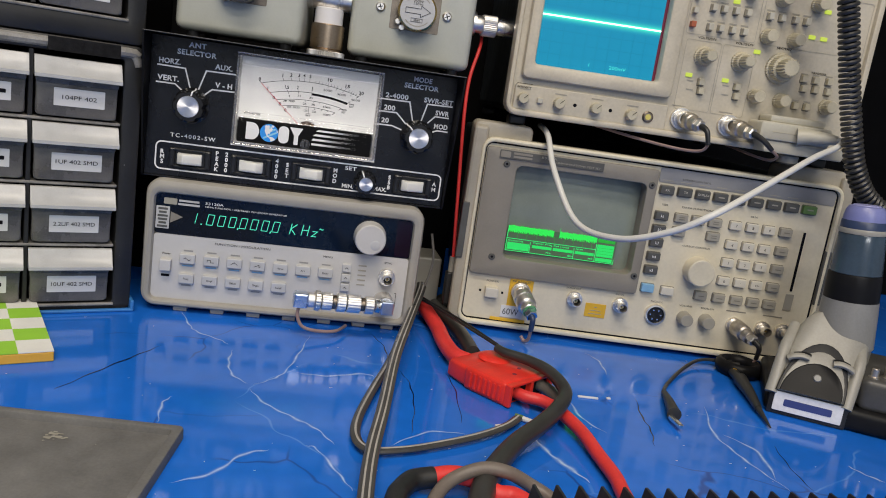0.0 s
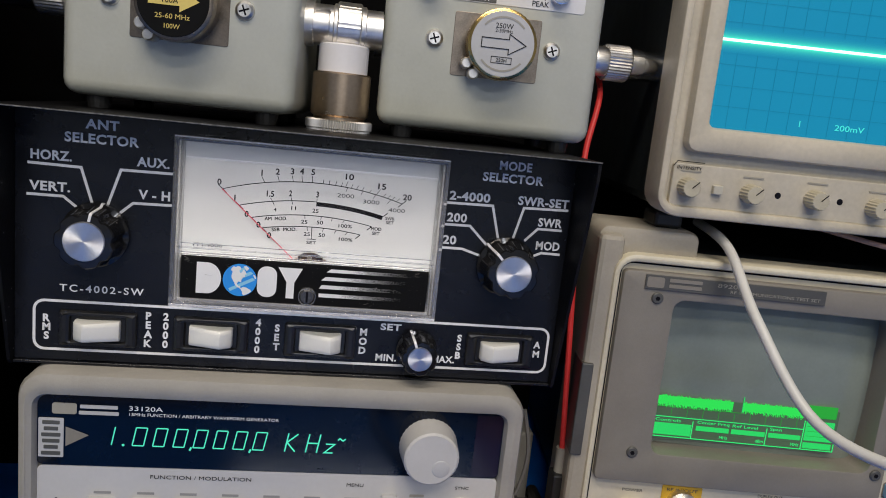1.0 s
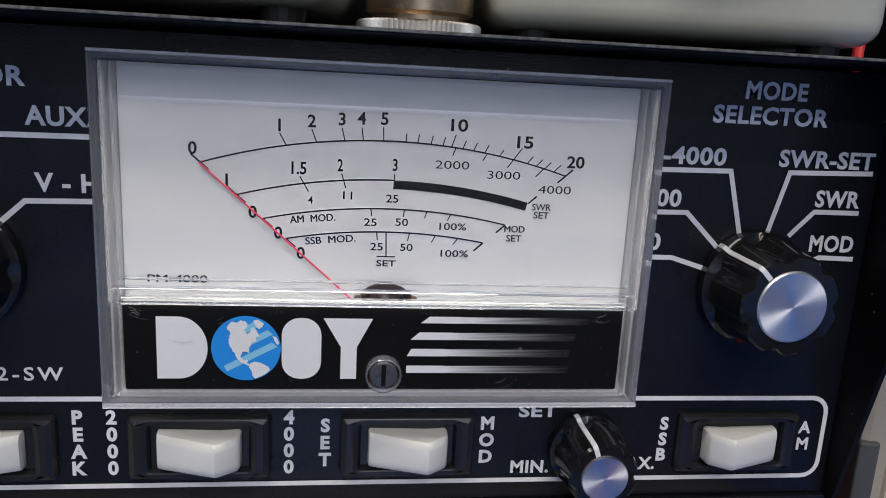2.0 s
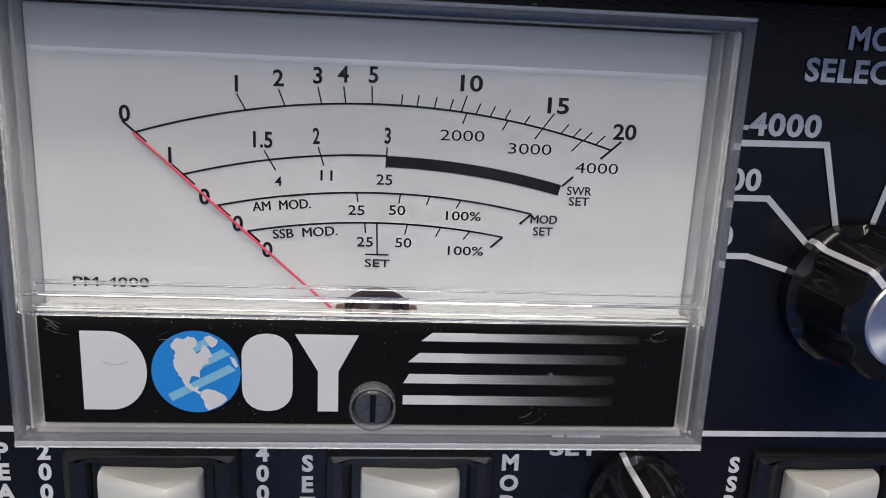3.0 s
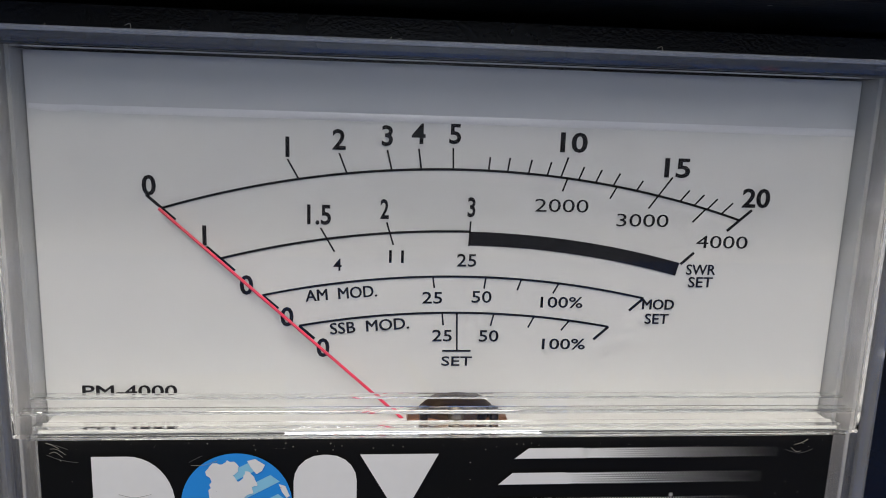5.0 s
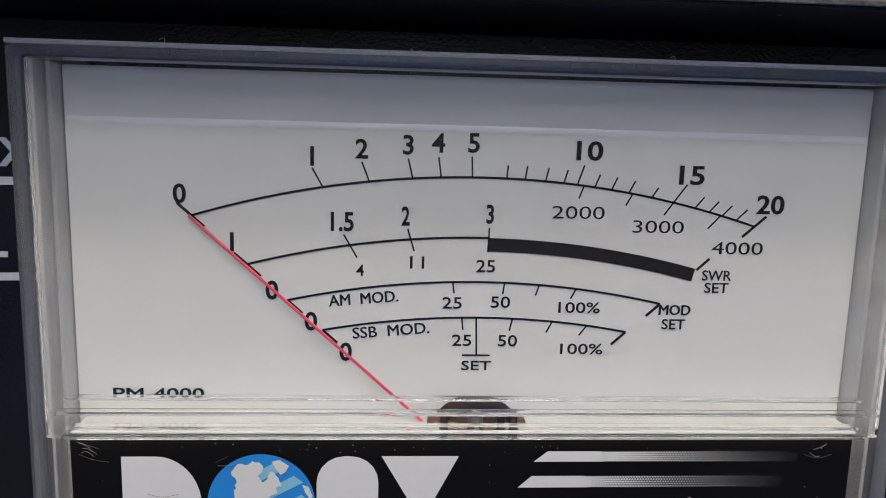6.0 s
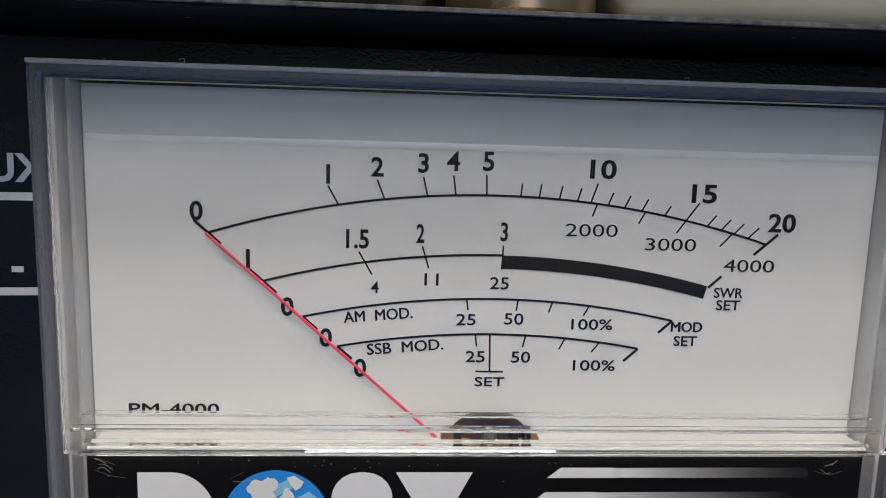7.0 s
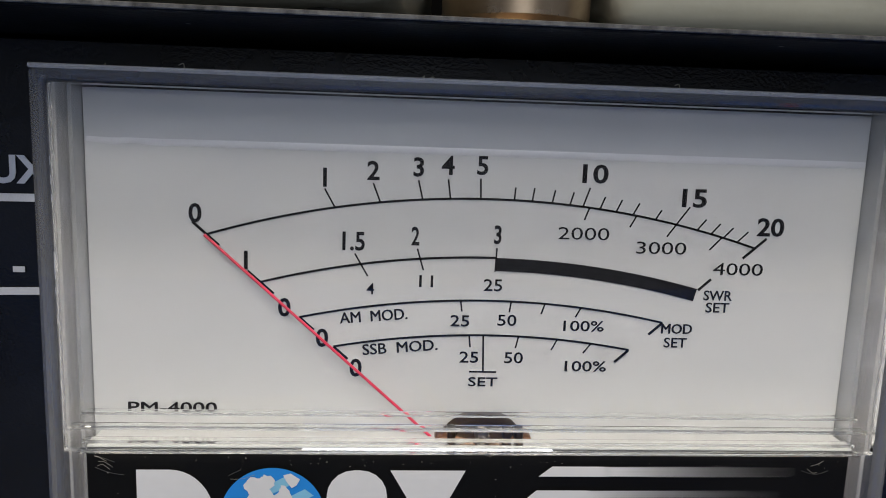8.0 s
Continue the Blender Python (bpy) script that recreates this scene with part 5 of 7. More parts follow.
    for x in (0.1723, 0.2014, 0.2226):
        bnc(g, x, 0.0385, 0.001, 0.0061, 0.0150)
    bars(0.1723, 0.0520, 0.0200, 0.0012, sa_bezel, g, 0.0008)
    bars(0.2100, 0.0520, 0.0200, 0.0012, sa_bezel, g, 0.0008)
    return g


test_set()


# ---- the oscilloscope ----
def scope():
    g = thing("oscilloscope", pose(0.28, 0.7424, 0, 0, 0, -7.6), "cream analogue oscilloscope with a blue screen showing one bright trace", "oscilloscope")
    part("body", box(-0.0980, 0.2270, 0.02, 0.36, 0.2150, 0.3730, 0.006), dark_case, g)
    part("front_frame", ring((-0.1010, 0.2300, 0.2125, 0.3760, 0.012), (-0.0965, 0.2240, 0.2185, 0.3695, 0.006), -0.005, 0.02, 0.002), tk_cream, g, "cream moulded front frame", True)
    part("panel", ring((-0.0990, 0.2245, 0.2185, 0.3695, 0.005), (-0.0803, 0.0348, 0.2600, 0.3496, 0.003), 0.0, 0.0195, 0.0003), tk_panel, g)
    for fx in (-0.085, 0.215):
        for fy in (0.03, 0.33):
            part("foot", box(fx - 0.008, fx + 0.008, fy - 0.012, fy + 0.012, 0.2032, 0.2122, 0.002), rubber_black, g)
    bz = part("screen_bezel", ring((-0.0905, 0.0500, 0.2470, 0.3600, 0.006), (-0.0800, 0.0345, 0.2605, 0.3490, 0.003), -0.008, 0.006, 0.003, 0.006), tk_cream, g, "raised cream screen bezel", True)
    part("bezel_shelf", slab(-0.0940, 0.0505, 0.2180, 0.2410, -0.003, 0.001, 0.002, 0.0008), tk_panel, g)
    stroke([(-0.0945, 0.2390), (-0.0925, 0.2418), (-0.0780, 0.2418)], 0.0004, ink, g, -0.0033)
    scr = part("screen", slab(-0.0802, 0.0347, 0.2600, 0.3495, 0.004, 0.008, 0.002, 0.0001), tk_blue, g, "blue filter screen")
    Y = 0.0037
    part("screen_edge", slab(0.0318, 0.0346, 0.2602, 0.3492, Y - 0.0002, Y + 0.0002, 0.0003, 0.00005), maroon, scr)
    part("screen_edge", slab(-0.0801, 0.0317, 0.3470, 0.3488, Y - 0.0002, Y + 0.0002, 0.0003, 0.00005), maroon, scr)
    for i in range(1, 10):
        x = -0.0790 + 0.1090 * i / 10
        stroke([(x, 0.2615), (x, 0.3470)], 0.0003, tk_grid, scr, Y, "graticule_line")
    for i in range(1, 8):
        z = 0.2615 + 0.0855 * i / 8
        stroke([(-0.0795, z), (0.0300, z)], 0.0003, tk_grid, scr, Y, "graticule_line")
    # phosphor glow that spreads beside the trace
    for k, w in enumerate((0.0130, 0.0112, 0.0096, 0.0082, 0.0070, 0.0058, 0.0048, 0.0039, 0.0031, 0.0024)):
        f = ((k + 1) / 10) ** 1.5
        lit = glow("phosphor", (0.04 * f, 0.31 + 0.55 * f, 0.53 + 0.02 * f), 0.66 + 0.30 * f, (0.0, 0.09, 0.16))
        stroke([(-0.0797, 0.3060), (0.0318, 0.3060)], w, lit, scr, Y - 0.00011 - 0.00003 * k, "phosphor_glow", t=0.00001)
    stroke([(-0.0797, 0.3060), (0.0318, 0.3060)], 0.0013, tk_trace, scr, Y - 0.0005, "trace")
    words("1", -0.0290, 0.2672, 0.0032, tk_text, scr, Y - 0.0003)
    words("200mV", -0.0020, 0.2672, 0.0030, tk_text, scr, Y - 0.0003, 0.0160)
    words("2465B", -0.0240, 0.3645, 0.0042, key_dark, g, -0.0014, 0.0190)
    bars(-0.0530, 0.3645, 0.0280, 0.0044, logo_blue, g, -0.0014)
    part("name_panel", slab(-0.0700, 0.0420, 0.3612, 0.3676, -0.0012, 0.0005, 0.001, 0.0003), tk_panel, g)
    words("400MHz", 0.0020, 0.3640, 0.0026, key_dark, g, -0.0014, 0.0190)
    for s, x, z, w in (("VERTICAL", 0.0900, 0.3660, 0.0190), ("POSITION", 0.0788, 0.3608, 0.0135), ("POSITION", 0.1063, 0.3606, 0.0135), ("MODE", 0.0945, 0.3449, 0.0080), ("SETUP", 0.0585, 0.3600, 0.0090), ("SEC/DIV", 0.1475, 0.3068, 0.0140), ("TRIGGER", 0.1850, 0.2895, 0.0150)):
        words(s, x, z, 0.0019, ink, g, -0.0004, w)

    def knob(x, z, r, h, n=24):
        k = part("knob", turn([(r * 0.80, -h), (r * 0.88, -h + 0.0006), (r * 0.94, -h * 0.25), (r * 1.08, -h * 0.2), (r * 1.12, 0.001)], 96, Matrix.Translation((x, 0, z)), n, 0.08), tk_knob, g, "", True)
        return k
    for x, z in ((-0.0857, 0.2287), (-0.0521, 0.2284), (-0.0176, 0.2288), (0.0160, 0.2275)):
        k = knob(x, z, 0.0056, 0.0120, 18)
        stroke([(x, z), (x + 0.0035, z + 0.0035)], 0.0005, ink, k, -0.0121, "pointer")
        bars(x + 0.001, z + 0.0085, 0.0110, 0.0008, key_mid, g, -0.0034)
    words("INTENSITY", -0.0857, 0.2386, 0.0018, ink, g, -0.0034, 0.0130)
    part("button", slab(-0.0722, -0.0672, 0.2262, 0.2310, -0.006, 0.001, 0.0006, 0.0005), pod_cream, g)
    for x in (-0.0366, -0.0030):
        part("trimmer_hole", turn([(0.0014, -0.0034), (0.0017, -0.0030)], 14, Matrix.Translation((x, 0, 0.2289))), ink, g)
    p = part("probe_jack", turn([(0.0040, -0.0050), (0.0052, -0.0040), (0.0054, 0.0)], 24, Matrix.Translation((0.0327, 0, 0.2280))), worn_brass, g, "", True)
    part("lamp", turn([(0.0026, -0.0054), (0.0026, -0.0048)], 20, Matrix.Translation((0.0327, 0, 0.2280))), led_yellow, p)
    for x, z in ((0.0788, 0.3514), (0.1063, 0.3510), (0.1362, 0.3490), (0.1290, 0.3152), (0.1548, 0.3152), (0.1700, 0.3490), (0.1293, 0.2607), (0.1540, 0.2603), (0.1985, 0.2606)):
        knob(x, z, 0.0064, 0.0135)
    for x, z in ((0.0745, 0.2893), (0.1100, 0.2893)):
        knob(x, z, 0.0086, 0.0095, 24)
        part("knob", turn([(0.0048, -0.0220), (0.0056, -0.0212), (0.0060, -0.0100)], 56, Matrix.Translation((x, 0, z)), 14, 0.18), tk_knob, g, "", True)
        words("VOLTS/DIV", x, z + 0.0165, 0.0020, ink, g, -0.0004, 0.0175)
    knob(0.1475, 0.2888, 0.0130, 0.0110, 36)
    part("knob", turn([(0.0074, -0.0240), (0.0084, -0.0230), (0.0088, -0.0110)], 72, Matrix.Translation((0.1475, 0, 0.2888)), 18, 0.16), tk_knob, g, "", True)
    for z, m in ((0.3510, red_button), (0.3409, pod_cream), (0.3282, pod_cream), (0.3160, red_button)):
        part("button", slab(0.0555, 0.0600, z - 0.0026, z + 0.0026, -0.0060, 0.001, 0.0006, 0.0005), m, g)
    for x0 in (0.0740, 0.0840, 0.0952, 0.1061, 0.1272, 0.1383, 0.1511, 0.1617):
        for z in (0.3328, 0.3158):
            if x0 > 0.12 and z < 0.33:
                continue
            # slightly larger grey slab: shade round the button is painted
            part("button_shade", slab(x0 - 0.0029, x0 + 0.0029, z - 0.0040, z + 0.0034, -0.0003, 0.0004, 0.0005, 0.0001), shade_print_grey, g)
            part("push_button", slab(x0 - 0.0022, x0 + 0.0022, z - 0.0030, z + 0.0030, -0.0065, 0.001, 0.0005, 0.0005), pod_cream, g)
            bars(x0, z + 0.0055, 0.0070, 0.0010, key_mid, g, -0.0004)
    for x, z in ((0.0945, 0.3412), (0.0642, 0.2713), (0.0991, 0.2711), (0.1229, 0.3005), (0.1707, 0.3205), (0.1819, 0.3203), (0.1802, 0.3443)):
        part("indicator", slab(x - 0.0031, x + 0.0031, z - 0.0018, z + 0.0018, -0.0012, 0.0005, 0.0006, 0.0003), led_green, g, "lit green legend")
    for x, z in ((0.0763, 0.2665), (0.0775, 0.2585), (0.1107, 0.2667), (0.1116, 0.2583), (0.1717, 0.2827), (0.1828, 0.2829), (0.1957, 0.2833), (0.1732, 0.2743), (0.1843, 0.2745), (0.1965, 0.2742), (0.1688, 0.2578), (0.1800, 0.2580)):
        # shade round the slide button, painted as a grey slab
        part("button_shade", slab(x - 0.0033, x + 0.0033, z - 0.0040, z + 0.0034, -0.0003, 0.0004, 0.0005, 0.0001), shade_print_grey, g)
        part("slide_button", slab(x - 0.0026, x + 0.0026, z - 0.0030, z + 0.0030, -0.0050, 0.001, 0.0006, 0.0005), tk_knob, g)
        bars(x - 0.010 if x < 0.12 else x, z + (0 if x < 0.12 else 0.0048), 0.0065, 0.0010, key_mid, g, -0.0004)
    for x0, x1, z0, z1 in ((0.0535, 0.1185, 0.3080, 0.3570), (0.1215, 0.2215, 0.3080, 0.3570), (0.0560, 0.0890, 0.2400, 0.3030), (0.0910, 0.1220, 0.2400, 0.3030)):
        stroke(loop(x0, x1, z0, z1, 0.002), 0.0003, key_mid, g, -0.0004, "printed_outline", True)
    for x in (0.0647, 0.1100):
        bnc(g, x, 0.2310, 0.0, 0.0080, 0.0140)
        bars(x - 0.004, 0.2425, 0.0130, 0.0007, key_mid, g, -0.0004)
    return g


scope()


# ---- the two throughline power meters ----
def power_meter(m, x0, x1, dark, label):
    g = thing("power_meter", m, label, "power meter", "power meters on the watt meter")
    xc = -0.0089 if dark else (x0 + x1) / 2
    part("case", box(x0, x1, 0.0, 0.088, 0.2446, 0.4180, 0.007, 4), bird_paint, g, "grey-green enamelled case", True)
    for fx in (x0 + 0.014, x1 - 0.014):
        for fy in (0.012, 0.076):
            part("foot", turn([(0.005, 0), (0.006, 0.0060)], 16, Matrix.Translation((fx, fy, 0.2390)) @ Matrix.Rotation(radians(90), 4, "X")), rubber_black, g)
    # plug-in element in its square socket
    xe, ze = xc + 0.0014, 0.2893
    if dark:
        xe -= 0.0045
    part("socket_plate", slab(xe - 0.0222, xe + 0.0222, ze - 0.0165, ze + 0.0150, -0.0004, 0.001, 0.0012, 0.0002), worn_brass, g, "worn plated socket plate")
    e = part("plug_in_element", turn([(0.0158, -0.0150), (0.0172, -0.0142), (0.0176, -0.0100), (0.0170, -0.0090), (0.0170, 0.0)], 96, Matrix.Translation((xe + 0.001, 0, ze)), 60, 0.012), worn_brass if dark else brass, g, "round plug-in element with an arrow", True)
    face = part("face", turn([(0.0155, -0.0153), (0.0157, -0.0149)], 48, Matrix.Translation((xe + 0.001, 0, ze))), band_black if dark else key_grey, e)
    fx = xe + 0.001
    a = [(-0.0105, -0.0022), (0.0030, -0.0022), (0.0030, -0.0048), (0.0115, 0.0002), (0.0030, 0.0050), (0.0030, 0.0024), (-0.0105, 0.0024)]
    if dark:
        bm = bmesh.new()
        f = bm.faces.new([bm.verts.new((fx + p, -0.0155, ze + q)) for p, q in a])
        f.normal_update()
        bmesh.ops.triangulate(bm, faces=[f])
        part("arrow", bm, yellow_ink, face)
        words("100A", fx - 0.001, ze, 0.0024, ink, face, -0.0157)
        words("25-60 MHz", fx, ze - 0.0068, 0.0021, yellow_ink, face, -0.0154, 0.0150)
        words("100W", fx, ze - 0.0110, 0.0020, yellow_ink, face, -0.0154)
        bars(fx, ze + 0.0105, 0.0080, 0.0016, yellow_ink, face, -0.0154)
        bars(fx, ze + 0.0072, 0.0120, 0.0008, yellow_ink, face, -0.0154)
    else:
        stroke([(fx + p, ze + q) for p, q in a], 0.0004, ink, face, -0.0155, closed=True)
        words("250W", fx, ze + 0.0086, 0.0024, ink, face, -0.0154)
        words("2-30MHz", fx, ze + 0.0062, 0.0016, ink, face, -0.0154)
        stroke([(fx - 0.005, ze - 0.0092), (fx + 0.005, ze - 0.0092), (fx + 0.005, ze - 0.0062), (fx - 0.005, ze - 0.0062)], 0.0003, ink, face, -0.0154, closed=True)
        words("250H", fx, ze - 0.0077, 0.0017, ink, face, -0.0156)
        for s in (1, -1):
            pts = [(fx + 0.0128 * math.sin(radians(k)), ze + s * 0.0128 * math.cos(radians(k))) for k in range(-50, 51, 10)]
            stroke(pts, 0.0009, key_mid, face, -0.0154, "lettering")
    for k, (px, pz) in enumerate(((-0.0150, -0.0102), (-0.0112, -0.0150))):
        part("catch", turn([(0.0022, -0.009), (0.0028, -0.0082), (0.0028, 0)], 20, Matrix.Translation((xe + px, 0, ze + pz))), nickel, g, "", True)
    for s in (-0.0342, 0.0261):
        sx = s if not dark else s - 0.0092
        sc = part("screw", turn([(0.0030, -0.0024), (0.0042, -0.0014), (0.0046, 0.0002)], 28, Matrix.Translation((sx, 0, 0.2898))), screw_steel, g, "cross-head screw", True)
        for ang in (20, 110):
            d = Vector((math.cos(radians(ang)), math.sin(radians(ang)))) * 0.0024
            stroke([(sx - d.x, 0.2898 - d.y), (sx + d.x, 0.2898 + d.y)], 0.0008, ink, sc, -0.0024, "slot")
    # control label with push button and toggle
    lx0, lx1 = xc - 0.0425, xc + 0.0445
    lb = part("control_label", slab(lx0, lx1, 0.3095, 0.3275, -0.0004, 0.0004, 0.0015, 0.0001), label_white, g, "white control label")
    part("battery_patch", slab(lx0 + 0.0005, lx0 + 0.0415, 0.3100, 0.3140, -0.0007, -0.0002, 0.0005, 0.0001), label_grey, lb)
    words("BATTERY", lx0 + 0.0295, 0.3120, 0.0027, label_white, lb, -0.0009, 0.0185)
    words("ON", lx0 + 0.0255, 0.3222, 0.0027, ink, lb, -0.0006)
    bars(lx0 + 0.0180, 0.3225, 0.0034, 0.0030, ink, lb, -0.0006)
    words("CW", lx0 + 0.0640, 0.3222, 0.0026, ink, lb, -0.0006)
    words("PEAK", lx0 + 0.0640, 0.3122, 0.0026, ink, lb, -0.0006)
    stroke([(lx0 + 0.066, 0.3205), (lx0 + 0.066, 0.3140)], 0.0003, ink, lb, -0.0006)
    part("push_button", turn([(0.0046, -0.0095), (0.0056, -0.0085), (0.0056, 0)], 28, Matrix.Translation((lx0 + 0.0075, 0, 0.3178))), black_plastic, g, "black push button", True)
    t = part("toggle_nut", turn([(0.0034, -0.0050), (0.0052, -0.0045), (0.0056, 0)], 28, Matrix.Translation((lx0 + 0.0735, 0, 0.3180))), chrome, g, "chrome toggle switch", True)
    part("bore", turn([(0.0022, -0.0053), (0.0024, -0.0049)], 20, Matrix.Translation((lx0 + 0.0735, 0, 0.3180))), ink, t)
    part("lever", tube([(lx0 + 0.0735, -0.004, 0.3180), (lx0 + 0.0737, -0.013, 0.3168)], 0.0010, 10, step=2, r1=0.0014), nickel, t, "", True)
    # round indicating meter above
    mz = 0.3850
    r = part("meter_ring", turn([(0.0470, -0.0080), (0.0500, -0.0080), (0.0515, -0.0060), (0.0515, 0.0005)], 64, Matrix.Translation((xc + 0.002, 0, mz)) @ Matrix.Diagonal((0.98, 1, 1, 1)), cap=False), chrome, g, "chrome ring of the round meter", True)
    part("meter_face", turn([(0.0472, -0.0040), (0.0472, 0.0)], 64, Matrix.Translation((xc + 0.002, 0, mz)) @ Matrix.Diagonal((0.98, 1, 1, 1))), black_plastic, r)
    if not dark:
        bm = bmesh.new()
        zc, zl, rr = mz, 0.3480, 0.0435
        a0 = math.acos((zl - zc) / rr)
        f = bm.faces.new([bm.verts.new((xc + 0.002 + rr * 0.98 * math.sin(a), -0.0043, zc + rr * math.cos(a))) for a in [a0 - 2 * a0 * k / 40 for k in range(41)]])
        part("dial", bm, label_white, r, "white dial plate")
        part("screw", turn([(0.0050, -0.0058), (0.0062, -0.0052), (0.0064, -0.0040)], 24, Matrix.Translation((xc + 0.0007, 0, 0.3462))), black_plastic, r, "black adjusting screw", True)
        for dx in (-0.0086, 0.0078):
            part("screw", turn([(0.0016, -0.0058), (0.0024, -0.0052), (0.0026, -0.0042)], 16, Matrix.Translation((xc + dx, 0, 0.3522))), brass, r, "", True)
    # side plugs of the line section
    for s in (-1, 1):
        xs = x0 if s < 0 else x1
        mm = Matrix.Translation((xs, 0.030, 0.2905)) @ Matrix.Rotation(radians(-90 * s), 4, "Z") @ Matrix.Rotation(radians(180), 4, "Z")
        part("line_socket", turn([(0.0078, -0.012), (0.0082, -0.011), (0.0082, -0.004), (0.0110, -0.004), (0.0110, 0.002)], 28, mm), nickel, g, "", True)
    return g


power_meter(pose(-0.0516, 0.7482, 0, 0, 0, -5.5), -0.0656, 0.0413, True, "grey-green power meter with a black element and yellow arrow")
power_meter(pose(0.09, 0.7651, 0, 0, 0, -3.8), -0.0600, 0.0520, False, "grey-green power meter with a brass-rimmed grey element")


# ---- the drawer cabinets ----
def drawer_cabinet(z0, rows, label, taped, foot=0.0):
    g = thing("drawer_cabinet", pose(-0.17, 0.7199, z0, 0, 0, 22.3), label, "drawer cabinet", "stacked drawer cabinets")
    top = rows * 0.0512 + 0.0195 + foot
    xl = -0.1850
    part("shell", ring((xl, 0.0375, 0.0, top, 0.006), (xl + 0.014, 0.0225, 0.0075 + foot, top - 0.012, 0.002), -0.006, 0.15, 0.002), cab_black, g, "black moulded shell", True)
    part("back", box(xl + 0.01, 0.03, 0.146, 0.149, 0.005, top - 0.008, 0.0005, 1), cab_black, g)
    for c in range(3):
        if c:
            xx = 0.0225 - 0.0660 * c
            part("divider", box(xx - 0.0018, xx + 0.0018, -0.004, 0.14, 0.008 + foot, top - 0.0125, 0.0005, 1), cab_black, g)
    for r in range(1, rows):
        zz = 0.0075 + foot + 0.0512 * r - 0.0005
        part("shelf", box(xl + 0.0145, 0.0222, -0.0045, 0.14, zz - 0.0024, zz, 0.0006, 1), cab_edge, g)
    part("worn_ledge", box(xl + 0.0145, 0.0240, -0.0075, 0.0, 0.0046 + foot, 0.0070 + foot, 0.0008, 2), cab_edge, g, "worn pale ledge under the drawers")
    part("top_edge", tube([(xl + 0.006, -0.0045, top - 0.0062), (-0.05, -0.0050, top - 0.0058), (0.0240, -0.0050, top - 0.0058), (0.0310, -0.0040, top - 0.0085), (0.0335, -0.0030, top - 0.0160)], 0.0042, 10, step=4), cab_edge, g, "worn grey top edge", True)
    if taped:
        part("tape", slab(-0.0330, 0.0190, top - 0.0118, top - 0.0012, -0.0098, -0.0060, 0.0006, 0.0001), tape_black, g, "strip of black tape")
    return g, top


def drawer(m, text, full):
    d = thing("drawer", m, "translucent plastic parts drawer with a milky front lip and printed label", "drawer", "small parts drawers")
    w, h = 0.0304, 0.0460
    bm = slab(-w, w, 0.0, h - 0.012, -0.006, -0.004, 0.004, 0.0012)
    for v in bm.verts:
        v.co.x *= 1 - 0.055 * (1 - v.co.z / h)
    part("front", bm, drawer_clear, d, "smoky clear front", True)
    part("front_step", slab(-w + 0.0004, w - 0.0004, h - 0.0205, h - 0.0125, -0.0074, -0.0058, 0.002, 0.0007), drawer_clear, d, "stepped band under the lip", True)
    part("tray", ring((-w + 0.001, w - 0.001, 0.0, h - 0.004, 0.003), (-w + 0.0025, w - 0.0025, 0.0015, h - 0.0035, 0.002), -0.004, 0.12, 0.0003), drawer_clear, d)
    bm = bmesh.new()
    columns = ((-w - 0.0008, 0.0), (-w + 0.0006, 0.0), (-w + 0.0040, 0.0012), (0.0, 0.0016), (w - 0.0040, 0.0012), (w - 0.0006, 0.0), (w + 0.0008, 0.0))
    made = rows_of(bm, [[(x, -0.0040, h), (x, -0.0070, h - 0.0004), (x, -0.0100 + d0, h - 0.0040), (x, -0.0140 + d0, h - 0.0112), (x, -0.0158, h - 0.0128), (x, -0.0166, h - 0.0134), (x, -0.0166, h - 0.0160), (x, -0.0150, h - 0.0164), (x, -0.0040, h - 0.0150)] for x, d0 in columns])
    bm.faces.new(made[0])
    bm.faces.new(made[-1][::-1])
    bmesh.ops.recalc_face_normals(bm, faces=bm.faces[:])
    part("front_lip", bm, drawer_lid, d, "milky moulded pull lip", True)
    if full:
        part("contents", box(-w + 0.004, w - 0.004, -0.0028, 0.08, 0.002, h * 0.38, 0.002), cable_brown, d)
    lab = part("label", slab(-0.0170, 0.0200, 0.0085, 0.0225, -0.0065, -0.0060, 0.0006, 0.0001), label_white, d, "white printed label")
    if text:
        words(text, 0.0015, 0.0155, 0.0032, ink, lab, -0.0067, 0.0310 if len(text) > 9 else 0.0250)
    else:
        bars(0.0015, 0.0155, 0.0300, 0.0030, ink, lab, -0.0067)


ROOT = pose(-0.17, 0.7199, 0, 0, 0, 22.3)
cab, top_a = drawer_cabinet(0.0, 4, "black plastic drawer cabinet holding translucent labelled drawers", True)
cab2, top_b = drawer_cabinet(top_a + 0.0005, 3, "black plastic drawer cabinet stacked on another", False, 0.0128)
NAMES = (("10UF 402 SMD", "", ""), ("2.2UF 402 SMD", "", ""), ("1UF 402 SMD", "", ""), ("104PF 402", "", ""))
for r in range(4):
    for c in range(3):
        drawer(ROOT @ Matrix.Translation((-0.0105 - 0.0660 * c, 0, 0.0085 + 0.0512 * r)), NAMES[r][c], (r + c) % 2 == 0)
for r in range(3):
    for c in range(3):
        drawer(ROOT @ Matrix.Translation((-0.0105 - 0.0660 * c, 0, top_a + 0.0218 + 0.0512 * r)), "220 OHM 1/4" if (r, c) == (0, 0) else "", (r + c) % 2 == 1)


# ---- veins and cracks in the resin ----
bench = bpy.data.objects["bench_top"]


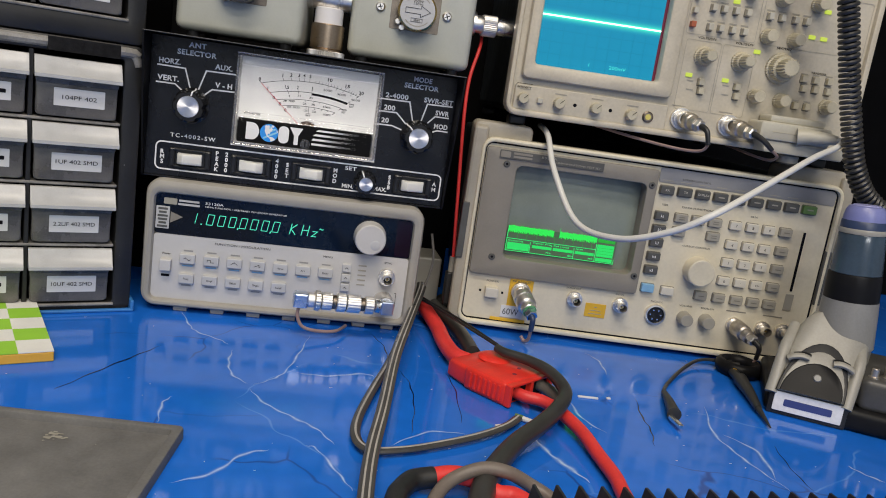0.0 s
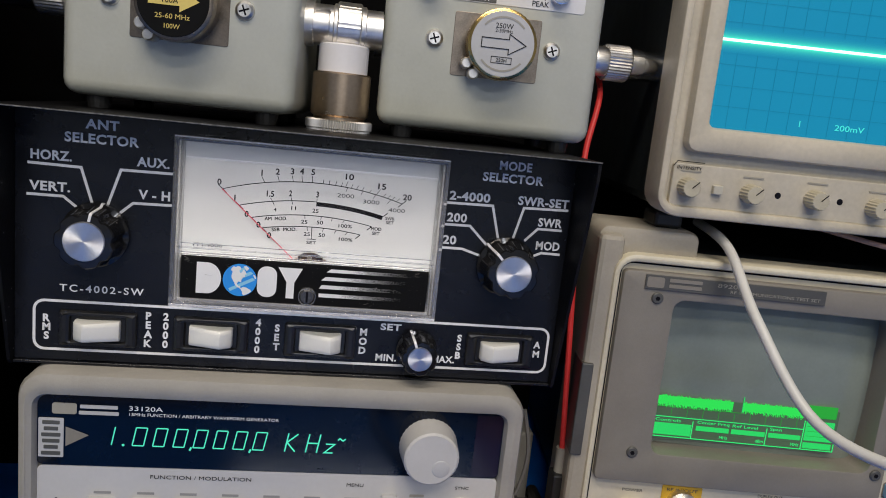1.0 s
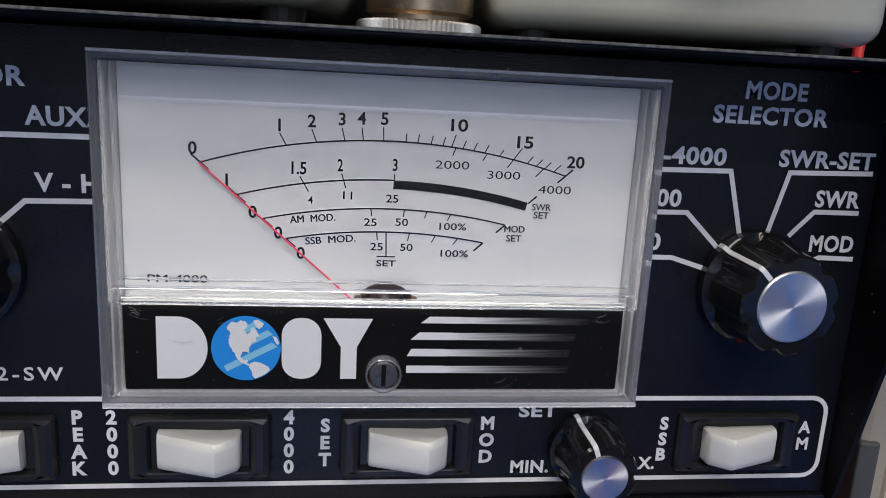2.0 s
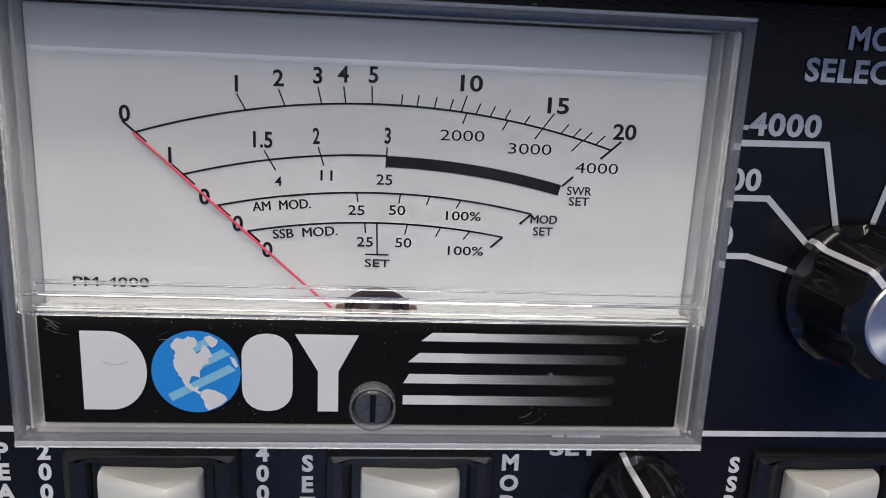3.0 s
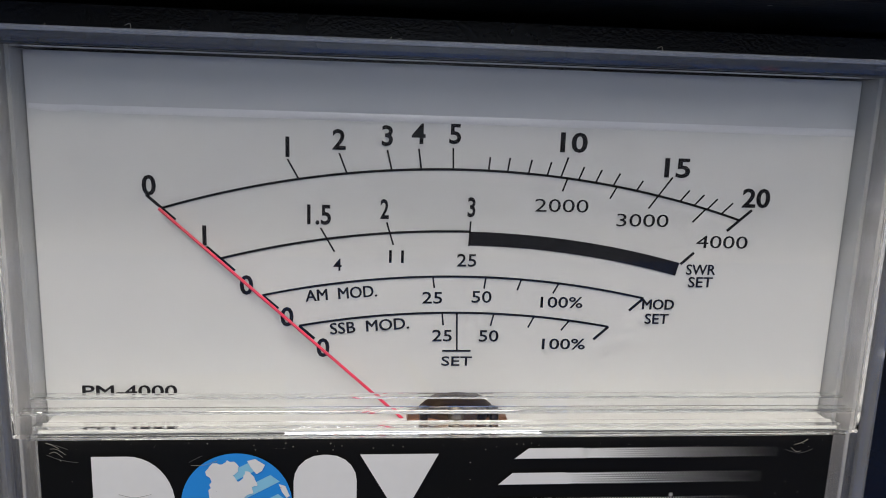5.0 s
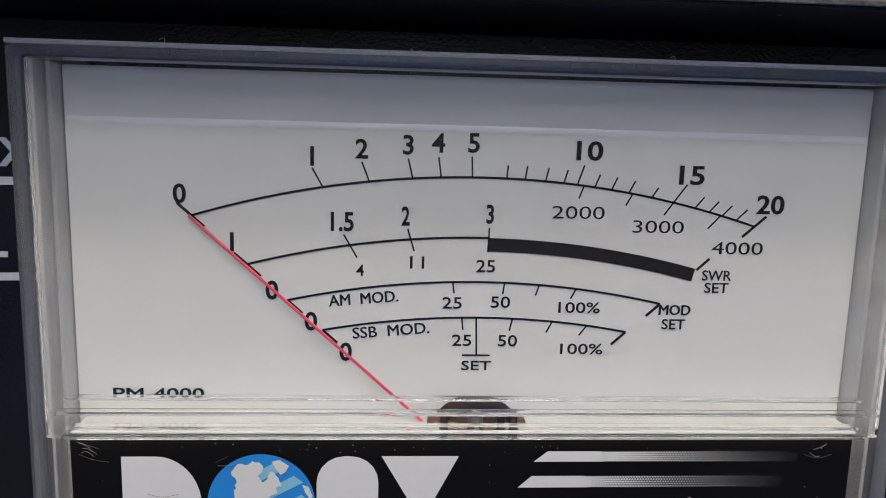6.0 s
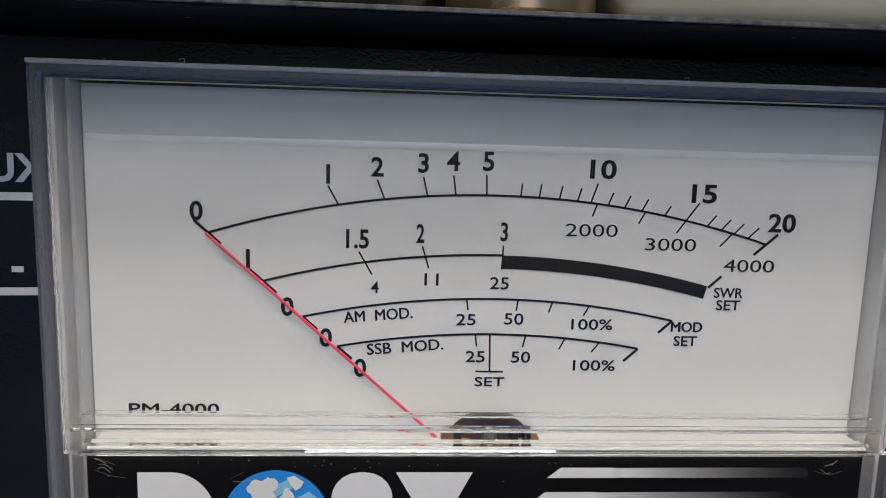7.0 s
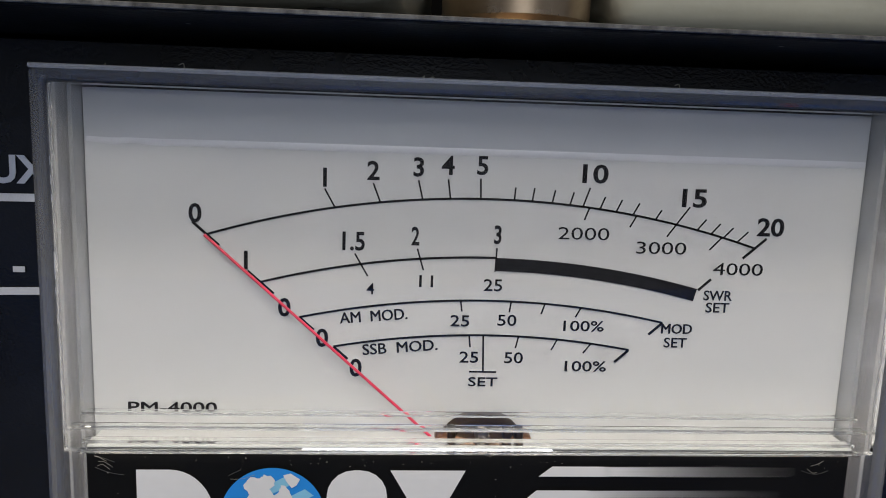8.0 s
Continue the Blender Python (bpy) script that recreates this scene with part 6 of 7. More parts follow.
def smoky_vein():
    """Pale pigment in the resin that thins out towards a vein's borders."""
    m = mat("vein_white", (0.012, 0.155, 0.64), 0.09, vary=0.09, scale=5)
    nt = m.node_tree
    p = nt.nodes["Principled BSDF"]
    base = p.inputs["Base Color"].links[0].from_socket
    thick = nt.nodes.new("ShaderNodeAttribute")
    thick.attribute_name = "pigment"
    co = nt.nodes.new("ShaderNodeTexCoord")
    cloud = nt.nodes.new("ShaderNodeTexNoise")
    cloud.inputs["Scale"].default_value, cloud.inputs["Detail"].default_value = 130, 5
    nt.links.new(co.outputs["Object"], cloud.inputs["Vector"])
    amount = nt.nodes.new("ShaderNodeMath")
    amount.operation = "MULTIPLY"
    nt.links.new(thick.outputs["Fac"], amount.inputs[0])
    nt.links.new(cloud.outputs["Fac"], amount.inputs[1])
    ramp = nt.nodes.new("ShaderNodeMapRange")
    ramp.inputs[1].default_value, ramp.inputs[2].default_value = 0.02, 0.55
    nt.links.new(amount.outputs[0], ramp.inputs[0])
    mix = nt.nodes.new("ShaderNodeMix")
    mix.data_type = "RGBA"
    mix.inputs["B"].default_value = (0.42, 0.58, 0.86, 1)
    nt.links.new(ramp.outputs[0], mix.inputs["Factor"])
    nt.links.new(base, mix.inputs["A"])
    nt.links.new(mix.outputs["Result"], p.inputs["Base Color"])
    return m


vein_white = smoky_vein()
vein_dark = mat("vein_dark", (0.004, 0.012, 0.05), 0.1, vary=0.2)
vrng = random.Random(11)


def vein(pts, w, material=None, name="vein"):
    line = spline([(x, y, 0) for x, y in pts], 12)
    wide = 1.0 if material else 2.6
    bm = bmesh.new()
    rows = []
    ph = vrng.uniform(0, 6)
    across = (1.0, 0.5, 0.16, 0.0, -0.16, -0.5, -1.0)
    for i, p in enumerate(line):
        t = (line[min(i + 1, len(line) - 1)] - line[max(i - 1, 0)]).normalized()
        s = Vector((-t.y, t.x, 0))
        taper = min(1, 3.5 * min(i, len(line) - 1 - i) / len(line) + 0.08)
        k = w * 0.31 * wide * taper * (0.7 + 0.3 * math.sin(i * 0.55 + ph) * math.sin(i * 0.21 + ph * 2))
        q = p + s * (0.0005 * math.sin(i * 0.8 + ph)) + Vector((0, 0, 0.00018))
        rows.append([q + s * k * a + Vector((0, 0, 0.00003 * (1 - abs(a)))) for a in across])
    rows_of(bm, rows, closed=False)
    ob = part(name, bm, material or vein_white, bench)
    if not material:
        fade = ob.data.attributes.new("pigment", "FLOAT", "POINT")
        for i, v in enumerate(fade.data):
            v.value = (0.0, 0.16, 0.75, 1.0, 0.75, 0.16, 0.0)[i % 7]
    return ob


vein([(-0.0895, 0.7343), (-0.0779, 0.701), (-0.0685, 0.6843), (-0.0488, 0.6696), (-0.0415, 0.6605)], 0.0026)
vein([(-0.0362, 0.6487), (-0.0366, 0.624), (-0.0314, 0.599), (-0.0186, 0.5834)], 0.0030)
vein([(-0.0153, 0.5819), (-0.0029, 0.5946), (0.0066, 0.6118), (0.0163, 0.6539), (0.024, 0.6973)], 0.0026)
vein([(-0.0162, 0.5737), (-0.0042, 0.5518), (0.0155, 0.5326), (0.0304, 0.518), (0.0417, 0.4976)], 0.0034)
vein([(-0.0673, 0.5144), (-0.0698, 0.5415), (-0.0656, 0.5539)], 0.0026)
vein([(-0.0475, 0.4442), (-0.0271, 0.4563), (-0.0124, 0.4793), (0.0028, 0.4866)], 0.0040)
vein([(0.1801, 0.5248), (0.1851, 0.5011), (0.1929, 0.4832), (0.2003, 0.4664)], 0.0065)
vein([(0.2299, 0.5993), (0.2290, 0.563), (0.2399, 0.5384)], 0.0032)
vein([(0.3519, 0.602), (0.3321, 0.553), (0.3319, 0.5215), (0.3352, 0.4973), (0.3421, 0.4683)], 0.0036)
vein([(0.2853, 0.7132), (0.2918, 0.6924), (0.2864, 0.657)], 0.0028)
vein([(0.4163, 0.5095), (0.4212, 0.4978), (0.4299, 0.4869)], 0.0040)
vein([(0.0151, 0.6112), (0.0387, 0.609), (0.0653, 0.6186), (0.0761, 0.6137)], 0.0040)
vein([(0.0235, 0.494), (0.0305, 0.4912), (0.0435, 0.4618), (0.051, 0.444)], 0.0026)
vein([(0.3385, 0.5491), (0.3515, 0.5237), (0.341, 0.4827)], 0.0042)
vein([(0.0769, 0.5003), (0.106, 0.5238), (0.1333, 0.5231)], 0.0026)
vein([(-0.1393, 0.5524), (-0.1225, 0.5867), (-0.104, 0.6215), (-0.0906, 0.6465)], 0.0030, vein_dark, "crack")
vein([(0.0786, 0.7185), (0.0887, 0.6837), (0.0887, 0.6501)], 0.0018, vein_dark, "crack")
vein([(0.096, 0.6328), (0.102, 0.605), (0.1004, 0.5633), (0.0929, 0.518)], 0.0018, vein_dark, "crack")
vein([(0.1352, 0.6344), (0.1372, 0.6001), (0.1318, 0.5401)], 0.0016, vein_dark, "crack")
vein([(0.2928, 0.6095), (0.2829, 0.5758), (0.2788, 0.5489), (0.2695, 0.5228)], 0.0024, vein_dark, "crack")
vein([(0.3727, 0.5349), (0.3636, 0.5002), (0.36, 0.4698)], 0.0016, vein_dark, "crack")
bm = bmesh.new()
for i in range(90):
    x, y, s = vrng.uniform(-0.22, 0.46), vrng.uniform(0.40, 0.72), vrng.uniform(0.0003, 0.0009)
    a = vrng.uniform(0, 3.14)
    c, d = math.cos(a) * s, math.sin(a) * s
    bm.faces.new([bm.verts.new((x + u * c - v * d * 0.4, y + u * d + v * c * 0.4, 0.0003)) for u, v in ((-1, -1), (1, -1), (1, 1), (-1, 1))])
solo("lint", bm, label_white, "pale specks of lint lying on the resin", "lint", kind="stuff")

# ---- connectors over the watt meter ----
def along_x(x, y, z, s=1):
    """Places a turned body so that its front points along x."""
    return Matrix.Translation((x, y, z)) @ Matrix.Rotation(radians(90 * s), 4, "Z")


UP = Matrix.Rotation(radians(-90), 4, "X")


def coax_tee():
    g = thing("coax_adapter", pose(0.0118, 0.776, 0), "nickel coaxial adapter standing on a brass-coloured socket", "coax adapter")
    m = Matrix.Translation((0, 0, 0.2388)) @ UP
    part("flange", turn([(0.0164, -0.0056), (0.0171, -0.0050), (0.0171, -0.0014), (0.0163, -0.001), (0.0163, 0)], 300, m, 75, 0.045), nickel, g, "knurled lock ring", True)
    part("barrel", turn([(0.0138, -0.0290), (0.0147, -0.0282), (0.0147, -0.0080), (0.0130, -0.0070), (0.0130, -0.005)], 40, m), bronze, g, "tarnished barrel", True)
    part("insulator", turn([(0.0115, -0.0432), (0.0126, -0.0424), (0.0126, -0.0290)], 40, m), teflon, g, "white insulator sleeve", True)
    t = Matrix.Translation((0, 0, 0.2905))
    part("tee_body", turn([(0.0098, -0.018), (0.0098, -0.010), (0.0110, -0.0095), (0.0110, 0.0060), (0.0100, 0.0065), (0.0100, 0.018)], 48, along_x(0, 0, 0.2905)), nickel, g, "nickel tee body", True)
    part("tee_nut", turn([(0.0116, -0.0065), (0.0122, -0.0058), (0.0122, 0.0050), (0.0116, 0.0056)], 72, along_x(0.001, 0, 0.2905), 40, 0.03), nickel, g, "knurled nut", True)
    return g


coax_tee()


def plug(m, label):
    g = thing("coax_plug", m, label, "coax plug", "coax plugs on the power meters")
    part("coupling_nut", turn([(0.0090, 0.0), (0.0096, 0.001), (0.0100, 0.0015), (0.0100, 0.014), (0.0092, 0.015)], 72, None, 36, 0.04), nickel, g, "knurled coupling nut", True)
    part("sleeve", turn([(0.0088, 0.0148), (0.0088, 0.022), (0.0080, 0.0225), (0.0080, 0.034), (0.0062, 0.036), (0.0062, 0.046)], 32), chrome, g, "", True)
    part("cable_end", turn([(0.0048, 0.045), (0.0048, 0.085)], 20), cable_black, g)


plug(Matrix.Translation((0.1540, 0.793, 0.2905)) @ Matrix.Rotation(radians(-90), 4, "Z"), "nickel coaxial plug on the power meter's side")
plug(Matrix.Translation((-0.1215, 0.786, 0.2905)) @ Matrix.Rotation(radians(90), 4, "Z"), "nickel coaxial plug screwed to a power meter")

# red wire that drops beside the watt meter
rw = thing("red_wire", pose(0, 0, 0), "thin red wire hanging beside the watt meter", "wire")
part("wire", tube([(0.162, 0.84, 0.300), (0.1580, 0.800, 0.275), (0.1490, 0.785, 0.240), (0.1478, 0.779, 0.205), (0.1515, 0.779, 0.150), (0.1580, 0.780, 0.064)], 0.0017, 10), cable_red, rw, "", True)
part("crimp_sleeve", tube([(0.1580, 0.780, 0.066), (0.1580, 0.780, 0.050)], 0.0036, 14, step=2), key_mid, rw, "grey crimp sleeve", True)
part("connector_block", box(0.1530, 0.1630, 0.774, 0.786, 0.018, 0.051, 0.0015), rubber_black, rw, "black connector block")
part("lead", tube([(0.1580, 0.780, 0.020), (0.159, 0.79, 0.010), (0.163, 0.84, 0.006)], 0.004, 10), cable_black, rw, "", True)
tw = thing("thin_cable", pose(0, 0, 0), "thin grey cable looping behind the generator", "cable")
part("cable", tube([(0.1350, 0.79, 0.085), (0.1390, 0.785, 0.060), (0.1350, 0.785, 0.035), (0.1280, 0.79, 0.020), (0.140, 0.82, 0.008)], 0.0013, 8), cable_grey, tw, "", True)
pb = thing("power_brick", pose(0.142, 0.835, 0), "dull grey metal box standing behind the cables", "box")
part("case", box(-0.014, 0.016, 0, 0.05, 0, 0.050, 0.002), key_mid, pb)
part("base_plate", box(-0.018, 0.020, -0.004, 0.054, 0, 0.003, 0.0008), label_grey, pb)

# white probe cable in front of the test set
wc = thing("probe_cable", pose(0, 0, 0), "white probe cable hanging in a loop before the test set", "cable")
part("cable", tube([(0.2300, 0.800, 0.2050), (0.2250, 0.752, 0.1978), (0.2246, 0.7139, 0.1685), (0.2390, 0.6746, 0.1308), (0.2594, 0.6278, 0.1286), (0.2870, 0.5974, 0.1436), (0.3100, 0.583, 0.1617), (0.3399, 0.592, 0.1778), (0.3764, 0.610, 0.1953), (0.4218, 0.638, 0.2139), (0.4568, 0.660, 0.2249), (0.4675, 0.669, 0.2310),(0.4610, 0.6745, 0.2309)], 0.0027, 12), cable_white, wc, "", True)
pr = thing("probe_pod", pose(0.28, 0.7424, 0, 0, 0, -7.6), "cream probe connector pod plugged into the oscilloscope", "probe pod")
part("pod", slab(0.1290, 0.1960, 0.2235, 0.2400, -0.030, -0.001, 0.003, 0.0022), pod_cream, pr, "blocky cream pod", True)
part("pod_lid", slab(0.1380, 0.1900, 0.2398, 0.2460, -0.026, -0.002, 0.002, 0.0015), pod_cream, pr, "", True)
part("pod_base", slab(0.1370, 0.2120, 0.2125, 0.2234, -0.027, -0.001, 0.002, 0.0015), pod_cream, pr, "", True)
part("pod_groove", slab(0.1400, 0.1880, 0.2310, 0.2316, -0.0304, -0.0298, 0.0002, 0.0001), tk_knob, pr)
part("boot", tube([(0.1640, -0.0295, 0.2295), (0.1740, -0.034, 0.2310), (0.1860, -0.040, 0.2312), (0.1930, -0.045, 0.2310)], 0.0078, 20, r1=0.0040), pod_cream, pr, "cream strain relief", True)
kn = thing("loose_knob", pose(0.448, 0.712, 0.2034), "grey rubber foot between the two instruments", "foot")
part("foot", turn([(0.008, -0.009), (0.0095, -0.0075), (0.0095, 0)], 28, UP), key_mid, kn, "", True)
part("washer", turn([(0.0112, -0.0012), (0.0112, 0)], 28, UP), rubber_black, kn)


def bnc_plug(m, label, boot, lead):
    g = thing("bnc_plug", m, label, "BNC plug", "BNC plugs on the instruments")
    part("shell", turn([(0.0062, -0.026), (0.0066, -0.025), (0.0066, -0.018), (0.0078, -0.017), (0.0082, -0.016), (0.0082, -0.004), (0.0078, -0.003)], 48, None, 18, 0.03), dull_nickel, g, "nickel plug shell", True)
    part("back_nut", turn([(0.0040, -0.033), (0.0052, -0.032), (0.0052, -0.025)], 6), nickel, g)
    part("boot", tube(boot, 0.0030, 10, r1=0.0020), rubber_black, g, "black strain relief", True)
    part("lead", tube([boot[-1]] + lead, 0.0014, 8), cable_brown, g, "thin brown coaxial lead", True)


S1 = pose(0.28, 0.7424, 0, 0, 0, -7.6)
bnc_plug(S1 @ Matrix.Translation((0.0660, -0.002, 0.2310)) @ pose(0, 0, 0, 8, 0, 14), "nickel plug with a thin brown lead on the oscilloscope", [(0, -0.032, 0), (0.002, -0.040, -0.003), (0.004, -0.044, -0.014)], [(0.002, -0.038, -0.021), (-0.010, -0.022, -0.0245), (-0.035, 0.010, -0.0255), (-0.060, 0.05, -0.0255)])
bnc_plug(S1 @ Matrix.Translation((0.1115, -0.002, 0.2310)) @ pose(0, 0, 0, 8, 0, 20), "nickel plug with a black boot on the oscilloscope", [(0, -0.032, 0), (0.004, -0.042, -0.003), (0.012, -0.048, -0.010)], [(0.022, -0.046, -0.016), (0.034, -0.020, -0.0235), (0.040, 0.040, -0.0245)])
S2 = pose(0.27, 0.7495, 0, 0, 0, -8.1)
bnc_plug(S2 @ Matrix.Translation((0.1723, -0.002, 0.0385)) @ pose(0, 0, 0, 10, 0, 16), "nickel plug with a black lead on the test set", [(0, -0.032, 0), (0.003, -0.038, -0.004), (0.004, -0.038, -0.016)], [(0.003, -0.036, -0.024), (0.002, -0.030, -0.0305)])
g = thing("type_n_plug", S2 @ Matrix.Translation((-0.0453, -0.010, 0.0430)) @ pose(0, 0, 0, 22, 0, 16), "nickel type N plug with a short pink lead", "N plug")
part("shell", turn([(0.0066, -0.0245), (0.0074, -0.0235), (0.0074, -0.0190), (0.0090, -0.0180), (0.0096, -0.0170), (0.0096, -0.0100), (0.0088, -0.0094), (0.0088, -0.0084), (0.0096, -0.0078), (0.0096, -0.002), (0.0090, -0.001)], 64, None, 30, 0.03), nickel, g, "nickel coupling", True)
part("neck", turn([(0.0052, -0.0335), (0.0060, -0.0325), (0.0060, -0.0245)], 6), blue_tinted_metal, g, "bluish hexagonal neck")
part("boot", tube([(0, -0.032, 0), (0, -0.0365, -0.002), (0.001, -0.0380, -0.013)], 0.0030, 12, r1=0.0024), boot_blue, g, "blue boot", True)
part("band", turn([(0.0066, -0.0262), (0.0066, -0.0246)], 24), band_green, g, "green band", True)
part("lead", tube([(0.001, -0.038, -0.013), (0.002, -0.038, -0.024), (0.0, -0.035, -0.0285), (-0.003, -0.031, -0.026)], 0.0017, 8), cable_brown, g, "", True)

# adapters in a row on the generator's output
ad = thing("adapter_chain", pose(0.088, 0.700, 0.0320, 0, 2.0, 6.0), "chain of shiny nickel adapters on the generator, bench reflection tinting its ends", "adapter chain")
part("elbow", box(-0.0058, 0.0058, -0.006, 0.006, -0.0065, 0.0060, 0.0014), blue_tinted_metal, ad, "right-angle elbow with the bench's blue reflection in its colour")
part("elbow_neck", turn([(0.0072, -0.001), (0.0078, 0.001), (0.0078, 0.017)], 36, Matrix.Translation((0, 0.004, 0)), 18, 0.03), nickel, ad, "", True)
x = -0.0058
for r, l, m in ((0.0060, 0.005, chrome), (0.0044, 0.001, key_dark), (0.0080, 0.008, bright_nickel), (0.0060, 0.004, worn_brass), (0.0082, 0.012, bright_nickel), (0.0072, 0.001, key_dark), (0.0084, 0.008, bright_nickel), (0.0062, 0.004, worn_brass), (0.0078, 0.009, bright_nickel), (0.0068, 0.001, key_dark), (0.0090, 0.005, nickel), (0.0066, 0.006, bright_nickel)):
    part("adapter", turn([(r * 0.9, 0), (r, 0.0007), (r, l - 0.0007), (r * 0.9, l)], 48, Matrix.Translation((x, 0, 0)) @ Matrix.Rotation(radians(90), 4, "Z"), 16 if r > 0.0075 else 0, 0.07), m, ad, "", True)
    x -= l
part("elbow", box(x - 0.012, x + 0.0004, -0.006, 0.006, -0.0070, 0.0060, 0.0016), blue_tinted_metal, ad, "right-angle elbow with the bench's blue reflection in its colour")
part("lead", tube([(x - 0.006, 0, -0.006), (x - 0.007, -0.002, -0.014), (x - 0.002, -0.004, -0.0230), (x + 0.010, -0.004, -0.0262), (x + 0.028, 0.002, -0.0272), (x + 0.040, 0.020, -0.0272)], 0.0015, 8), cable_brown, ad, "thin pinkish lead", True)

# ---- cables and the red connector on the bench ----
tc = thing("twin_cable", pose(0, 0, 0), "flat black twin cable with pale stripes on the bench", "cable")
pts = [(0.1335, 0.800, 0.030), (0.128, 0.770, 0.030), (0.1120, 0.710, 0.022), (0.0905, 0.622, 0.016), (0.0735, 0.528, 0.014), (0.0625, 0.4727, 0.012), (0.0560, 0.4273, 0.010), (0.045, 0.33, 0.006), (0.02, 0.2, 0.005)]
part("jacket", tube(pts, 0.0046, 14, 0.5), twin_grey, tc, "", True)
for s in (-0.0016, 0.0016):
    part("stripe", tube([(x + s, y, z + 0.0019) for x, y, z in pts], 0.0008, 6, 0.5), cable_stripe, tc, "pale stripe", True)
lp = thing("looped_cable", pose(0, 0, 0), "flat black cable making a loop on the bench", "cable")
pts = [(0.115, 0.735, 0.007), (0.0892, 0.6399, 0.0045), (0.071, 0.5795, 0.0045), (0.0577, 0.5302, 0.0045), (0.0548, 0.5012, 0.0045), (0.0620, 0.4855, 0.0045), (0.0824, 0.4887, 0.0038), (0.1054, 0.4978, 0.0038), (0.1366, 0.5135, 0.004), (0.1607, 0.5314, 0.004), (0.1740, 0.5468, 0.004)]
part("jacket", tube(pts, 0.0034, 12, 0.6), twin_grey, lp, "", True)
part("stripe", tube([(x, y, z + 0.0020) for x, y, z in pts], 0.0008, 6, 0.5), cable_stripe, lp, "", True)
bc = thing("power_cable", pose(0, 0, 0), "thick black power cable bending across the bench", "cable")
part("jacket", tube([(0.1740, 0.6300, 0.0265), (0.1793, 0.6211, 0.0262), (0.1966, 0.606, 0.026), (0.2073, 0.5869, 0.025), (0.2113, 0.5617, 0.021), (0.2011, 0.5417, 0.017), (0.1826, 0.5202, 0.013), (0.1581, 0.4943, 0.0105), (0.1381, 0.4649, 0.0095), (0.1227, 0.4347, 0.0088), (0.112, 0.39, 0.0080), (0.105, 0.30, 0.0078)], 0.0034, 16, r1=0.0084), cable_black, bc, "", True)
for s in (-0.0022, 0.0022):
    part("core_wire", tube([(0.128 + s, 0.800, 0.018), (0.1400 + s, 0.745, 0.024), (0.1540 + s, 0.690, 0.028), (0.1660 + s * 0.7, 0.652, 0.0290), (0.1800, 0.6205 + s * 0.5, 0.0275)], 0.0012, 8), rubber_black, bc, "thin black wire", True)
ac = thing("power_connector", pose(0.1735, 0.6140, 0, 0, 0, -52), "red two-pole power connector housing with cables entering", "connector")
H = 0.0185
part("housing", box(-0.012, 0.030, -0.0285, 0.0285, 0.0, H, 0.003, 3), red_plastic, ac, "red moulded housing", True)
bm = bmesh.new()
rows_of(bm, [[(x, y, z) for y, z in loop(-w, w, 0.001, h, 0.003)] for x, w, h in ((-0.034, 0.0215, H - 0.004), (-0.032, 0.0225, H - 0.0025), (-0.018, 0.0260, H - 0.0015), (-0.0115, 0.0270, H - 0.0015))])
bm.faces.ensure_lookup_table()
bm.verts.ensure_lookup_table()
n = len(bm.verts) // 4
bm.faces.new(bm.verts[:n])
bm.faces.new(bm.verts[-n:][::-1])
part("rear_housing", bm, red_plastic, ac, "narrower rear housing", True)
part("top_step", turn([(0.0100, -0.0026), (0.0125, -0.0020), (0.0145, 0)], 32, Matrix.Translation((-0.012, 0.010, H - 0.0005)) @ UP), red_plastic, ac, "raised round boss", True)
for k in range(7):
    part("grip_rib", box(-0.006 + 0.0048 * k, -0.0035 + 0.0048 * k, -0.0296, -0.0282, 0.003, H - 0.003, 0.0006), red_plastic, ac)
for s in (-0.0135, 0.0135):
    part("cable_port", box(0.0285, 0.0304, s - 0.0110, s + 0.0110, 0.0025, H - 0.0030, 0.0008), ink, ac, "dark open cable port")
for s in (-0.0265, 0.0, 0.0265):
    part("port_wall", box(0.0290, 0.0345, s - 0.0018, s + 0.0018, 0.0008, H - 0.0006, 0.0007), red_plastic, ac)
part("port_roof", box(0.0290, 0.0345, -0.0280, 0.0280, H - 0.0026, H - 0.0004, 0.0008), red_plastic, ac)
for px, py in ((0.014, 0.008), (0.020, -0.006)):
    part("rivet", turn([(0.0014, -0.0004), (0.0018, 0)], 14, Matrix.Translation((px, py, H + 0.0001)) @ UP), maroon, ac)
rc = thing("red_power_cable", pose(0, 0, 0), "thick red power cable joined by the red connector", "cable")
part("jacket", tube([(0.1350, 0.800, 0.010), (0.1405, 0.7278, 0.010), (0.1400, 0.6817, 0.011), (0.1440, 0.6520, 0.010), (0.1540, 0.6380, 0.010)], 0.0070, 14), cable_red, rc, "", True)
part("jacket", tube([(0.1790, 0.5830, 0.0092), (0.1861, 0.5745, 0.0092), (0.1978, 0.5687, 0.009), (0.2065, 0.5537, 0.0085), (0.2132, 0.5225, 0.0075), (0.214, 0.4911, 0.0066), (0.2142, 0.4622, 0.0066), (0.2115, 0.4423, 0.0066), (0.205, 0.38, 0.0066)], 0.0047, 14), cable_red, rc, "", True)
kc = thing("black_power_cable", pose(0, 0, 0), "thick black cable joined by the red connector", "cable")
part("jacket", tube([(0.1500, 0.800, 0.009), (0.1600, 0.716, 0.010), (0.1610, 0.6560, 0.011)], 0.0068, 14), cable_black, kc, "", True)
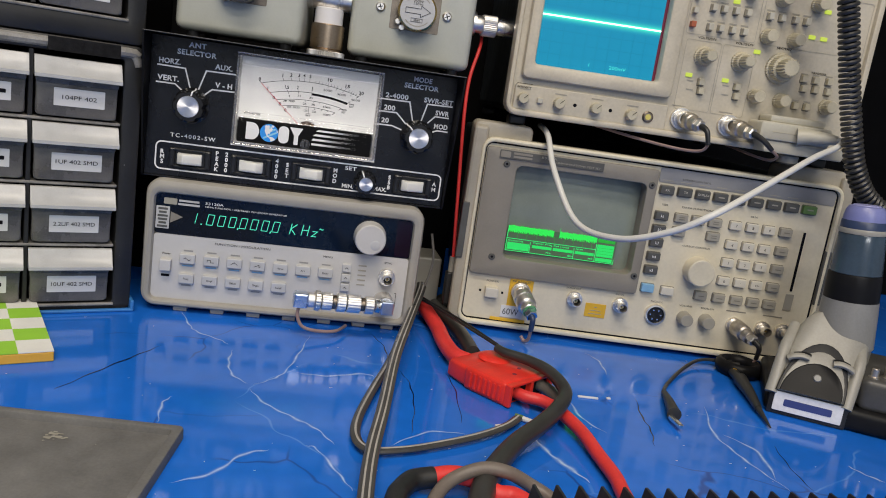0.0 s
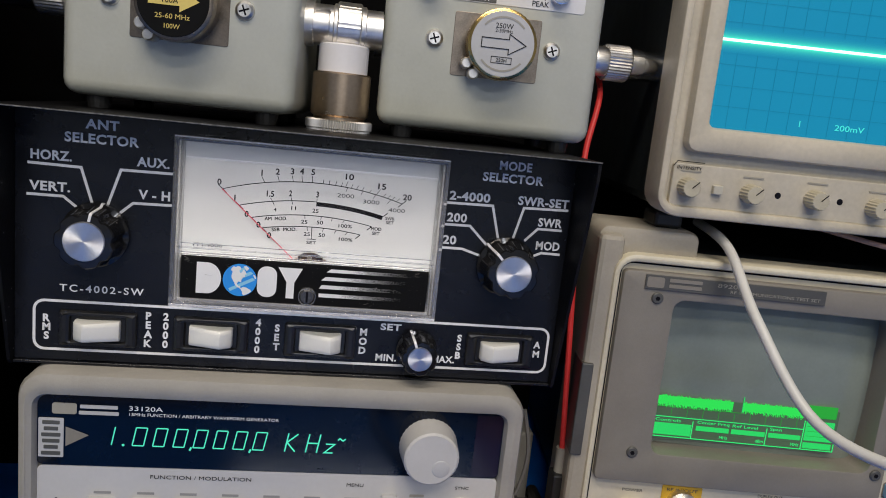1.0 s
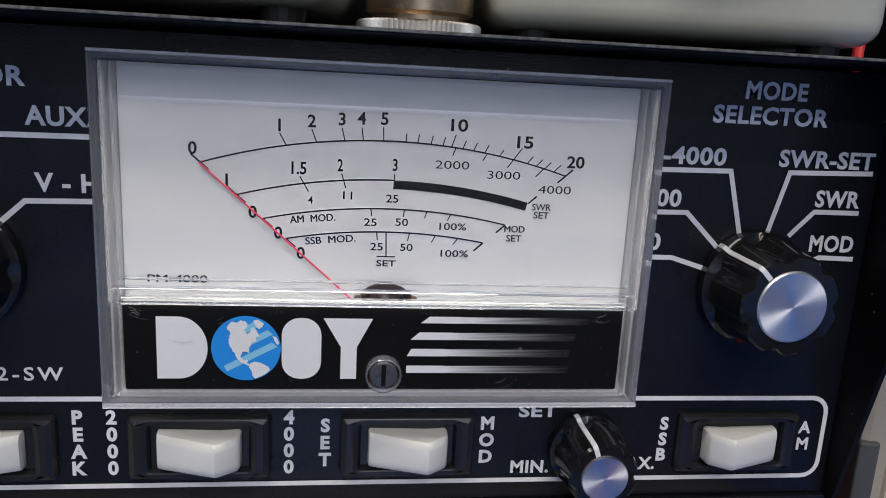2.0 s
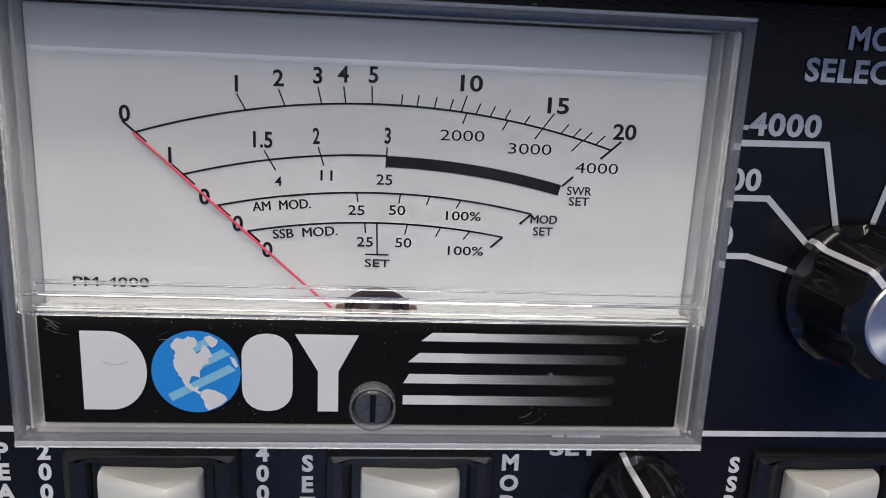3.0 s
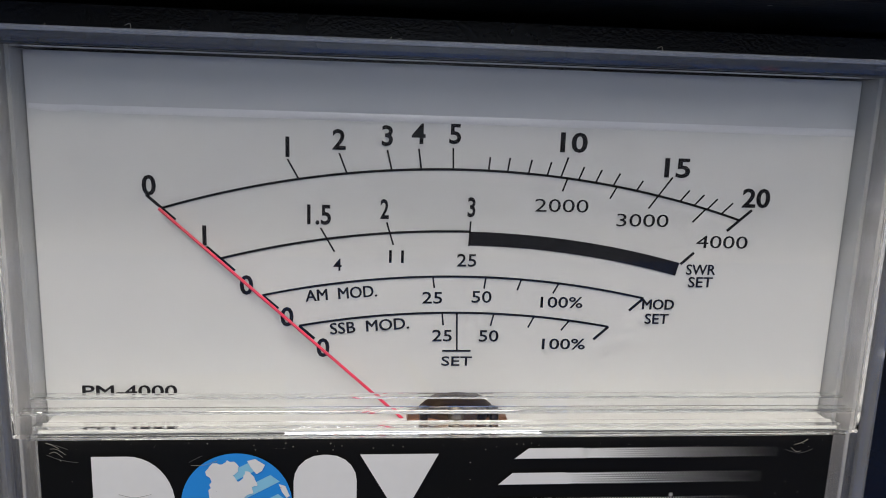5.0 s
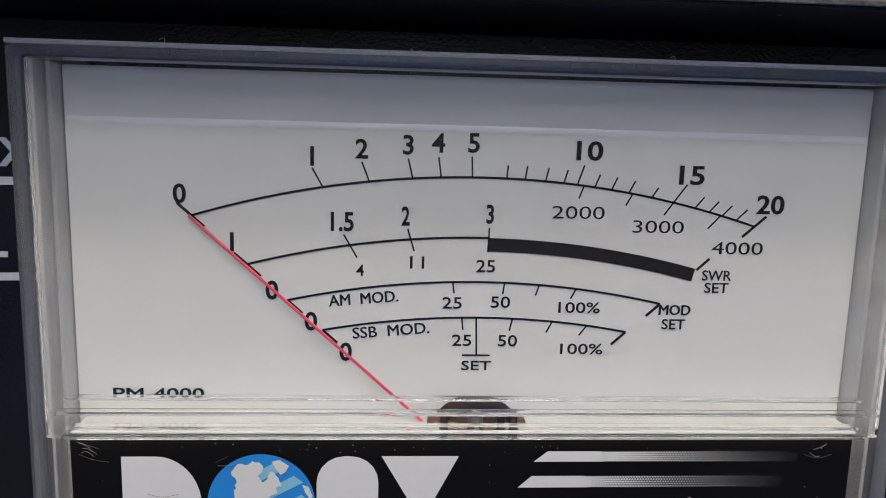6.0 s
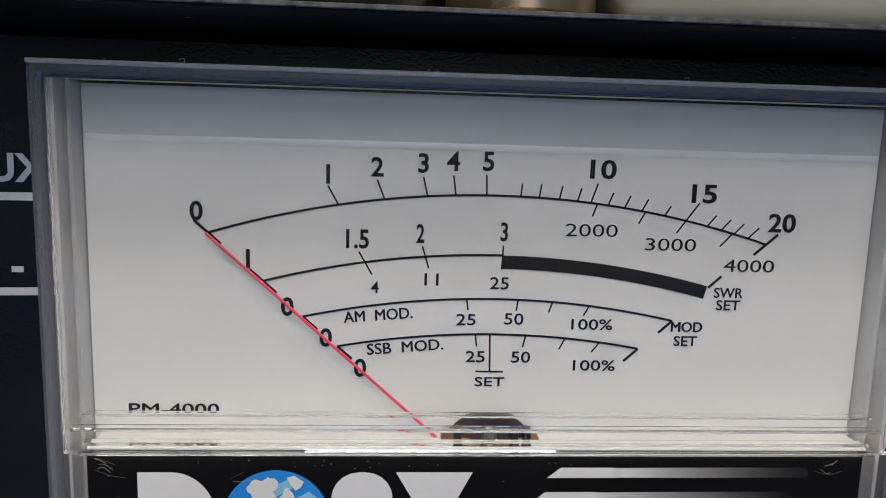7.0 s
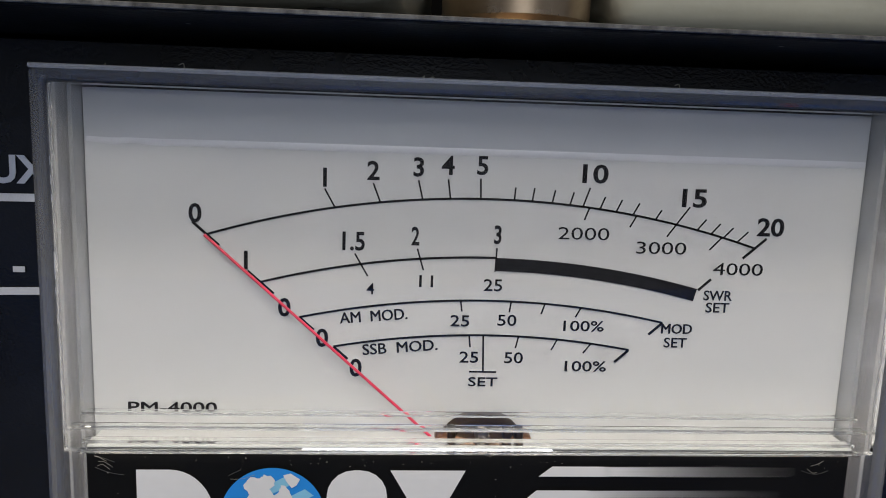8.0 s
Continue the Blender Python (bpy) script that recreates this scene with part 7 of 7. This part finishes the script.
part("jacket", tube([(0.2010, 0.6050, 0.0095), (0.2085, 0.5920, 0.0095), (0.2130, 0.5760, 0.0080), (0.2090, 0.5560, 0.0056)], 0.0050, 14), cable_grey, kc, "", True)
lr = thing("short_red_lead", pose(0, 0, 0), "short red lead with a dark sleeve at the bench's front", "cable")
part("jacket", tube([(0.0940, 0.4473, 0.009), (0.1071, 0.4499, 0.0100), (0.1205, 0.4480, 0.0088), (0.1315, 0.4369, 0.0068), (0.1425, 0.4335, 0.0068), (0.158, 0.41, 0.0068)], 0.0054, 14), cable_red, lr, "", True)
part("sleeve", tube([(0.0680, 0.395, 0.0080), (0.0719, 0.4236, 0.0080), (0.076, 0.4339, 0.0080), (0.0836, 0.4442, 0.0083), (0.0962, 0.4477, 0.009)], 0.0062, 14), rubber_black, lr, "dark heat-shrink sleeve", True)
lg = thing("short_grey_lead", pose(0, 0, 0), "short grey lead curving beside a red one", "cable")
part("jacket", tube([(0.084, 0.395, 0.006), (0.0926, 0.4240, 0.007), (0.1040, 0.4390, 0.012), (0.1221, 0.4445, 0.0175), (0.1380, 0.4440, 0.0165), (0.1543, 0.4458, 0.0080), (0.1660, 0.4370, 0.0042), (0.172, 0.42, 0.0042)], 0.0040, 14), lead_taupe, lg, "", True)

# ---- scraps lying by the red connector ----
for x, y, a, l, w in ((0.1615, 0.5390, 20, 0.0062, 0.0022), (0.1555, 0.5055, 42, 0.0060, 0.0030), (0.2480, 0.6020, -6, 0.0085, 0.0011), (0.2660, 0.6030, -2, 0.0018, 0.0012)):
    solo("plastic_scrap", box(-l, l, -w, w, 0.0, 0.0016, 0.0005, 2), label_white, "white scrap of plastic lying on the resin", "scrap", pose(x, y, 0.0, 0, 0, a), "plastic scraps")
gs = thing("wire_scrap", pose(0.1785, 0.5500, 0, 0, 0, -35), "short clear sleeve with a green end", "scrap")
part("green_end", tube([(-0.006, 0, 0.0024), (0.000, 0, 0.0024)], 0.0022, 12, step=2), key_green, gs, "green end", True)
part("sleeve", tube([(0.000, 0, 0.0022), (0.010, -0.001, 0.0022)], 0.0020, 12, step=2), label_white, gs, "pale sleeve", True)

# ---- test leads ----
la = thing("clip_lead", pose(0, 0, 0), "thin black test lead ending in a sleeved clip", "test lead")
part("wire", tube([(0.4400, 0.700, 0.006), (0.4062, 0.7060, 0.006), (0.3760, 0.6860, 0.004), (0.3345, 0.6395, 0.002), (0.3191, 0.6128, 0.003)], 0.0017, 8), cable_black, la, "", True)
part("sleeve", tube([(0.3215, 0.6180, 0.004), (0.3140, 0.5930, 0.0055), (0.3060, 0.5680, 0.0058)], 0.0022, 14, r1=0.0056), rubber_black, la, "black rubber sleeve", True)
part("clip", box(0.3035 - 0.0028, 0.3035 + 0.0012, 0.549, 0.567, 0.0025, 0.0060, 0.0008), chrome, la, "bright metal jaw")
lb = thing("probe_lead", pose(0, 0, 0), "black probe lead with a pointed tip and yellow ring", "test lead")
part("sleeve", tube([(0.4400, 0.7120, 0.006), (0.4240, 0.6930, 0.006), (0.4150, 0.6560, 0.0065)], 0.0030, 12, r1=0.0046), rubber_black, lb, "", True)
part("grip", tube([(0.4150, 0.6560, 0.0065), (0.4050, 0.6240, 0.0066), (0.3960, 0.5950, 0.0045)], 0.0064, 16, r1=0.0030), rubber_black, lb, "ridged black grip", True)
part("tip", tube([(0.3960, 0.5950, 0.0045), (0.3880, 0.5640, 0.0020)], 0.0026, 12, r1=0.0007, step=2), dremel_mid, lb, "pointed tip", True)
part("ring", tube([(0.4205, 0.6790, 0.0063), (0.4190, 0.6730, 0.0063)], 0.0043, 14, step=2), yellow_tag, lb, "yellow ring", True)

# ---- checkered pad, tray, blue frame edge ----
pad = thing("checkered_pad", pose(-0.1541, 0.5995, 0, 0, 0, 24.0), "green and white checkered pad with an orange edge", "pad")
part("core", box(-0.200, 0.0, 0.0, 0.123, 0.0, 0.0072, 0.0008), paper_orange, pad, "orange padded core")
for i in range(9):
    for j in range(5):
        w = 0.0222
        part("square", box(-w * (i + 1), -w * i, 0.0246 * j, 0.0246 * (j + 1), 0.0074, 0.0082, 0), paper_white if (i + j) % 2 == 0 else paper_green, pad)
tr = thing("rubber_tray", pose(-0.0485, 0.4976, 0, 0, 0, -6.5), "dark grey rubber tray with a raised rim and scuffs", "tray")
part("floor", box(-0.33, -0.004, -0.26, -0.004, 0.0, 0.0030, 0.0005), mat_grey, tr)
bm = ring((-0.334, 0.0, -0.264, 0.0, 0.004), (-0.328, -0.006, -0.258, -0.006, 0.003), -0.0075, 0.0, 0.0015)
for v in bm.verts:
    v.co = (v.co.x, v.co.z, -v.co.y)
part("rim", bm, mat_grey, tr, "raised rim", True)
part("raised_line", box(-0.140, -0.136, -0.20, -0.065, 0.003, 0.0046, 0.0006), rubber_black, tr)
srng = random.Random(5)
bm = bmesh.new()
for i in range(26):
    x, y, s = srng.gauss(-0.067, 0.0026), srng.gauss(-0.022, 0.0020), srng.uniform(0.0008, 0.0028)
    a = srng.uniform(0, 6.28)
    bm.faces.new([bm.verts.new((x + s * math.cos(a + k * 1.4) * srng.uniform(0.5, 1.1), y + s * 0.6 * math.sin(a + k * 1.4), 0.00335 + i * 0.000004)) for k in range(4)])
part("scuff", bm, key_mid, tr, "pale scuff marks")
tray_blue = mat("tray_blue", (0.03, 0.19, 0.5), 0.4, vary=0.1)
fe = thing("blue_tray", pose(-0.17, 0.7199, 0, 0, 0, 22.3), "thin blue plastic tray edge under the drawer cabinet", "tray")
part("lip", box(-0.18, 0.0400, -0.0125, -0.0085, 0.0002, 0.0026, 0.0008), tray_blue, fe)
part("corner", box(0.0370, 0.0400, -0.0124, 0.006, 0.0002, 0.0100, 0.0010), tray_blue, fe)

# ---- black finned heat sink at the bench's front ----
hs = thing("heat_sink", pose(0.150, 0.330, 0, 0, 0, 2.0), "black heat sink with a row of pointed fins", "heat sink")
part("base", box(-0.02, 0.235, 0.0, 0.055, 0.0, 0.018, 0.001), rubber_black, hs)
for i in range(21):
    x = -0.016 + 0.0121 * i
    bm = bmesh.new()
    rows_of(bm, [[(x - 0.0048, y, 0.0175), (x + 0.0048, y, 0.0175), (x + 0.0007, y, 0.0435), (x - 0.0007, y, 0.0435)] for y in (0.001, 0.054)])
    bm.faces.ensure_lookup_table()
    bm.verts.ensure_lookup_table()
    bm.faces.new(bm.verts[:4])
    bm.faces.new(bm.verts[4:][::-1])
    part("fin", bm, rubber_black, hs)

# ---- rotary tool on its stand, and the coiled cord ----
st = thing("rotary_tool_stand", pose(0.4350, 0.5885, 0, 0, 0, -30), "grey rotary tool standing in a dark holder", "rotary tool")
part("base", box(-0.033, 0.125, -0.002, 0.110, 0.0, 0.0200, 0.006, 3), dremel_dark, st, "dark moulded base", True)
part("side_tray", box(0.036, 0.130, 0.004, 0.105, 0.018, 0.046, 0.006, 3), tool_collar, st, "dull grey accessory tray", True)
for x, y, h in ((0.0450, 0.0140, 0.008), (0.0560, 0.0220, 0.016), (0.0660, 0.0150, 0.010)):
    part("accessory_bit", turn([(0.0022, -0.0460 - h), (0.0030, -0.0452 - h), (0.0030, -0.0470), (0.0046, -0.0465), (0.0046, -0.0440)], 20, Matrix.Translation((x, y, 0.0)) @ UP), dull_nickel, st, "small steel bit", True)
bm = bmesh.new()
loops = []
for y, w, z0, z1, r in ((0.000, 0.0280, 0.0020, 0.0260, 0.006), (0.012, 0.0290, 0.004, 0.0460, 0.012), (0.028, 0.0295, 0.006, 0.0700, 0.018), (0.042, 0.0290, 0.008, 0.0860, 0.022), (0.060, 0.0280, 0.008, 0.0900, 0.024), (0.084, 0.0240, 0.008, 0.0830, 0.022)):
    loops.append([(x, y, z) for x, z in loop(-w + y * 0.33, w + y * 0.33, z0, z1, r)])
made = rows_of(bm, loops)
bm.faces.new(made[0])
bm.faces.new(made[-1][::-1])
part("nose", bm, dremel_pale, st, "grey sloped nose", True)
part("front_lip", box(-0.0305, 0.0305, -0.0026, 0.006, 0.0002, 0.0245, 0.0015), dremel_mid, st, "dark front lip", True)
lab = part("name_plate", slab(-0.0265, 0.0265, 0.0040, 0.0205, -0.0040, -0.0022, 0.001, 0.0004), white_print, st, "white name plate with blue lettering bar")
bars(0.0, 0.0122, 0.0370, 0.0062, logo_navy, lab, -0.0042)
SL = Vector((0, 0.537, 0.843))
OUT = Vector((0, -0.843, 0.537))
def on_slope(x, s, o):
    return Vector((0.0070 * s / 0.05 + x, 0.0, 0.0262)) + SL * s + OUT * o
def arch(w, h, o0, o1, s0, k=16):
    """A half-oval plate lying on the nose's slope."""
    bm = bmesh.new()
    flat = [(w * math.cos(math.pi * i / k), s0 + h * math.sin(math.pi * i / k)) for i in range(k + 1)]
    made = rows_of(bm, [[on_slope(x * f, s0 + (s - s0) * f, o) for x, s in flat] for f, o in ((1, o0), (1, o1 - 0.0006), (0.97, o1))])
    bm.faces.new(made[-1])
    return bm
part("face_cone", arch(0.0262, 0.0480, -0.006, 0.0036, -0.006), dremel_mid, st, "dark rounded nose cone", True)
part("nose_face", arch(0.0240, 0.0400, 0.0, 0.0044, -0.006), dremel_pale, st, "pale upper half of the nose", True)
part("recess", arch(0.0236, 0.0290, 0.0, 0.0052, -0.006), dremel_dark, st, "darker lower half of the cone", True)
for s in (-1, 1):
    part("finger_tab", tube([on_slope(s * 0.0095, 0.0255, 0.0050), on_slope(s * 0.0150, 0.0262, 0.0058), on_slope(s * 0.0210, 0.0250, 0.0050), on_slope(s * 0.0246, 0.0230, 0.0030)], 0.0040, 12, 0.6, r1=0.0044), dremel_pale, st, "pale finger tab", True)
    part("tab_slot", tube([on_slope(s * 0.0085, 0.0285, 0.0040), on_slope(s * 0.0150, 0.0292, 0.0044), on_slope(s * 0.0215, 0.0275, 0.0038)], 0.0022, 10, 0.6), dremel_dark, st)
    part("side_arm", tube([on_slope(s * 0.0285, -0.008, -0.003), on_slope(s * 0.0290, 0.014, -0.002), on_slope(s * 0.0290, 0.036, -0.004), on_slope(s * 0.0262, 0.060, -0.015)], 0.0052, 14, 0.9, r1=0.0046), dremel_pale, st, "straight side arm", True)
part("hub_screw", turn([(0.0026, -0.0012), (0.0034, 0), (0.0036, 0.002)], 20, Matrix.Translation(on_slope(0.001, 0.0100, 0.0056)) @ Matrix.Rotation(radians(-29), 4, "X")), dremel_grey, st, "", True)
ax = Matrix.Translation((0.0272, 0.052, 0.0)) @ Matrix.Rotation(radians(-4), 4, "Y") @ UP
part("motor_body", turn([(0.0205, -0.1235), (0.0212, -0.122), (0.0216, -0.112), (0.0220, -0.100)], 48, ax), dremel_dark, st, "dark motor body", True)
part("body_collar", turn([(0.0222, -0.1005), (0.0229, -0.088), (0.0240, -0.060)], 48, ax), dremel_grey, st, "pale grey collar", True)
part("clear_band", turn([(0.0176, -0.158), (0.0182, -0.157), (0.0196, -0.142), (0.0207, -0.124), (0.0202, -0.1236)], 48, ax), dremel_smoke, st, "smoky translucent band", True)
part("seal_ring", turn([(0.0180, -0.1622), (0.0188, -0.1605), (0.0184, -0.1578)], 48, ax), dremel_pale, st, "milky seal ring", True)
part("cap_band", turn([(0.0169, -0.1690), (0.0174, -0.1684), (0.0180, -0.1615)], 48, ax), boot_blue, st, "dark blue band under the cap", True)
cp = part("end_cap", turn([(0.0110, -0.1815), (0.0134, -0.1806), (0.0154, -0.1775), (0.0166, -0.1725), (0.0170, -0.1685)], 48, ax), dremel_blue, st, "pale blue end cap", True)
part("cap_ring", turn([(0.0104, -0.1821), (0.0110, -0.1813)], 40, ax), mat("cap_pale", (0.34, 0.35, 0.62), 0.4), cp, "", True)
cup = thing("cable_ring", pose(0.4330, 0.6900, 0), "dark rubber ring lying beside the stand", "ring")
bm = bmesh.new()
rows_of(bm, [[(math.cos(a) * (0.017 + 0.005 * math.cos(b)), math.sin(a) * (0.017 + 0.005 * math.cos(b)), 0.007 + 0.007 * math.sin(b)) for b in [2 * math.pi * k / 12 for k in range(12)]] for a in [2 * math.pi * k / 36 for k in range(37)]])
part("ring", bm, dremel_dark, cup, "", True)
co = thing("coiled_cord", pose(0, 0, 0), "black coiled telephone-style cord hanging before the oscilloscope", "coiled cord")
axis = spline([(0.4130, 0.655, 0.400), (0.4214, 0.655, 0.3711), (0.4308, 0.655, 0.3456), (0.4502, 0.655, 0.2809), (0.4669, 0.655, 0.2321), (0.477, 0.655, 0.2084), (0.4918, 0.655, 0.1889), (0.5107, 0.655, 0.1756), (0.5500, 0.66, 0.1500), (0.5900, 0.67, 0.1000)], 10)
total = [0.0]
for a, b in zip(axis, axis[1:]):
    total.append(total[-1] + (b - a).length)
helix = []
steps = int(total[-1] / 0.0046 * 10)
for k in range(steps):
    s = total[-1] * k / steps
    i = max(j for j in range(len(total)) if total[j] <= s)
    i = min(i, len(axis) - 2)
    f = (s - total[i]) / (total[i + 1] - total[i])
    p = axis[i].lerp(axis[i + 1], f)
    t = (axis[i + 1] - axis[i]).normalized()
    u = Vector((0, 1, 0))
    v = t.cross(u).normalized()
    a = 2 * math.pi * k / 10
    helix.append(p + (u * math.cos(a) + v * math.sin(a)) * 0.0074)
part("cord", tube(helix, 0.0019, 6, step=1), cable_black, co, "", True)

# ---- dark case on the oscilloscope ----
dk = thing("dark_instrument", pose(0.28, 0.7424, 0, 0, 0, -7.6), "dark grey-green instrument case lying on the oscilloscope", "instrument")
part("case", box(0.0520, 0.2500, 0.010, 0.300, 0.3762, 0.450, 0.004), dark_case, dk)
part("front_panel", slab(0.0535, 0.246, 0.379, 0.446, 0.007, 0.0105, 0.003, 0.001), dark_case, dk)
for bx in (0.0762, 0.1030, 0.1900):
    part("button", slab(bx - 0.0046, bx + 0.0046, 0.3880, 0.3960, 0.004, 0.0075, 0.0008, 0.0006), label_white, dk, "white push button")
ps = thing("paper_stack", pose(0.28, 0.7424, 0.3762, 0, 0, -7.6), "small stack of pale paper lying on the oscilloscope", "paper")
part("backing_board", box(-0.0700, 0.0290, 0.004, 0.150, 0.0, 0.0036, 0.0008), rubber_black, ps, "dark backing board")
for k in range(4):
    part("sheet", box(-0.0690 + 0.0012 * k, 0.0270 - 0.0016 * (k % 2), 0.005 + 0.0006 * k, 0.148, 0.0038 + 0.0013 * k, 0.0049 + 0.0013 * k, 0), label_white, ps)
